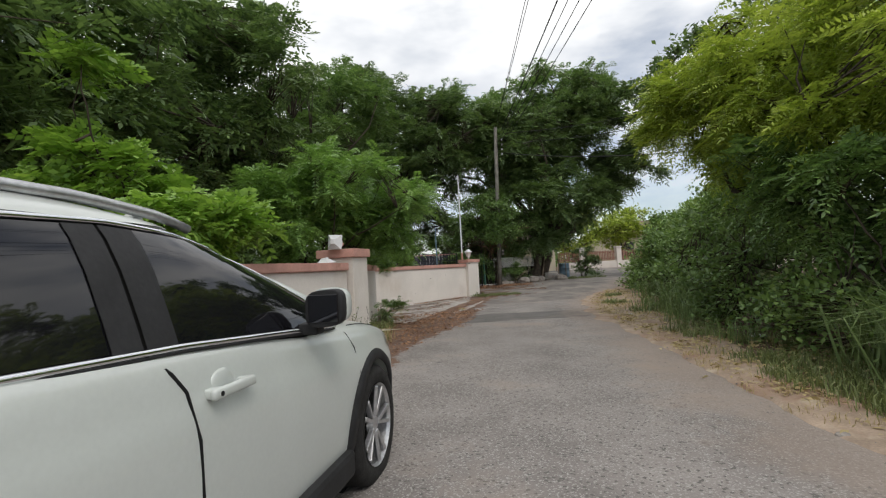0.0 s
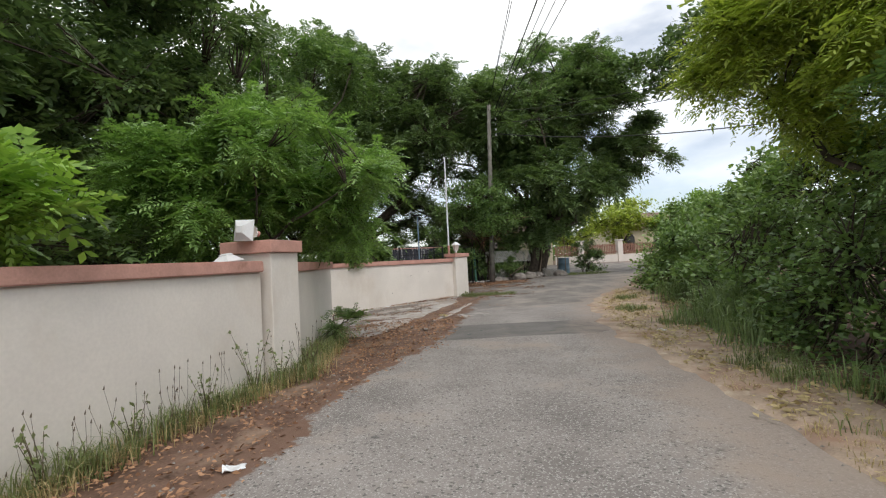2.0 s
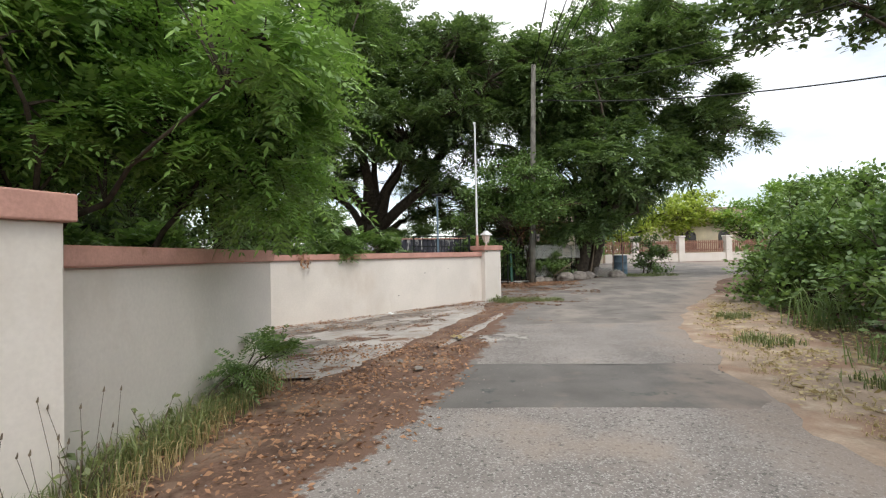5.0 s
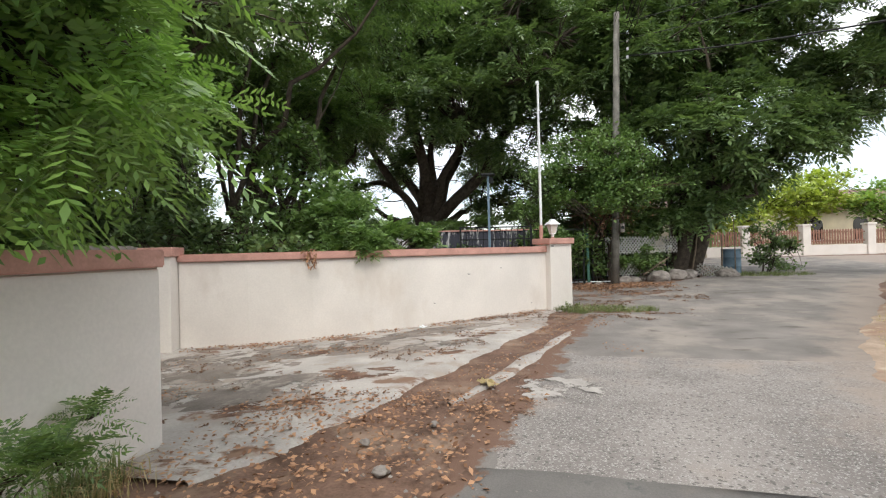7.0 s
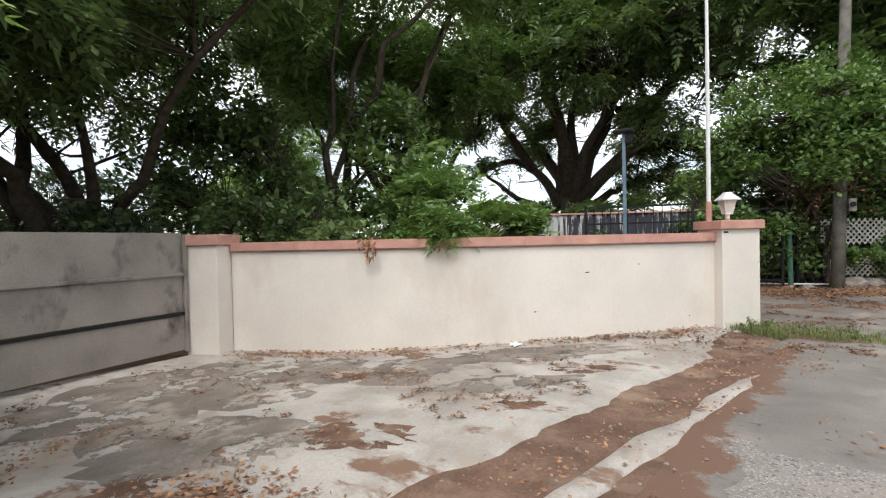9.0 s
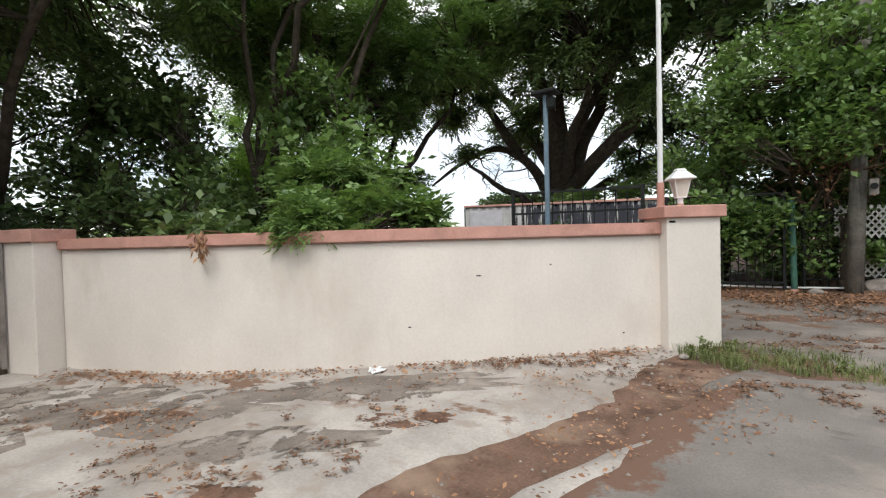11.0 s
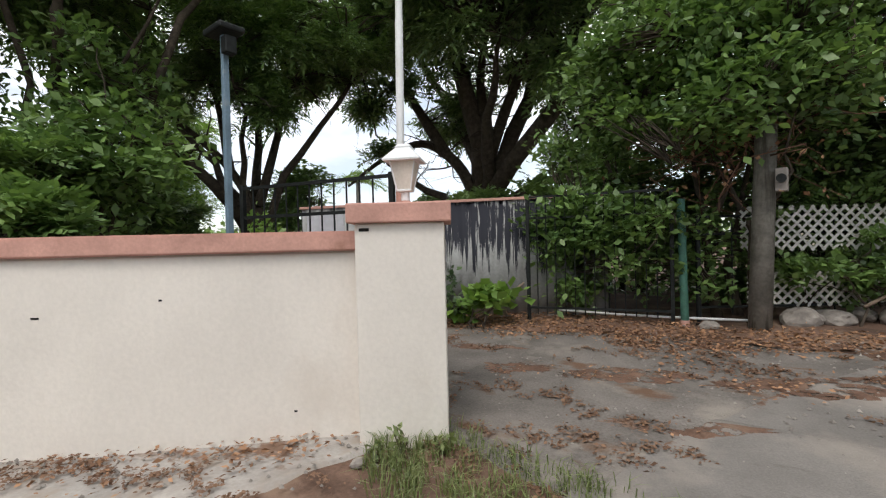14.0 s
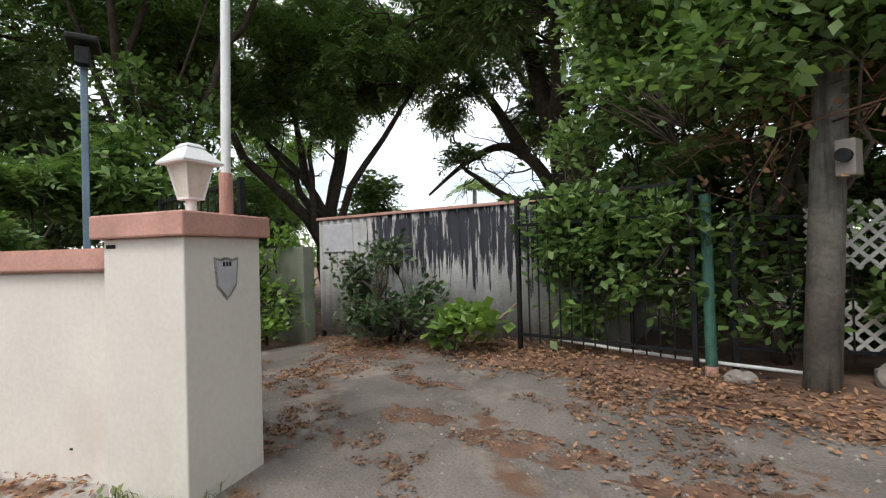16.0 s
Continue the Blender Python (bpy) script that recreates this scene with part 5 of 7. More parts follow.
def wheel(car, s, ya):
    hub = empty("wheel")
    hub.parent = car
    hub.location = (s * 0.79, ya, 0.345)
    # tyre by turning a profile
    prof = [(-0.10, 0.235), (-0.108, 0.28), (-0.10, 0.325), (-0.075, 0.343), (0.075, 0.343), (0.10, 0.325), (0.108, 0.28), (0.10, 0.235)]
    V, F, n = [], [], 48
    for k in range(n):
        a = 2 * math.pi * k / n
        for x, r in prof:
            V.append((x, r * math.cos(a), r * math.sin(a)))
    m = len(prof)
    for k in range(n):
        for i in range(m):
            F.append((k * m + i, k * m + (i + 1) % m, ((k + 1) % n) * m + (i + 1) % m, ((k + 1) % n) * m + i))
    mesh_ob("tyre", V, F, M_tyre, hub, "black worn tyre", smooth=True)
    bm = bmesh.new()
    for r0, r1, x0, x1 in ((0.236, 0.222, 0.104, 0.085), (0.222, 0.21, 0.085, -0.03)):
        vs = []
        for k in range(48):
            a = 2 * math.pi * k / 48
            vs.append([bm.verts.new((s * x, r * math.cos(a), r * math.sin(a))) for x, r in ((x0, r0), (x1, r1))])
        for k in range(48):
            b = vs[(k + 1) % 48]
            bm.faces.new((vs[k][0], vs[k][1], b[1], b[0]))
    for k in range(5):
        for d in (-0.17, 0.17):
            a = 2 * math.pi * k / 5 + d * 0.55
            a2 = 2 * math.pi * k / 5 + d * 1.3
            p = Vector((s * 0.075, 0.045 * math.cos(a), 0.045 * math.sin(a)))
            q = Vector((s * 0.09, 0.222 * math.cos(a2), 0.222 * math.sin(a2)))
            mm = Matrix.Translation((p + q) / 2) @ (q - p).to_track_quat("Z", "X").to_matrix().to_4x4()
            box(bm, (-0.012, -0.016, -(q - p).length / 2), (0.012, 0.016, (q - p).length / 2), mm, 0.005)
    cyl(bm, (s * 0.05, 0, 0), (s * 0.085, 0, 0), 0.06, 0.045, 20)
    part("rim", bm, M_rim, hub, "ten spoke alloy rim")
    bm = bmesh.new()
    cyl(bm, (s * -0.02, 0, 0), (s * 0.02, 0, 0), 0.205, n=32)
    part("brake", bm, M_gap, hub, "dark brake behind the spokes")
    bm = bmesh.new()
    cyl(bm, (-s * 0.25, 0, 0.0), (-s * 0.05, 0, 0.0), 0.38, n=32)
    part("wheel_well", bm, M_gap, hub, "dark wheel well")


build_car()


# ---- fixtures of the wall ----
M_iron = mat("black_iron", (0.018, 0.02, 0.02), 0.55, 0.4, var=0.3, scale=20, bump=0.2)
M_green = mat("green_painted_pipe", (0.05, 0.13, 0.1), 0.6, var=0.3, scale=8, bump=0.15)
M_grey = mat("grey_sheet_metal", (0.27, 0.24, 0.22), 0.6, 0.2, var=0.2, scale=1.6, bump=0.1)
M_grey = mix_in(M_grey, (0.1, 0.085, 0.075), 2.2, 0.56, 0.7, stretch=(1, 1, 0.6))
M_frost = mat("frosted_pane", (0.62, 0.58, 0.52), 0.35, var=0.12, scale=9, bump=0.05)
M_pole = mix_in(mat("weathered_pole", (0.185, 0.175, 0.155), 0.95, var=0.3, scale=5, bump=0.7, bscale=30), (0.07, 0.065, 0.055), 3.0, 0.52, 0.66, stretch=(4, 4, 0.25))


def drips(m, colour, x0, x1, z0, z1):
    """Runs of dark paint down a sheet: thick between x0 and x1, thinning out below."""
    n, l = m.node_tree.nodes, m.node_tree.links
    p = n["Principled BSDF"]
    old = p.inputs["Base Color"].links[0].from_socket
    tc = n.new("ShaderNodeTexCoord")
    mp = n.new("ShaderNodeMapping")
    mp.inputs["Scale"].default_value = (16, 0.0, 0.9)
    l.new(tc.outputs["Object"], mp.inputs[0])
    a = n.new("ShaderNodeTexNoise")
    a.inputs["Scale"].default_value, a.inputs["Detail"].default_value, a.inputs["Roughness"].default_value = 1.0, 9.0, 0.68
    l.new(mp.outputs[0], a.inputs["Vector"])
    xyz = n.new("ShaderNodeSeparateXYZ")
    l.new(tc.outputs["Object"], xyz.inputs[0])
    total = a.outputs[0]
    for axis, lo, hi, va, vb in ((0, x0 - 0.5, x0 + 0.3, -0.2, 0.06), (0, x1 - 0.2, x1 + 0.5, 0.0, -0.2), (2, z0 - 0.15, z0 + 0.5, -0.2, 0.03), (2, z1 - 0.05, z1 + 0.1, 0.0, -0.1)):
        r = n.new("ShaderNodeMapRange")
        r.inputs[1].default_value, r.inputs[2].default_value, r.inputs[3].default_value, r.inputs[4].default_value = lo, hi, va, vb
        l.new(xyz.outputs[axis], r.inputs[0])
        s_ = n.new("ShaderNodeMath")
        l.new(total, s_.inputs[0])
        l.new(r.outputs[0], s_.inputs[1])
        total = s_.outputs[0]
    r = n.new("ShaderNodeMapRange")
    r.inputs[1].default_value, r.inputs[2].default_value = 0.5, 0.53
    l.new(total, r.inputs[0])
    x = n.new("ShaderNodeMix")
    x.data_type = "RGBA"
    l.new(r.outputs[0], x.inputs[0])
    l.new(old, x.inputs[6])
    x.inputs[7].default_value = (*colour, 1)
    l.new(x.outputs[2], p.inputs["Base Color"])
    return m


M_shed = drips(mat("whitewashed_sheet", (0.33, 0.33, 0.325), 0.75, var=0.2, scale=2.2, bump=0.25, bscale=25), (0.02, 0.021, 0.03), 1.1, 4.2, 0.75, 1.7)
M_shed = mix_in(M_shed, (0.3, 0.17, 0.1), 1.2, 0.64, 0.74, stretch=(1, 1, 0.5))
M_rock = mix_in(mat("grey_rock", (0.24, 0.215, 0.195), 0.9, var=0.3, scale=6, bump=0.6, bscale=22), (0.4, 0.37, 0.33), 4, 0.55, 0.7)
M_drum = mix_in(mat("blue_grey_drum", (0.14, 0.21, 0.27), 0.55, var=0.2, scale=4, bump=0.1), (0.3, 0.32, 0.32), 3, 0.6, 0.72)
M_paper = mat("crumpled_paper", (0.72, 0.74, 0.76), 0.8, var=0.15, scale=20, bump=0.3)
M_plaque = mat("grey_plaque", (0.5, 0.49, 0.53), 0.4, var=0.1, scale=9, bump=0.1)
M_wood = mat("weathered_stick", (0.26, 0.2, 0.15), 0.9, var=0.3, scale=8, bump=0.4)
M_picket = mat("brown_red_picket", (0.28, 0.15, 0.11), 0.8, var=0.25, scale=6, bump=0.3)
M_cream = mat("cream_house_render", (0.66, 0.58, 0.44), 0.85, var=0.1, scale=1.5, bump=0.1)
M_roof = mat("brown_roof_sheet", (0.2, 0.13, 0.1), 0.7, var=0.2, scale=2, bump=0.2)
M_lattice = mat("weathered_white_plastic", (0.52, 0.51, 0.48), 0.6, var=0.2, scale=5, bump=0.1)
M_wire = mat("cable", (0.03, 0.03, 0.03), 0.7, var=0.1, bump=0.0)
M_garden = mat("grey_green_wall", (0.2, 0.22, 0.17), 0.9, var=0.25, scale=2, bump=0.2)


def lantern(name, m, label, tall=0.97):
    """A square tapered garden lantern: collar, four frosted panes in a white frame, and a hipped lid."""
    top = empty(name)
    top.matrix_world = m @ Matrix.Diagonal((0.84, 0.84, tall, 1))
    bm = bmesh.new()
    cyl(bm, (0, 0, 0), (0, 0, 0.03), 0.045, 0.04, 20)
    part("collar", bm, M_cope, top, "salmon painted collar")
    bm = bmesh.new()
    cyl(bm, (0, 0, 0.028), (0, 0, 0.085), 0.036, 0.036, 20)
    box(bm, (-0.062, -0.062, 0.083), (0.062, 0.062, 0.095), None, 0.003)
    part("neck", bm, M_white, top)

    def hips(levels):
        b = bmesh.new()
        rings = [[b.verts.new((sx * w, sy * w, z)) for sx, sy in ((-1, -1), (1, -1), (1, 1), (-1, 1))] for w, z in levels]
        for a, c in zip(rings, rings[1:]):
            for k in range(4):
                b.faces.new((a[k], a[(k + 1) % 4], c[(k + 1) % 4], c[k]))
        b.faces.new(rings[0][::-1])
        b.faces.new(rings[-1])
        return b

    part("pane_body", hips([(0.055, 0.096), (0.098, 0.262)]), M_frost, top, "frosted panes")
    for sx, sy in ((-1, -1), (1, -1), (1, 1), (-1, 1)):
        V, F = [], []
        tube(V, F, [(sx * 0.057, sy * 0.057, 0.094), (sx * 0.101, sy * 0.101, 0.265)], 0.007, 0.007, 6)
        mesh_ob("frame_bar", V, F, M_white, top)
    part("lid", hips([(0.148, 0.258), (0.15, 0.268), (0.062, 0.338), (0.064, 0.346), (0.045, 0.362)]), M_white, top, "white hipped lid")
    return tagged(top, label, "lantern")


lantern("lantern", pose(1.03, 19.33, 1.526, 0, 0, 30), "white square garden lantern with frosted panes on the pillar", 1.15)
lantern("lantern", pose(-1.78, 8.24, 1.737, 84, 3, -14), "broken white lantern lying on its side on the pillar cap")
lantern("lantern", pose(-1.95, 7.85, 1.15, 4, -6, -18), "white lantern lid showing just above the wall coping")


def flagpole():
    top = empty("flagpole", (0.78, 19.55, 1.45))
    bm = bmesh.new()
    cyl(bm, (0, 0, 0), (0, 0, 0.38), 0.042, n=16)
    part("socket", bm, M_cope, top, "salmon painted socket")
    for i, (z0, z1, r) in enumerate(((0.38, 1.5, 0.03), (1.5, 2.7, 0.027), (2.7, 3.58, 0.024))):
        bm = bmesh.new()
        cyl(bm, (0, 0.02 * i, z0), (0, 0.02 * (i + 1), z1), r, n=16)
        part("pole", bm, M_white, top)
    bm = bmesh.new()
    box(bm, (-0.05, 0.03, 3.56), (0.03, 0.10, 3.63), None, 0.015)
    part("pulley", bm, M_white, top)
    tagged(top, "thin white painted flagpole fixed behind the pillar", "flagpole")


flagpole()


def plaque():
    top = empty("shield_plaque")
    # on the pillar's inner face
    top.matrix_world = pose(1.03, 19.3, 0, 0, 0, 38.2) @ pose(0.2815, 0.0, 1.18, 90, 0, 90)
    for nm, s, d, material in (("rim", 1.0, 0.006, M_rim), ("field", 0.86, 0.010, M_plaque)):
        bm = bmesh.new()
        out = [(-0.085, 0.11), (-0.04, 0.098), (0.0, 0.11), (0.04, 0.098), (0.085, 0.11), (0.07, -0.05), (0.0, -0.125), (-0.07, -0.05)]
        f = bm.faces.new([bm.verts.new((x * s, y * s, 0)) for x, y in out])
        ex = bmesh.ops.extrude_face_region(bm, geom=[f])
        bmesh.ops.translate(bm, vec=(0, 0, d), verts=[v for v in ex["geom"] if isinstance(v, bmesh.types.BMVert)])
        part(nm, bm, material, top, "grey shield field" if nm == "field" else "silver rim")
    for i in range(3):
        bm = bmesh.new()
        box(bm, (-0.03 + i * 0.022, 0.06, 0.0102), (-0.018 + i * 0.022, 0.085, 0.013))
        part("numeral_bar", bm, M_iron, top)
    tagged(top, "small grey shield plaque with worn numerals on the pillar", "plaque")
    s = empty("wall_slot")
    s.matrix_world = pose(1.03, 19.3, 0, 0, 0, 38.2) @ pose(-0.22, -0.272, 1.36)
    bm = bmesh.new()
    box(bm, (-0.032, -0.004, -0.01), (0.032, 0.004, 0.01), None, 0.003)
    part("strip", bm, M_gap, s)
    tagged(s, "small dark vent strip below the pillar cap", "vent")


plaque()


def wall_mark(x, y, z, yaw, w, h, label):
    bm = bmesh.new()
    box(bm, (-w / 2, -0.003, -h / 2), (w / 2, 0.003, h / 2), None, 0.001)
    o = part("wall_mark", bm, M_gap)
    o.matrix_world = pose(x, y, z, 0, 0, yaw)
    tagged(o, label, "mark")


for f, z, w in ((0.62, 0.86, 0.05), (0.7, 0.95, 0.02), (0.5, 0.35, 0.03), (0.86, 0.2, 0.02)):
    i = int(f * (len(W2) - 1))
    g0, g1 = Vector(W2[i]), Vector(W2[i + 1])
    p = g0.lerp(g1, 0.5)
    wall_mark(p.x, p.y, z, math.degrees(math.atan2(g1.y - g0.y, g1.x - g0.x)), w, 0.012, "small dark scratch in the render")


def sheet_gate():
    """The closed metal gate: three ribbed sheets on a frame, with hinges on its pillar."""
    top = empty("sheet_gate", (-5.3, 14.8, 0))
    a, b = Vector((-5.3, 14.82, 0)), Vector((-4.95, 12.05, 0))
    d = (b - a)
    yaw = math.degrees(math.atan2(d.y, d.x))
    n = d.length
    top.matrix_world = pose(a.x, a.y, -0.15, 0, 0, yaw)
    for z0, z1, k in ((0.04, 0.52, 0.012), (0.57, 1.08, 0.0), (1.10, 1.66, -0.012)):
        bm = bmesh.new()
        box(bm, (0.03, -0.012 + k, z0), (n - 0.03, 0.012 + k, z1), None, 0.004)
        part("panel", bm, M_grey, top, "dull grey metal sheet")
    for z, material in ((0.545, M_iron), (1.09, M_grey)):
        bm = bmesh.new()
        box(bm, (0.0, 0.014, z - 0.02), (n, 0.05, z + 0.02), None, 0.004)
        part("rail", bm, material, top, "dull rail")
    for x in (0.0, n - 0.05):
        bm = bmesh.new()
        box(bm, (x, 0.014, 0.02), (x + 0.05, 0.06, 1.64), None, 0.004)
        part("stile", bm, M_grey, top)
    for z in (0.35, 1.2):
        bm = bmesh.new()
        box(bm, (-0.09, -0.03, z), (0.05, -0.016, z + 0.05), None, 0.003)
        cyl(bm, (-0.02, -0.03, z - 0.02), (-0.02, -0.03, z + 0.07), 0.012)
        part("hinge", bm, M_iron, top, "rusty hinge")
    tagged(top, "closed grey sheet metal gate with a rusted gap", "gate")


sheet_gate()


def iron_panel(name, p, q, z0, z1, step, label, category, knob=False):
    top = empty(name)
    p, q = Vector((*p, 0)), Vector((*q, 0))
    d = q - p
    top.matrix_world = pose(p.x, p.y, 0, 0, 0, math.degrees(math.atan2(d.y, d.x)))
    n = d.length
    for z in (z0 + 0.08, z0 + (z1 - z0) * 0.82, z1):
        bm = bmesh.new()
        box(bm, (0.02, -0.014, z - 0.014), (n - 0.02, 0.014, z + 0.014))
        part("rail", bm, M_iron, top)
    for x in (0, n):
        bm = bmesh.new()
        box(bm, (x - 0.022, -0.022, z0 - 0.25), (x + 0.022, 0.022, z1 + 0.03), None, 0.004)
        part("post", bm, M_iron, top)
    me = None
    for i in range(1, int(n / step)):
        if me is None:
            bm = bmesh.new()
            cyl(bm, (0, 0, z0), (0, 0, z1), 0.008, n=6)
            o = part("bar", bm, M_iron, top)
            me = o.data
        else:
            o = new("bar", me)
            o.parent = top
        o.location = (i * step, 0, 0)
    return tagged(top, label, category)


iron_panel("iron_gate", (-1.0, 19.25), (0.55, 19.68), 0.3, 1.82, 0.13, "black iron gate leaf swung open inside the entrance", "gate")
iron_panel("iron_fence", (0.2, 22.55), (1.85, 23.05), 0.3, 1.84, 0.12, "black iron fence overgrown with leaves", "fence")
iron_panel("iron_fence", (2.1, 23.2), (4.5, 25.1), 0.35, 1.5, 0.4, "sparse dark iron fence behind the utility pole", "fence")


def pipe_post():
    top = empty("pipe_post", (1.98, 23.05, gz(1.98, 23.05) - 0.05))
    bm = bmesh.new()
    cyl(bm, (0, 0, 0.1), (-0.03, 0.03, 1.55), 0.045, n=18)
    part("pipe", bm, M_green, top, "green painted pipe")
    bm = bmesh.new()
    cyl(bm, (0, 0, -0.05), (0, 0, 0.12), 0.055, 0.05, n=18)
    part("foot", bm, M_cope, top, "rusty foot")
    tagged(top, "green painted pipe post at the fence end", "post")
    V, F = [], []
    tube(V, F, [(0.5, 22.82, 0.33), (1.2, 22.95, 0.31), (1.9, 23.12, 0.30), (2.6, 23.3, 0.30)], 0.016, 0.016, 8)
    o = mesh_ob("white_pipe", V, F, M_white, smooth=True)
    tagged(o, "thin white plastic pipe lying along the fence foot", "pipe")


pipe_post()


def shed():
    """The whitewashed sheet wall with black drips, its cap rail and posts."""
    top = empty("sheet_shed")
    a, b = Vector((-3.35, 21.5, 0)), Vector((0.95, 23.42, 0))
    d = b - a
    n = d.length
    top.matrix_world = pose(a.x, a.y, 0.1, 0, 0, math.degrees(math.atan2(d.y, d.x)))
    V, F = [], []
    k = 200
    for i in range(k + 1):
        x = n * i / k
        y = 0.014 * math.sin(2 * math.pi * x / 0.16)
        V += [(x, y, 0), (x, y, 1.78), (x, y + 0.02, 1.78), (x, y + 0.02, 0)]
    for i in range(k):
        for j in range(4):
            F.append((i * 4 + j, i * 4 + (j + 1) % 4, i * 4 + 4 + (j + 1) % 4, i * 4 + 4 + j))
    mesh_ob("sheet_wall", V, F, M_shed, top, "whitewashed sheet with black paint drips", smooth=True)
    bm = bmesh.new()
    box(bm, (-0.03, -0.035, 1.76), (n + 0.03, 0.06, 1.80), None, 0.006)
    part("cap_rail", bm, M_cope, top, "rusty cap rail")
    for x in (0, n):
        bm = bmesh.new()
        box(bm, (x - 0.03, 0.022, -0.1), (x + 0.03, 0.08, 1.75), None, 0.005)
        part("post", bm, M_iron, top)
    bm = bmesh.new()
    box(bm, (0.1, -0.025, 1.25), (0.75, -0.016, 1.68), None, 0.003)
    part("patch_sheet", bm, M_plaque, top, "pale grey patch sheet")
    bm = bmesh.new()
    box(bm, (0, 0.08, -0.1), (n, 1.8, 1.7), None, 0.01)
    part("store", bm, M_grey, top, "closed grey body behind the sheet")
    tagged(top, "whitewashed sheet metal shed with black paint drips", "shed")
    for nm, p, q, h in (("wall_back", (-3.5, 21.45), (-14, 18.6), 1.45), ("wall_garden", (-14, 18.6), (-15, -8), 1.5)):
        p, q = Vector((*p, 0)), Vector((*q, 0))
        d = q - p
        bm = bmesh.new()
        box(bm, (0, 0, -0.3), (d.length, 0.2, h), pose(p.x, p.y, 0, 0, 0, math.degrees(math.atan2(d.y, d.x))), 0.01)
        tagged(part(nm, bm, M_garden), "low grey green garden wall", "wall", kind="structure")


shed()


def lattice(name, m, w, h, label, step=0.085, slat=0.03):
    """Crossed diagonal slats, each of its own, in two layers."""
    top = empty(name)
    top.matrix_world = m
    for layer, s in ((0, 1), (1, -1)):
        c = -h if s > 0 else 0
        while c < (w if s > 0 else w + h):
            # line x = c + s*z within the rectangle
            zs = sorted((max(0.0, min(h, (0 - c) * s)), max(0.0, min(h, (w - c) * s))))
            z0, z1 = zs
            if z1 - z0 > 0.03:
                p, q = Vector((c + s * z0, layer * 0.008, z0)), Vector((c + s * z1, layer * 0.008, z1))
                bm = bmesh.new()
                l = (q - p).length
                box(bm, (-0.003, -slat / 2, -l / 2), (0.003, slat / 2, l / 2))
                ang = 45 * s
                bmesh.ops.transform(bm, matrix=Matrix.Translation((p + q) / 2) @ pose(0, 0, 0, 0, ang, 0) @ pose(0, 0, 0, 0, 0, 90), verts=bm.verts)
                part("slat", bm, M_lattice, top)
            c += step * 1.414
    return tagged(top, label, "lattice")


lattice("lattice_panel", pose(2.5, 23.5, 1.08, 0, 0, 36), 2.9, 0.52, "white plastic lattice panel on the fence")
lattice("lattice_panel", pose(2.55, 23.57, 0.42, 0, 0, 36), 1.6, 0.4, "lower white plastic lattice panel half hidden by leaves")
lattice("lattice_panel", pose(5.45, 25.55, 0.34, 28, 8, -14), 0.95, 0.42, "loose white lattice piece leaning on the rubble")


def utility_pole(base, top_pt, r, label, rack=True):
    b = Vector((*base, gz(*base) - 0.2))
    t = Vector(top_pt)
    top = empty("utility_pole", b)
    V, F = [], []
    tube(V, F, [Vector((0, 0, 0)), (t - b) * 0.35, (t - b) * 0.7, t - b], r, r * 0.72, 14)
    mesh_ob("shaft", V, F, M_pole, top, "grey weathered wooden shaft", smooth=True)
    if rack:
        for i in range(4):
            c = (t - b) * (0.83 + 0.03 * i)
            bm = bmesh.new()
            cyl(bm, c, c + Vector((0.34, -0.05, 0.0)), 0.012, n=8)
            part("pin", bm, M_iron, top)
            bm = bmesh.new()
            cyl(bm, c + Vector((0.3, -0.05, -0.04)), c + Vector((0.3, -0.05, 0.05)), 0.04, 0.03, n=12)
            part("insulator", bm, M_plaque, top, "grey spool insulator")
        bm = bmesh.new()
        box(bm, (0.17, -0.14, 1.7), (0.28, 0.0, 1.94), None, 0.008)
        mb = part("meter_box", bm, M_grey, top, "grey meter box")
        bm = bmesh.new()
        cyl(bm, (0.225, -0.14, 1.83), (0.225, -0.19, 1.83), 0.045, n=20)
        part("meter", bm, M_iron, mb, "round glass meter")
    return tagged(top, label, "utility pole")


utility_pole((2.7, 23.1), (2.98, 23.5, 8.2), 0.115, "grey weathered utility pole standing by the fence")
utility_pole((11.2, 16.8), (11.25, 16.8, 7.4), 0.12, "thin utility pole rising out of the thicket", False)


def wire(p, q, sag, r=0.011, label="thin dark overhead power line"):
    p, q = Vector(p), Vector(q)
    V, F = [], []
    pts = []
    for i in range(25):
        f = i / 24
        c = p.lerp(q, f)
        c.z -= sag * 4 * f * (1 - f)
        pts.append(c)
    tube(V, F, pts, r, r, 5)
    tagged(mesh_ob("power_line", V, F, M_wire), label, "cable")


for i, (dx, dz) in enumerate(((0, 0), (0.12, -0.25), (0.25, -0.5), (0.0, -0.75))):
    wire((3.25, 23.5, 8.0 + dz), (3.2 + 0.55 * i, -16.0, 8.9 + dz * 0.3), 0.5, 0.012 if i else 0.02)
wire((2.95, 23.5, 8.15), (1.6, -16.0, 9.2), 0.5)
wire((2.95, 23.5, 8.1), (1.3, -16.0, 9.2), 0.5)
wire((3.25, 23.5, 7.4), (11.25, 16.8, 6.6), 0.3)
wire((3.25, 23.5, 7.9), (11.25, 16.8, 7.2), 0.3)
wire((3.25, 23.5, 6.9), (11.25, 16.8, 5.1), 0.3, 0.02)
wire((11.25, 16.8, 5.1), (24.0, 4.0, 6.4), 0.3, 0.02)


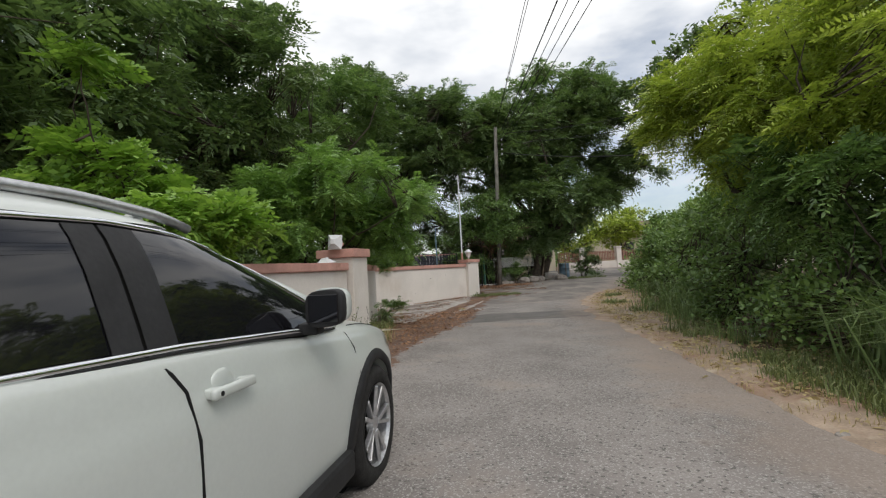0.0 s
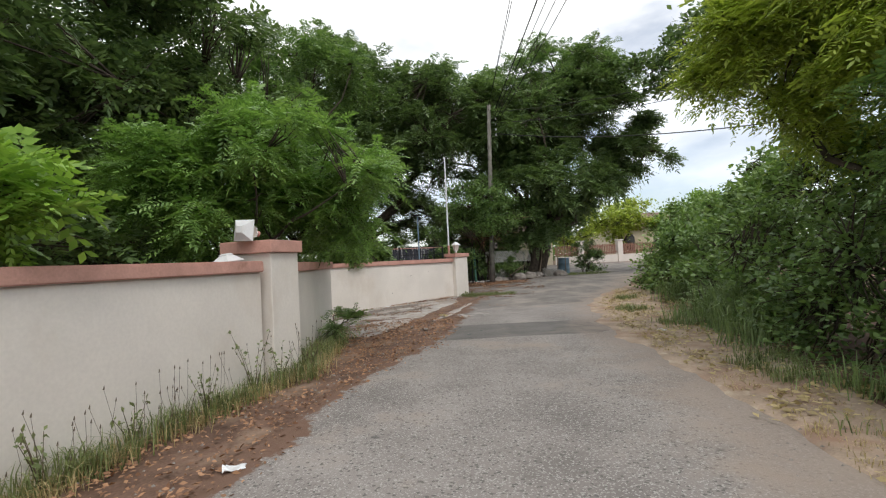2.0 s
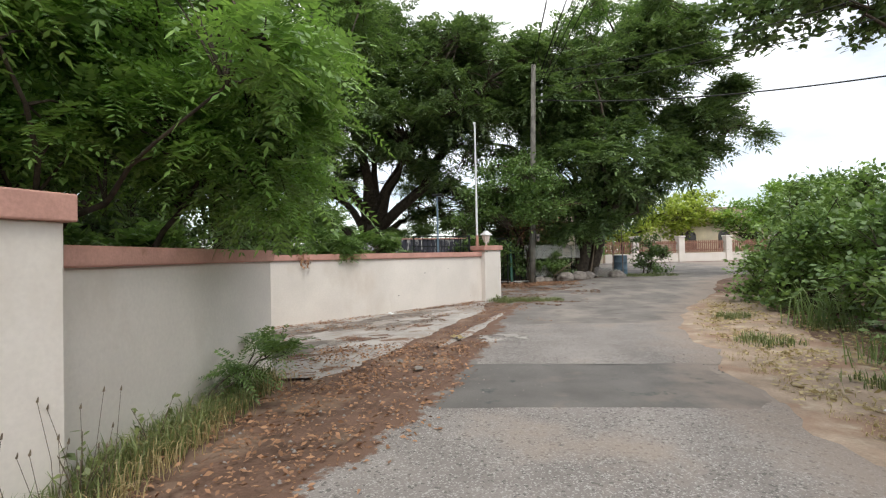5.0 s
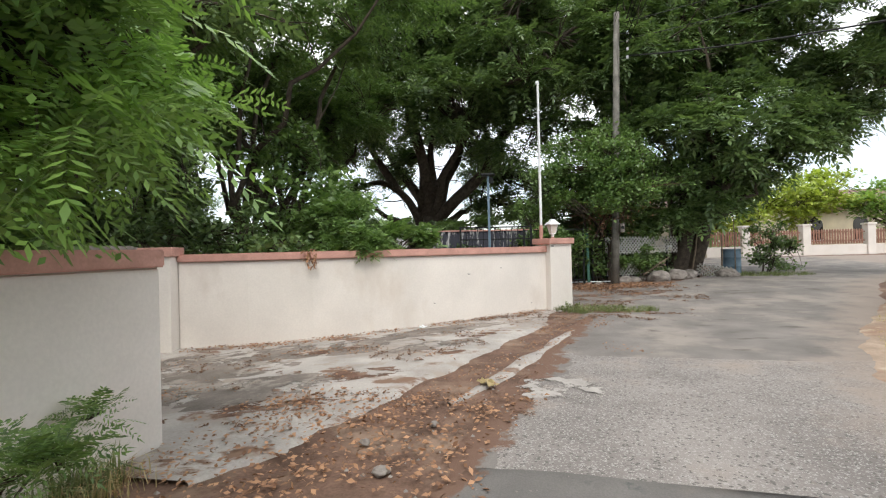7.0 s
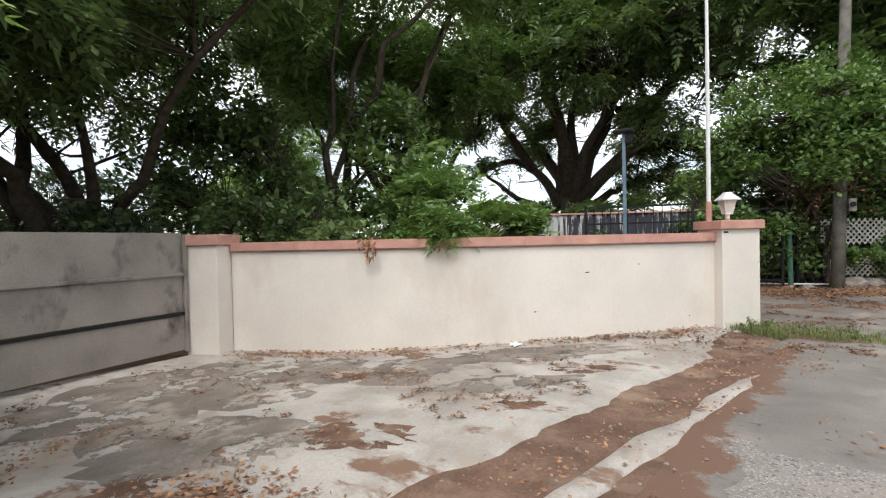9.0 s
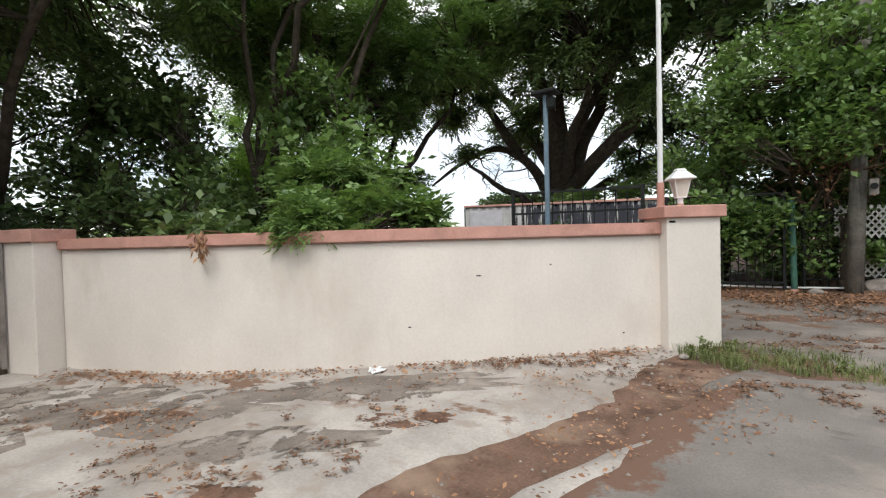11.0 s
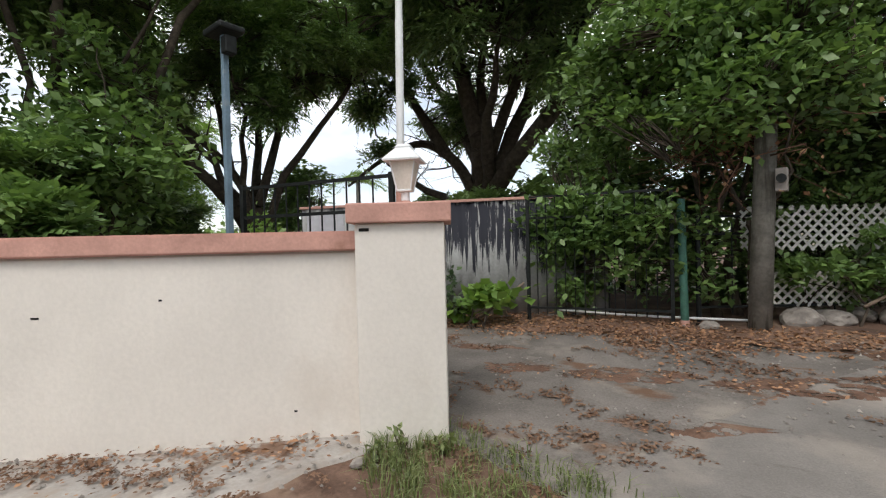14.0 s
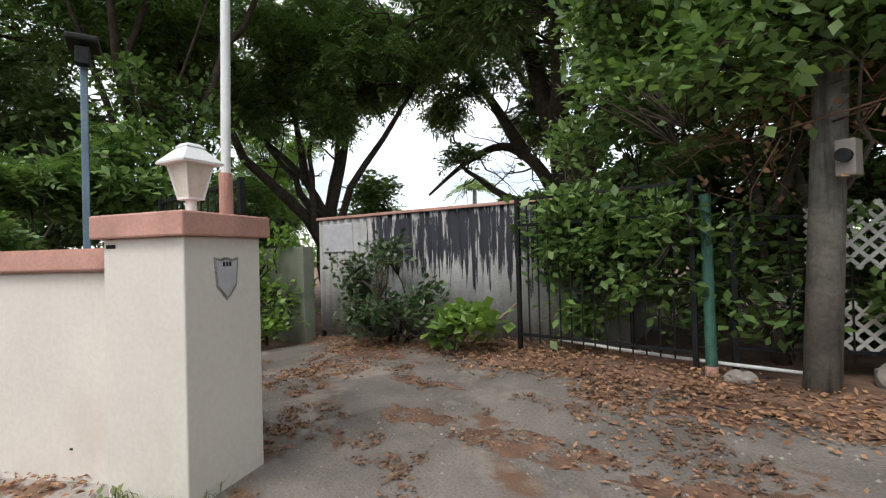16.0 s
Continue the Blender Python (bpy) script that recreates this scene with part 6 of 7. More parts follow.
def garden_light():
    top = empty("garden_light", (-0.27, 18.75, 0.0))
    bm = bmesh.new()
    box(bm, (-0.023, -0.023, -0.1), (0.023, 0.023, 2.88), None, 0.006)
    part("post", bm, M_drum, top, "grey square post")
    bm = bmesh.new()
    box(bm, (-0.14, -0.1, 2.88), (0.14, 0.1, 2.93), None, 0.015)
    part("head", bm, M_iron, top, "flat dark lamp head")
    bm = bmesh.new()
    box(bm, (0.028, -0.045, 2.72), (0.11, 0.045, 2.85), None, 0.01)
    part("control_box", bm, M_iron, top)
    tagged(top, "grey post with a flat dark lamp head behind the wall", "garden light")


garden_light()


def rock(at, r, seed, label="rough grey boulder at the roadside", squash=0.65):
    rng = random.Random(seed)
    bm = bmesh.new()
    bmesh.ops.create_icosphere(bm, subdivisions=3, radius=1.0)
    sx, sy = rng.uniform(0.8, 1.3), rng.uniform(0.7, 1.1)
    for v in bm.verts:
        k = 1 + 0.32 * noise.noise(v.co * 1.1 + Vector((seed * 3.1, 0, 0))) + 0.12 * noise.noise(v.co * 3.2 + Vector((0, seed, 0)))
        v.co = Vector((v.co.x * sx, v.co.y * sy, v.co.z * squash)) * k * r
    o = part("boulder", bm, M_rock, smooth=False)
    o.location = (at[0], at[1], gz(*at) + r * squash * 0.45)
    o.rotation_euler = (0, 0, rng.uniform(0, 6))
    tagged(o, label, "boulder", group="boulders at the bend")


for i, (x, y, r) in enumerate([(3.05, 23.7, 0.2), (3.35, 23.95, 0.16), (4.05, 24.2, 0.33), (4.65, 24.55, 0.34), (5.1, 25.1, 0.28), (6.3, 25.4, 0.3), (2.25, 22.95, 0.12), (3.6, 24.3, 0.14), (4.9, 24.9, 0.15)]):
    rock((x, y), r, i + 1)


def drum():
    top = empty("drum", (6.75, 26.4, gz(6.75, 26.4) - 0.02))
    V, F = [], []
    prof = [(0.0, 0.0), (0.29, 0.0), (0.3, 0.02), (0.29, 0.05), (0.29, 0.29), (0.305, 0.31), (0.29, 0.33), (0.29, 0.58), (0.305, 0.60), (0.29, 0.62), (0.29, 0.86), (0.305, 0.88), (0.28, 0.885), (0.27, 0.86), (0.0, 0.86)]
    n = 28
    for k in range(n):
        a = 2 * math.pi * k / n
        V += [(r * math.cos(a), r * math.sin(a), z) for r, z in prof]
    m = len(prof)
    for k in range(n):
        for i in range(m - 1):
            F.append((k * m + i, ((k + 1) % n) * m + i, ((k + 1) % n) * m + i + 1, k * m + i + 1))
    mesh_ob("shell", V, F, M_drum, top, smooth=True)
    bm = bmesh.new()
    cyl(bm, (0.1, 0.1, 0.86), (0.1, 0.1, 0.885), 0.04)
    part("bung", bm, M_iron, top)
    tagged(top, "faded blue grey drum under the big tree", "drum")


drum()


def stick(p, q, r, label="long weathered stick leaning against the tree"):
    V, F = [], []
    p, q = Vector(p), Vector(q)
    m = p.lerp(q, 0.5) + Vector((0.03, 0, 0.02))
    tube(V, F, [p, m, q], r, r * 0.7, 7)
    tagged(mesh_ob("stick", V, F, M_wood, smooth=True), label, "stick")


stick((5.2, 25.15, 0.25), (5.55, 25.55, 1.95), 0.03)
stick((6.3, 25.9, 0.3), (6.35, 26.0, 1.6), 0.03)
stick((6.75, 26.0, 0.3), (6.7, 26.05, 2.7), 0.02, "thin upright pole beside the drum")
stick((-0.55, 22.4, 0.16), (0.1, 22.6, 0.7), 0.02, "pale broken branch leaning at the shed foot")
stick((3.6, 23.9, 0.45), (4.4, 24.3, 0.95), 0.02, "bare branch among the fence growth")


def dry_vine():
    """Bare brown creeper stems round the pole under the leaves."""
    r = random.Random(8)
    V, F = [], []
    for i in range(70):
        a = Vector((2.5 + r.gauss(0, 0.35), 23.25 + r.gauss(0, 0.12), 2.5 + r.gauss(0, 0.3)))
        b = a + Vector((r.gauss(0, 0.5), r.gauss(0, 0.2), r.gauss(-0.15, 0.35)))
        m = a.lerp(b, 0.5) + Vector((r.gauss(0, 0.1), r.gauss(0, 0.08), r.gauss(0, 0.1)))
        tube(V, F, [a, a.lerp(m, 0.6), m, b], 0.008, 0.004, 4)
    top = empty("dry_vine", (2.5, 23.25, 0))
    o = mesh_ob("tangle", [v - Vector((2.5, 23.25, 0)) for v in V], F, M_vine, top, smooth=True)
    g = np.random.default_rng(8)
    n = 260
    P = np.stack([g.normal(0, 0.5, n), g.normal(0, 0.15, n), g.normal(2.35, 0.35, n)], axis=1)
    quads_ob("dead_leaves", leaf_quads(P, unit(g.normal(0, 1, (n, 3))), g.uniform(0.05, 0.1, n), 0.3, g), M_litter, top)
    tagged(top, "dead brown creeper tangled round the utility pole", "vine")
    top = empty("dry_vine", (-2.95, 16.0, 0))
    n = 60
    P = np.stack([g.normal(0, 0.07, n), g.normal(0.0, 0.03, n), g.uniform(1.1, 1.4, n)], axis=1)
    D = unit(g.normal(0, 0.4, (n, 3)) + np.array([0, 0, -1.0]))
    quads_ob("dead_leaves", leaf_quads(P, D, g.uniform(0.06, 0.12, n), 0.18, g), M_litter, top)
    V, F = [], []
    tube(V, F, [(0, 0.25, 1.38), (0, 0.05, 1.4), (0.02, -0.01, 1.25), (0.0, -0.02, 1.1)], 0.008, 0.004, 5)
    mesh_ob("stem", V, F, M_vine, top)
    tagged(top, "dry orange creeper hanging over the wall coping", "vine")


M_vine = mat("dry_vine_stem", (0.17, 0.09, 0.06), 0.9, var=0.3, scale=10, bump=0.3)
dry_vine()


# ---- the far end ----
def far_fence():
    a, b = Vector((9.4, 38.6, 0)), Vector((30.0, 43.0, 0))
    d = b - a
    yaw = math.degrees(math.atan2(d.y, d.x))
    m = pose(a.x, a.y, gz(14, 39) - 0.05, 0, 0, yaw)
    top = empty("far_fence")
    top.matrix_world = m
    bm = bmesh.new()
    box(bm, (0, 0, -0.5), (d.length, 0.2, 0.62), None, 0.01)
    part("base_wall", bm, M_wall, top, "low cream base wall")
    posts = [2.2, 5.6, 9.2, 12.8, 16.4, 20.0]
    for x in posts:
        bm = bmesh.new()
        box(bm, (x - 0.22, -0.1, -0.5), (x + 0.22, 0.3, 1.72), None, 0.02)
        box(bm, (x - 0.27, -0.15, 1.721), (x + 0.27, 0.35, 1.82), None, 0.02)
        part("post", bm, M_wall, top, "cream post")
    x, me = 0.1, None
    while x < d.length:
        if min(abs(x - p) for p in posts) > 0.25:
            if me is None:
                bm = bmesh.new()
                box(bm, (-0.045, 0.07, 0.66), (0.045, 0.1, 1.45))
                vs = [v for v in bm.verts if v.co.z > 1.4]
                ctr = bmesh.ops.subdivide_edges(bm, edges=[e for e in bm.edges if all(v.co.z > 1.4 for v in e.verts) and abs(e.verts[0].co.x - e.verts[1].co.x) > 0.05], cuts=1)
                for v in bm.verts:
                    if v.co.z > 1.4 and abs(v.co.x) < 0.01:
                        v.co.z += 0.06
                o = part("picket", bm, M_picket, top)
                me = o.data
            else:
                o = new("picket", me)
                o.parent = top
            o.location.x = x
        x += 0.15
    for z in (0.8, 1.3):
        bm = bmesh.new()
        box(bm, (0, 0.105, z), (d.length, 0.15, z + 0.07))
        part("rail", bm, M_picket, top)
    tagged(top, "cream wall with brown pickets between square posts", "fence")


far_fence()


def house(name, m, w, depth, h, n, material, label):
    top = empty(name)
    top.matrix_world = m
    bm = bmesh.new()
    box(bm, (0, 0, -0.5), (w, depth, h), None, 0.02)
    part("house_wall", bm, material, top)
    bm = bmesh.new()
    vs = [bm.verts.new(p) for p in ((-0.5, -0.6, h + 0.01), (w + 0.5, -0.6, h + 0.01), (w + 0.5, depth + 0.6, h + 0.01), (-0.5, depth + 0.6, h + 0.01), (w * 0.25, depth / 2, h + 1.5), (w * 0.75, depth / 2, h + 1.5))]
    for f in ((0, 1, 5, 4), (1, 2, 5), (2, 3, 4, 5), (3, 0, 4), (3, 2, 1, 0)):
        bm.faces.new([vs[i] for i in f])
    part("roof", bm, M_roof, top, "brown hipped roof")
    for i in range(n):
        x = w * (i + 0.5) / n
        bm = bmesh.new()
        out = [(x - 0.5, 0.9), (x + 0.5, 0.9), (x + 0.5, 2.0)] + [(x + 0.5 * math.cos(a), 2.0 + 0.5 * math.sin(a)) for a in np.linspace(0.3, 2.84, 8)] + [(x - 0.5, 2.0)]
        f = bm.faces.new([bm.verts.new((px, -0.03, pz)) for px, pz in out])
        ex = bmesh.ops.extrude_face_region(bm, geom=[f])
        bmesh.ops.translate(bm, vec=(0, 0.06, 0), verts=[v for v in ex["geom"] if isinstance(v, bmesh.types.BMVert)])
        win = part("window", bm, M_tint, top, "dark arched window")
        bm = bmesh.new()
        box(bm, (x - 0.62, -0.09, 0.8), (x + 0.62, -0.031, 0.9), None, 0.01)
        part("sill", bm, M_white, win)
    return tagged(top, label, "house")


house("house", pose(17.5, 47.5, 0.5, 0, 0, 8), 12.0, 7.0, 3.3, 4, M_cream, "cream house with arched windows behind the far fence")
house("house", pose(3.6, 36.5, 0.4, 0, 0, 12), 5.5, 5.0, 2.6, 2, M_cream, "pale yellow house half hidden behind the trees")


def palm():
    bx, by = -20.0, 37.0
    top = empty("palm", (bx, by, 0.2))
    V, F = [], []
    tube(V, F, [(0, 0, 0), (0.1, 0, 2.5), (0.05, 0.1, 5.2)], 0.2, 0.13, 8)
    mesh_ob("trunk", V, F, M_pole, top, smooth=True)
    rng = np.random.default_rng(5)
    n = 13
    a = np.arange(n) * 2.4
    D = unit(np.stack([np.cos(a), np.sin(a), rng.uniform(0.15, 0.8, n)], axis=1))
    P = np.repeat(np.array([[0.05, 0.1, 5.2]]), n, axis=0)
    quads_ob("crown", frond_quads(P, D, np.full(n, 2.0), 26, 0.3, 0.02, 0.55, rng), M_lf_mid, top)
    tagged(top, "distant palm tree above the shed", "palm")


palm()


def far_woods():
    """A ring of distant foliage that closes the view between the trunks."""
    rng = np.random.default_rng(77)
    C = []
    for i in range(170):
        f = i / 169
        ang = math.radians(-75 + 300 * f)
        r = rng.uniform(44, 60)
        C.append((2 + r * math.sin(ang) * -1, 12 + r * math.cos(ang), rng.uniform(0.5, 1.6)))
    C = np.array(C)
    n = 34000
    w = rng.integers(0, len(C), n)
    u = unit(rng.normal(0, 1, (n, 3)))
    P = C[w] + u * rng.uniform(0.5, 1.0, n)[:, None] * np.array([2.6, 2.6, 1.9])
    D = unit(rng.normal(0, 1, (n, 3)) + np.array([0, 0, 0.2]))
    o = quads_ob("far_woods", leaf_quads(P, D, rng.uniform(0.45, 0.8, n), 0.35, rng), M_lf_mid)
    tagged(o, "distant belt of green trees and bushes", "woods", kind="stuff")


far_woods()


# ---- grass, weeds, litter ----
def blades(P, L, wide, lean, rng):
    """Bent grass blades of two quads each."""
    n = len(P)
    a = rng.uniform(0, 6.283, n)
    H = np.stack([np.cos(a), np.sin(a), np.zeros(n)], axis=1)
    S = np.stack([-np.sin(a), np.cos(a), np.zeros(n)], axis=1) * (wide * L)[:, None]
    k = lean * rng.uniform(0.3, 1.3, n)
    up = np.array([0, 0, 1.0])
    m = P + up * (0.6 * L)[:, None] + H * (0.22 * k * L)[:, None]
    t = P + up * (L * (1.0 - 0.35 * k))[:, None] + H * (0.8 * k * L)[:, None]
    q1 = np.stack([P - S, P + S, m + S * 0.8, m - S * 0.8], axis=1)
    q2 = np.stack([m - S * 0.8, m + S * 0.8, t + S * 0.08, t - S * 0.08], axis=1)
    return np.concatenate([q1, q2])


def on_ground(X, Y, lift=0.0):
    return np.stack([X, Y, ground_z(X, Y) + lift], axis=1)


def scatter(n, inside, box4, rng, clump=0.0):
    """Random places inside a region, drawn together in tufts where clump is set."""
    out = []
    while len(out) < n:
        x, y = rng.uniform(box4[0], box4[1]), rng.uniform(box4[2], box4[3])
        if inside(x, y):
            k = 1 if not clump else int(rng.integers(6, 22))
            for _ in range(k):
                out.append((x + rng.normal(0, clump), y + rng.normal(0, clump)))
    return np.array(out[:n])


rng = np.random.default_rng(9)


def hedge_x(y):
    return float(np.interp(y, [0, 3, 7, 9, 11, 14, 17, 21], [3.9, 4.0, 4.2, 4.5, 5.2, 6.1, 6.7, 10.0]))


def wall_x(y):
    return -1.6 - 0.326 * (7.95 - y) if y < 8.0 else (-1.45 if y < 8.6 else -1.52 - 0.065 * (y - 8.6))


def grass_patch(name, n, inside, box4, L, wide, lean, material, label, clump=0.05):
    xy = scatter(n, inside, box4, rng, clump)
    ll = L * rng.uniform(0.45, 1.3, n)
    o = quads_ob(name, blades(on_ground(xy[:, 0], xy[:, 1], -0.01), ll, wide, lean, rng), material)
    return tagged(o, label, "grass", kind="stuff")


grass_patch("verge_grass", 13500, lambda x, y: road_right(y) + 0.25 + 0.3 * (wob(x, y, 0.8) + 0.2) < x < hedge_x(y) + 0.4 and wob(x, y, 0.9, 5) > -0.08 + 0.035 * (y - 4), (2.4, 9, -2, 17), 0.16, 0.03, 0.7, M_grass, "short green grass along the verge")
grass_patch("dry_verge_grass", 6000, lambda x, y: road_right(y) - 0.05 < x < road_right(y) + 0.5 + 0.25 * wob(x, y, 0.9), (2.2, 9, -2, 18), 0.09, 0.03, 1.1, M_dry, "dry straw coloured grass at the asphalt edge", 0.04)
grass_patch("wall_weeds", 5000, lambda x, y: wall_x(y) + 0.02 < x < wall_x(y) + 0.32 + 0.12 * wob(x, y, 1.2), (-4.5, -1.0, 2.0, 11.2), 0.24, 0.018, 0.85, M_grass, "low green weeds along the wall foot", 0.06)
grass_patch("dry_wall_weeds", 4200, lambda x, y: wall_x(y) + 0.05 < x < wall_x(y) + 0.4, (-4.5, -1.0, 2.0, 11.2), 0.17, 0.018, 1.0, M_dry, "dry straw weeds along the wall foot", 0.06)
grass_patch("pillar_grass", 3200, lambda x, y: ((x - 2.1) / 0.95) ** 2 + ((y - 18.9) / 0.42) ** 2 < 1 or ((x - 1.35) / 0.35) ** 2 + ((y - 19.1) / 0.3) ** 2 < 1, (0.9, 3.2, 18.3, 19.6), 0.13, 0.025, 0.8, M_grass, "short grass round the entrance pillar", 0.04)
grass_patch("bend_grass", 2500, lambda x, y: ((x - 7.4) / 1.6) ** 2 + ((y - 26.0) / 0.7) ** 2 < 1, (5, 10, 24, 28), 0.14, 0.03, 0.7, M_grass, "grass patch by the drum", 0.06)


def cane_clump(at, n, L, seed):
    r = np.random.default_rng(seed)
    P = on_ground(at[0] + r.normal(0, 0.2, n), at[1] + r.normal(0, 0.2, n), -0.02)
    ll = L * r.uniform(0.6, 1.2, n)
    o = quads_ob("cane_grass", blades(P, ll, 0.014, 1.15, r), M_cane)
    tagged(o, "tall arching clump of cane grass", "grass", group="cane grass clumps")


for i, (x, y, n, L) in enumerate([(4.1, 3.6, 240, 1.1), (4.3, 4.4, 200, 1.0), (4.0, 2.6, 200, 1.1), (4.4, 8.6, 120, 0.55), (4.85, 9.8, 150, 0.7), (4.55, 10.4, 90, 0.5), (3.95, 6.6, 110, 0.4), (5.1, 11.4, 90, 0.5), (5.2, 10.2, 200, 0.95), (5.55, 10.9, 170, 0.9), (4.95, 9.2, 130, 0.8), (6.2, 14.0, 120, 0.7)]):
    cane_clump((x, y), n, L, 200 + i)


def weed(at, h, seed, label="thin dry weed stalk by the wall"):
    r = np.random.default_rng(seed)
    top = empty("weed", (at[0], at[1], gz(*at) - 0.02))
    V, F = [], []
    n = 5
    LP, LD = [], []
    for k in range(n):
        a = r.uniform(0, 6.28)
        e = Vector((math.cos(a) * 0.3 * h, math.sin(a) * 0.3 * h, h * r.uniform(0.6, 1.0)))
        tube(V, F, [(0, 0, 0), e * 0.5 + Vector((0, 0, 0.08 * h)), e], 0.005, 0.002, 4)
        for q in np.linspace(0.3, 1, 9):
            LP.append(e * q + Vector((0, 0, 0.1 * h * math.sin(3.1 * q))))
            LD.append(r.normal(0, 1, 3))
    mesh_ob("stalk", V, F, M_twig, top)
    LP, LD = np.array([tuple(p) for p in LP]), unit(np.array(LD))
    quads_ob("leaves", leaf_quads(LP, LD, r.uniform(0.03, 0.07, len(LP)), 0.25, r), M_grass, top)
    tagged(top, label, "weed", group="weeds along the wall")


for i, (y, h) in enumerate([(5.0, 0.4), (5.6, 0.5), (6.2, 0.45), (6.9, 0.5), (7.5, 0.75), (7.9, 0.5), (8.5, 0.4), (9.2, 0.4)]):
    weed((wall_x(y) + 0.16, y), h, 300 + i)
def seed_stalks():
    """Thin bent stalks with small dark heads that stand up from the weeds along the wall."""
    r = random.Random(71)
    V, F = [], []
    for _ in range(95):
        y = r.uniform(4.2, 8.6)
        x = wall_x(y) + r.uniform(0.06, 0.3)
        h, z = r.uniform(0.22, 0.62), gz(x, y) - 0.02
        dx, dy = r.gauss(0, 0.07), r.gauss(0, 0.1)
        p, q = Vector((x, y, z)), Vector((max(wall_x(y) + 0.03, x + dx), y + dy, z + h))
        tube(V, F, [p, p.lerp(q, 0.5) + Vector((0.01, 0.015, 0.0)), q], 0.0025, 0.0015, 3)
        tube(V, F, [q, q + Vector((0.0, 0.004, 0.014)), q + Vector((0.0, 0.006, 0.026))], 0.006, 0.002, 5)
    tagged(mesh_ob("seed_stalks", V, F, M_twig), "thin dry stalks with dark seed heads along the wall", "weed", kind="stuff")


seed_stalks()
for i, (x, y, h) in enumerate([(1.32, 18.95, 0.2), (1.5, 19.1, 0.17), (1.2, 18.85, 0.15), (2.35, 18.75, 0.14)]):
    weed((x, y), h, 320 + i, "small dry weed at the pillar foot")
tree("bush", (-1.28, 10.0), [(-1.2, 10.0, 0.45, 0.3, 0.4, 0.25), (-1.05, 10.5, 0.3, 0.35, 0.35, 0.2), (-1.25, 10.9, 0.35, 0.25, 0.3, 0.2)], 30, 8, M_lf_mid,
     "low feathery wild plant at the wall corner", trunk=0.012, limbs=6, size=0.24, seed=61, pairs=9, ll=0.22, lw=0.028, droop=0.3, spread=0.08, category="bush", stems=3)


def litter(name, n, inside, box4, size, label, material=M_litter, clump=0.12, lift=0.03):
    xy = scatter(n, inside, box4, rng, clump)
    P = on_ground(xy[:, 0], xy[:, 1], lift) + np.stack([np.zeros(n), np.zeros(n), rng.uniform(0, 0.02, n)], axis=1)
    D = unit(np.stack([rng.normal(0, 1, n), rng.normal(0, 1, n), rng.normal(0, 0.14, n)], axis=1))
    o = quads_ob(name, leaf_quads(P, D, size * rng.uniform(0.5, 1.5, n), 0.24, rng), material)
    tagged(o, label, "leaf litter", kind="stuff")


litter("lane_litter", 6500, lambda x, y: wall_x(y) + 0.2 < x < road_left(y) + 0.25 + 0.25 * wob(x, y, 1.1, 3), (-4, 1.2, 2.5, 13), 0.042, "brown fallen leaves between wall and lane", lift=0.016)
litter("apron_litter", 1700, lambda x, y: (0.0 < x - float(np.interp(y, [11.2, 12.4, 13.8, 15.2, 17.1], [-0.9, -0.42, 0.1, 0.52, 0.95])) < 0.5 and y < 17.6) or wob(x, y, 0.9, 8) > 0.42, (-4.5, 2.0, 12.0, 18.6), 0.032, "brown fallen leaves washed over the apron")
litter("wall_litter", 1500, lambda x, y: 0 < (y - float(np.interp(x, [p[0] for p in W2], [p[1] for p in W2]))) + 0.35 < 0.3, (-4.6, 0.95, 14.5, 19), 0.042, "orange leaves gathered at the wall foot")
litter("drive_litter", 8500, lambda x, y: y > 22.75 - 0.14 * (3.0 - x) - 0.6 + 0.5 * wob(x, y, 0.8, 2) or wob(x, y, 0.7, 15) > 0.42, (-3.4, 4.2, 19.6, 23.2), 0.046, "orange brown leaves drifted along the fence foot")
litter("drive_silt", 16000, lambda x, y: noise.noise((x * 0.8, y * 2.0, 21.0)) + 0.5 * noise.noise((x * 2.6, y * 5.0, 22.0)) > 0.2 and x < road_left(y) + 2.0, (-3.2, 5.0, 17.2, 22.9), 0.03, "brown silt and leaf crumbs in drifts on the drive", M_silt, 0.025, 0.027)
litter("apron_silt", 3500, lambda x, y: noise.noise((x * 0.8, y * 1.6, 31.0)) + 0.5 * noise.noise((x * 2.6, y * 4.0, 32.0)) > 0.25, (-4.8, 1.4, 12.0, 18.4), 0.028, "brown silt and leaf crumbs in drifts on the apron", M_silt, 0.025, 0.02)
litter("drift_litter", 1500, lambda x, y: in_drift(x, y, SILT) or in_drift(x, y, DRIVE_SILT), (-2.8, 4.2, 12.0, 23.0), 0.036, "brown leaves caught in the silt drifts", lift=0.034)
litter("verge_litter", 5000, lambda x, y: road_right(y) + 0.1 < x < hedge_x(y) + 0.3, (2.4, 9, 2, 17), 0.06, "pale dry leaves and straw on the verge", M_dry, lift=0.035)


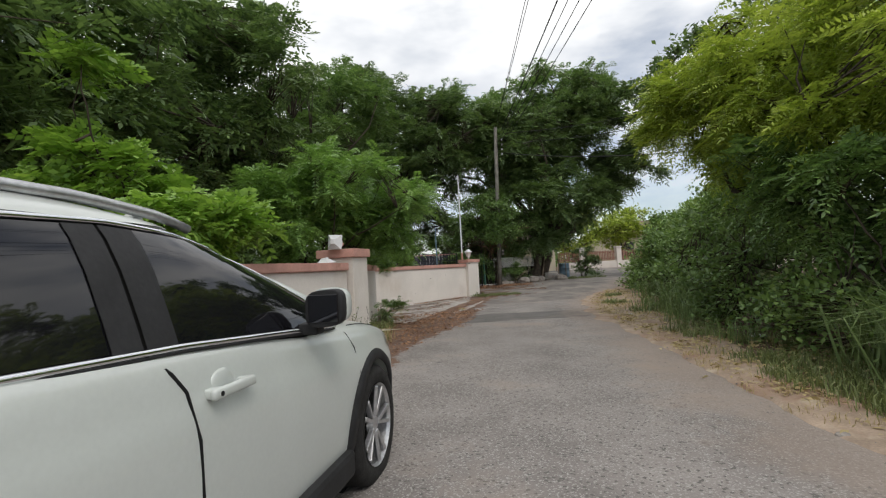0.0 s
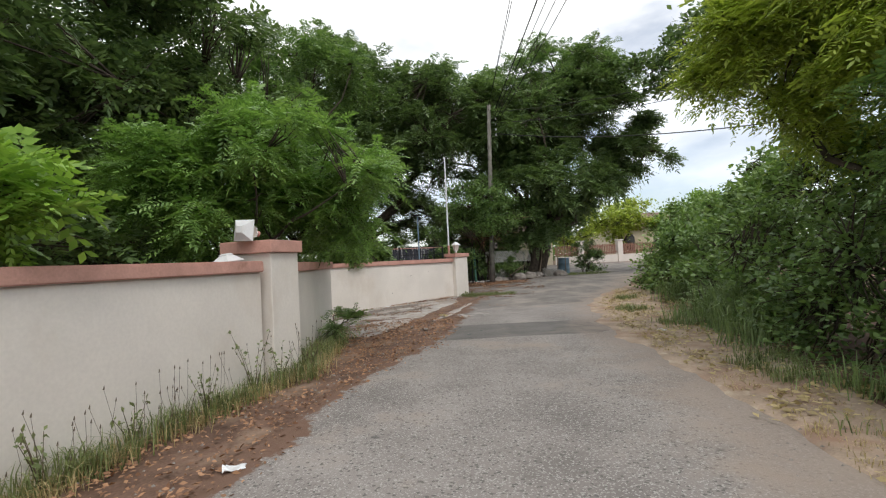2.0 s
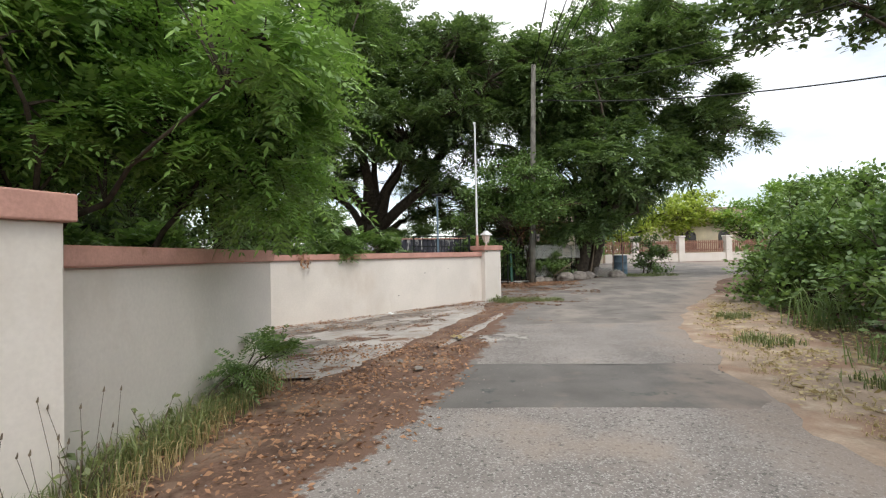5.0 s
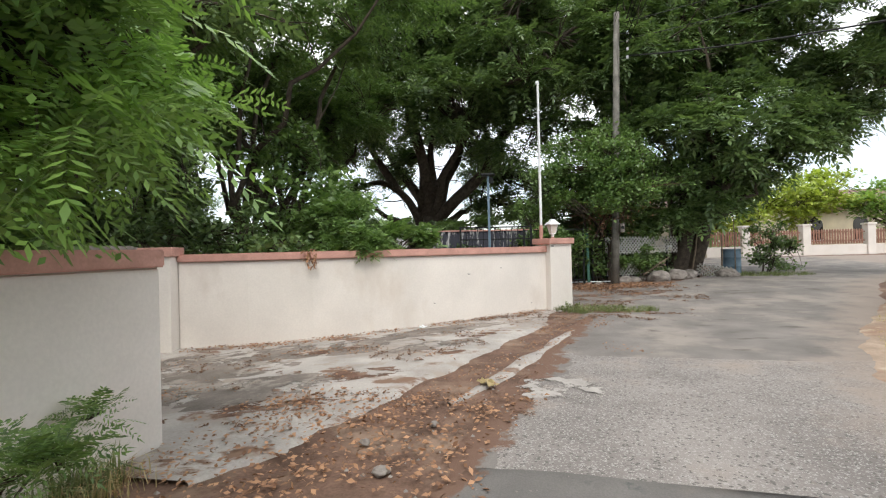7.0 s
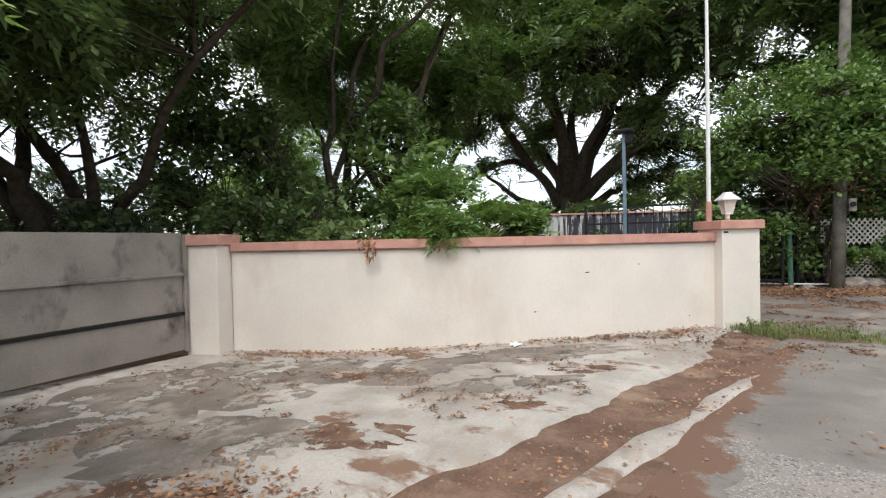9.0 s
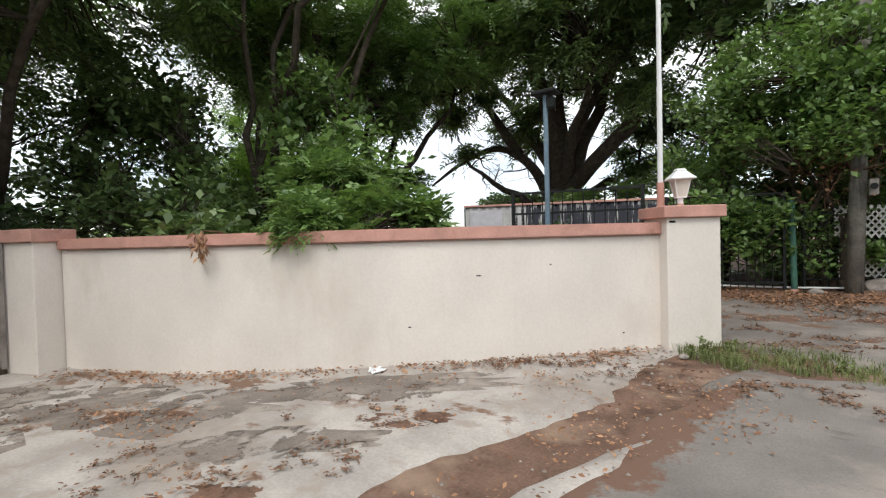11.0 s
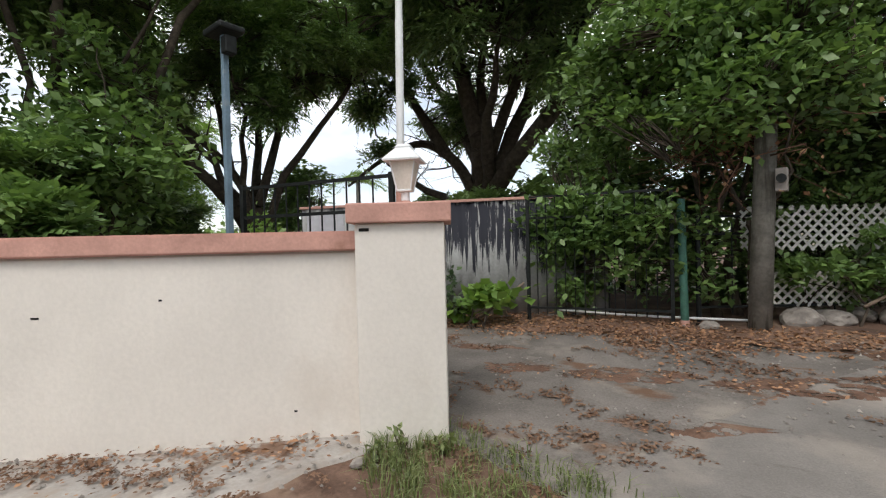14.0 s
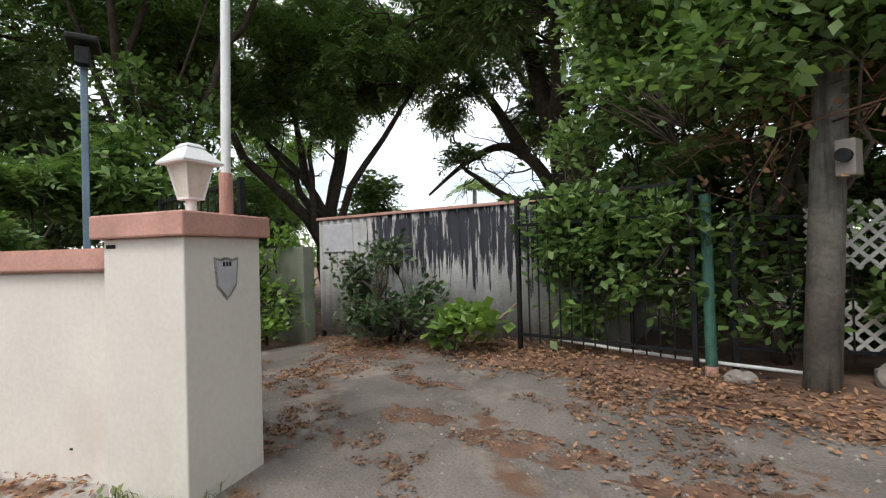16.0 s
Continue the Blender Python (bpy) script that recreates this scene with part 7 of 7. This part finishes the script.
def pebbles(name, n, inside, box4, r, label):
    xy = scatter(n, inside, box4, rng)
    t = np.array([[1, 0, 0], [0, 1, 0], [-1, 0, 0], [0, -1, 0], [0, 0, 0.8]])
    V, F = [], []
    for i, (x, y) in enumerate(xy):
        s = r * rng.uniform(0.4, 1.5)
        a = rng.uniform(0, 6.28)
        z = gz(x, y) + 0.018
        for p in t:
            V.append((x + s * (p[0] * math.cos(a) - p[1] * math.sin(a)), y + s * 0.8 * (p[0] * math.sin(a) + p[1] * math.cos(a)), z + s * p[2]))
        k = i * 5
        F += [(k, k + 1, k + 4), (k + 1, k + 2, k + 4), (k + 2, k + 3, k + 4), (k + 3, k, k + 4)]
    tagged(mesh_ob(name, V, F, M_rock), label, "gravel", kind="stuff")


pebbles("gravel", 2600, lambda x, y: road_left(y) - 0.4 < x < road_right(y) + 0.3, (-3, 6, 0, 18), 0.012, "loose small stones on the lane")
pebbles("strip_gravel", 260, lambda x, y: wall_x(y) + 0.3 < x < road_left(y) + 0.4, (-4, 1.5, 3, 13), 0.014, "pale chips among the fallen leaves")
pebbles("drive_gravel", 1800, lambda x, y: True, (-1, 4.5, 17.5, 23), 0.016, "loose small stones on the drive")


def scrap(name, at, size, material, label, category, seed):
    """A crumpled flat piece."""
    r = np.random.default_rng(seed)
    V, F, n = [], [], 5
    for j in range(n + 1):
        for i in range(n + 1):
            V.append(((i / n - 0.5) * size + r.normal(0, size * 0.03), (j / n - 0.5) * size * 0.6 + r.normal(0, size * 0.03), abs(r.normal(0, size * 0.13))))
    for j in range(n):
        for i in range(n):
            k = j * (n + 1) + i
            F.append((k, k + 1, k + n + 2, k + n + 1))
    o = mesh_ob(name, V, F, material)
    o.location = (at[0], at[1], gz(*at) + 0.025)
    o.rotation_euler = (0, 0, r.uniform(0, 6))
    sol = o.modifiers.new("thick", "SOLIDIFY")
    sol.thickness = 0.004
    tagged(o, label, category)


scrap("paper_scrap", (-1.22, 16.85), 0.16, M_paper, "crumpled pale paper at the wall foot", "litter", 1)
scrap("paper_scrap", (-1.0, 5.65), 0.14, M_paper, "crumpled white paper at the lane edge", "litter", 2)
scrap("cardboard_scrap", (0.45, 13.35), 0.2, M_dry, "torn brown cardboard piece on the soil", "litter", 3)
scrap("paper_scrap", (4.35, 6.6), 0.18, M_paper, "white scrap on the verge", "litter", 4)
scrap("paper_scrap", (3.9, 10.0), 0.12, M_paper, "small white scrap at the lane edge", "litter", 5)
for i, (x, y, r) in enumerate([(0.08, 11.5, 0.055), (2.5, 3.05, 0.05), (0.2, 12.3, 0.04), (-0.2, 11.9, 0.045), (1.15, 18.75, 0.05), (-2.4, 16.2, 0.06)]):
    rock((x, y), r, 40 + i, "small pale stone lying on the ground", 0.5)
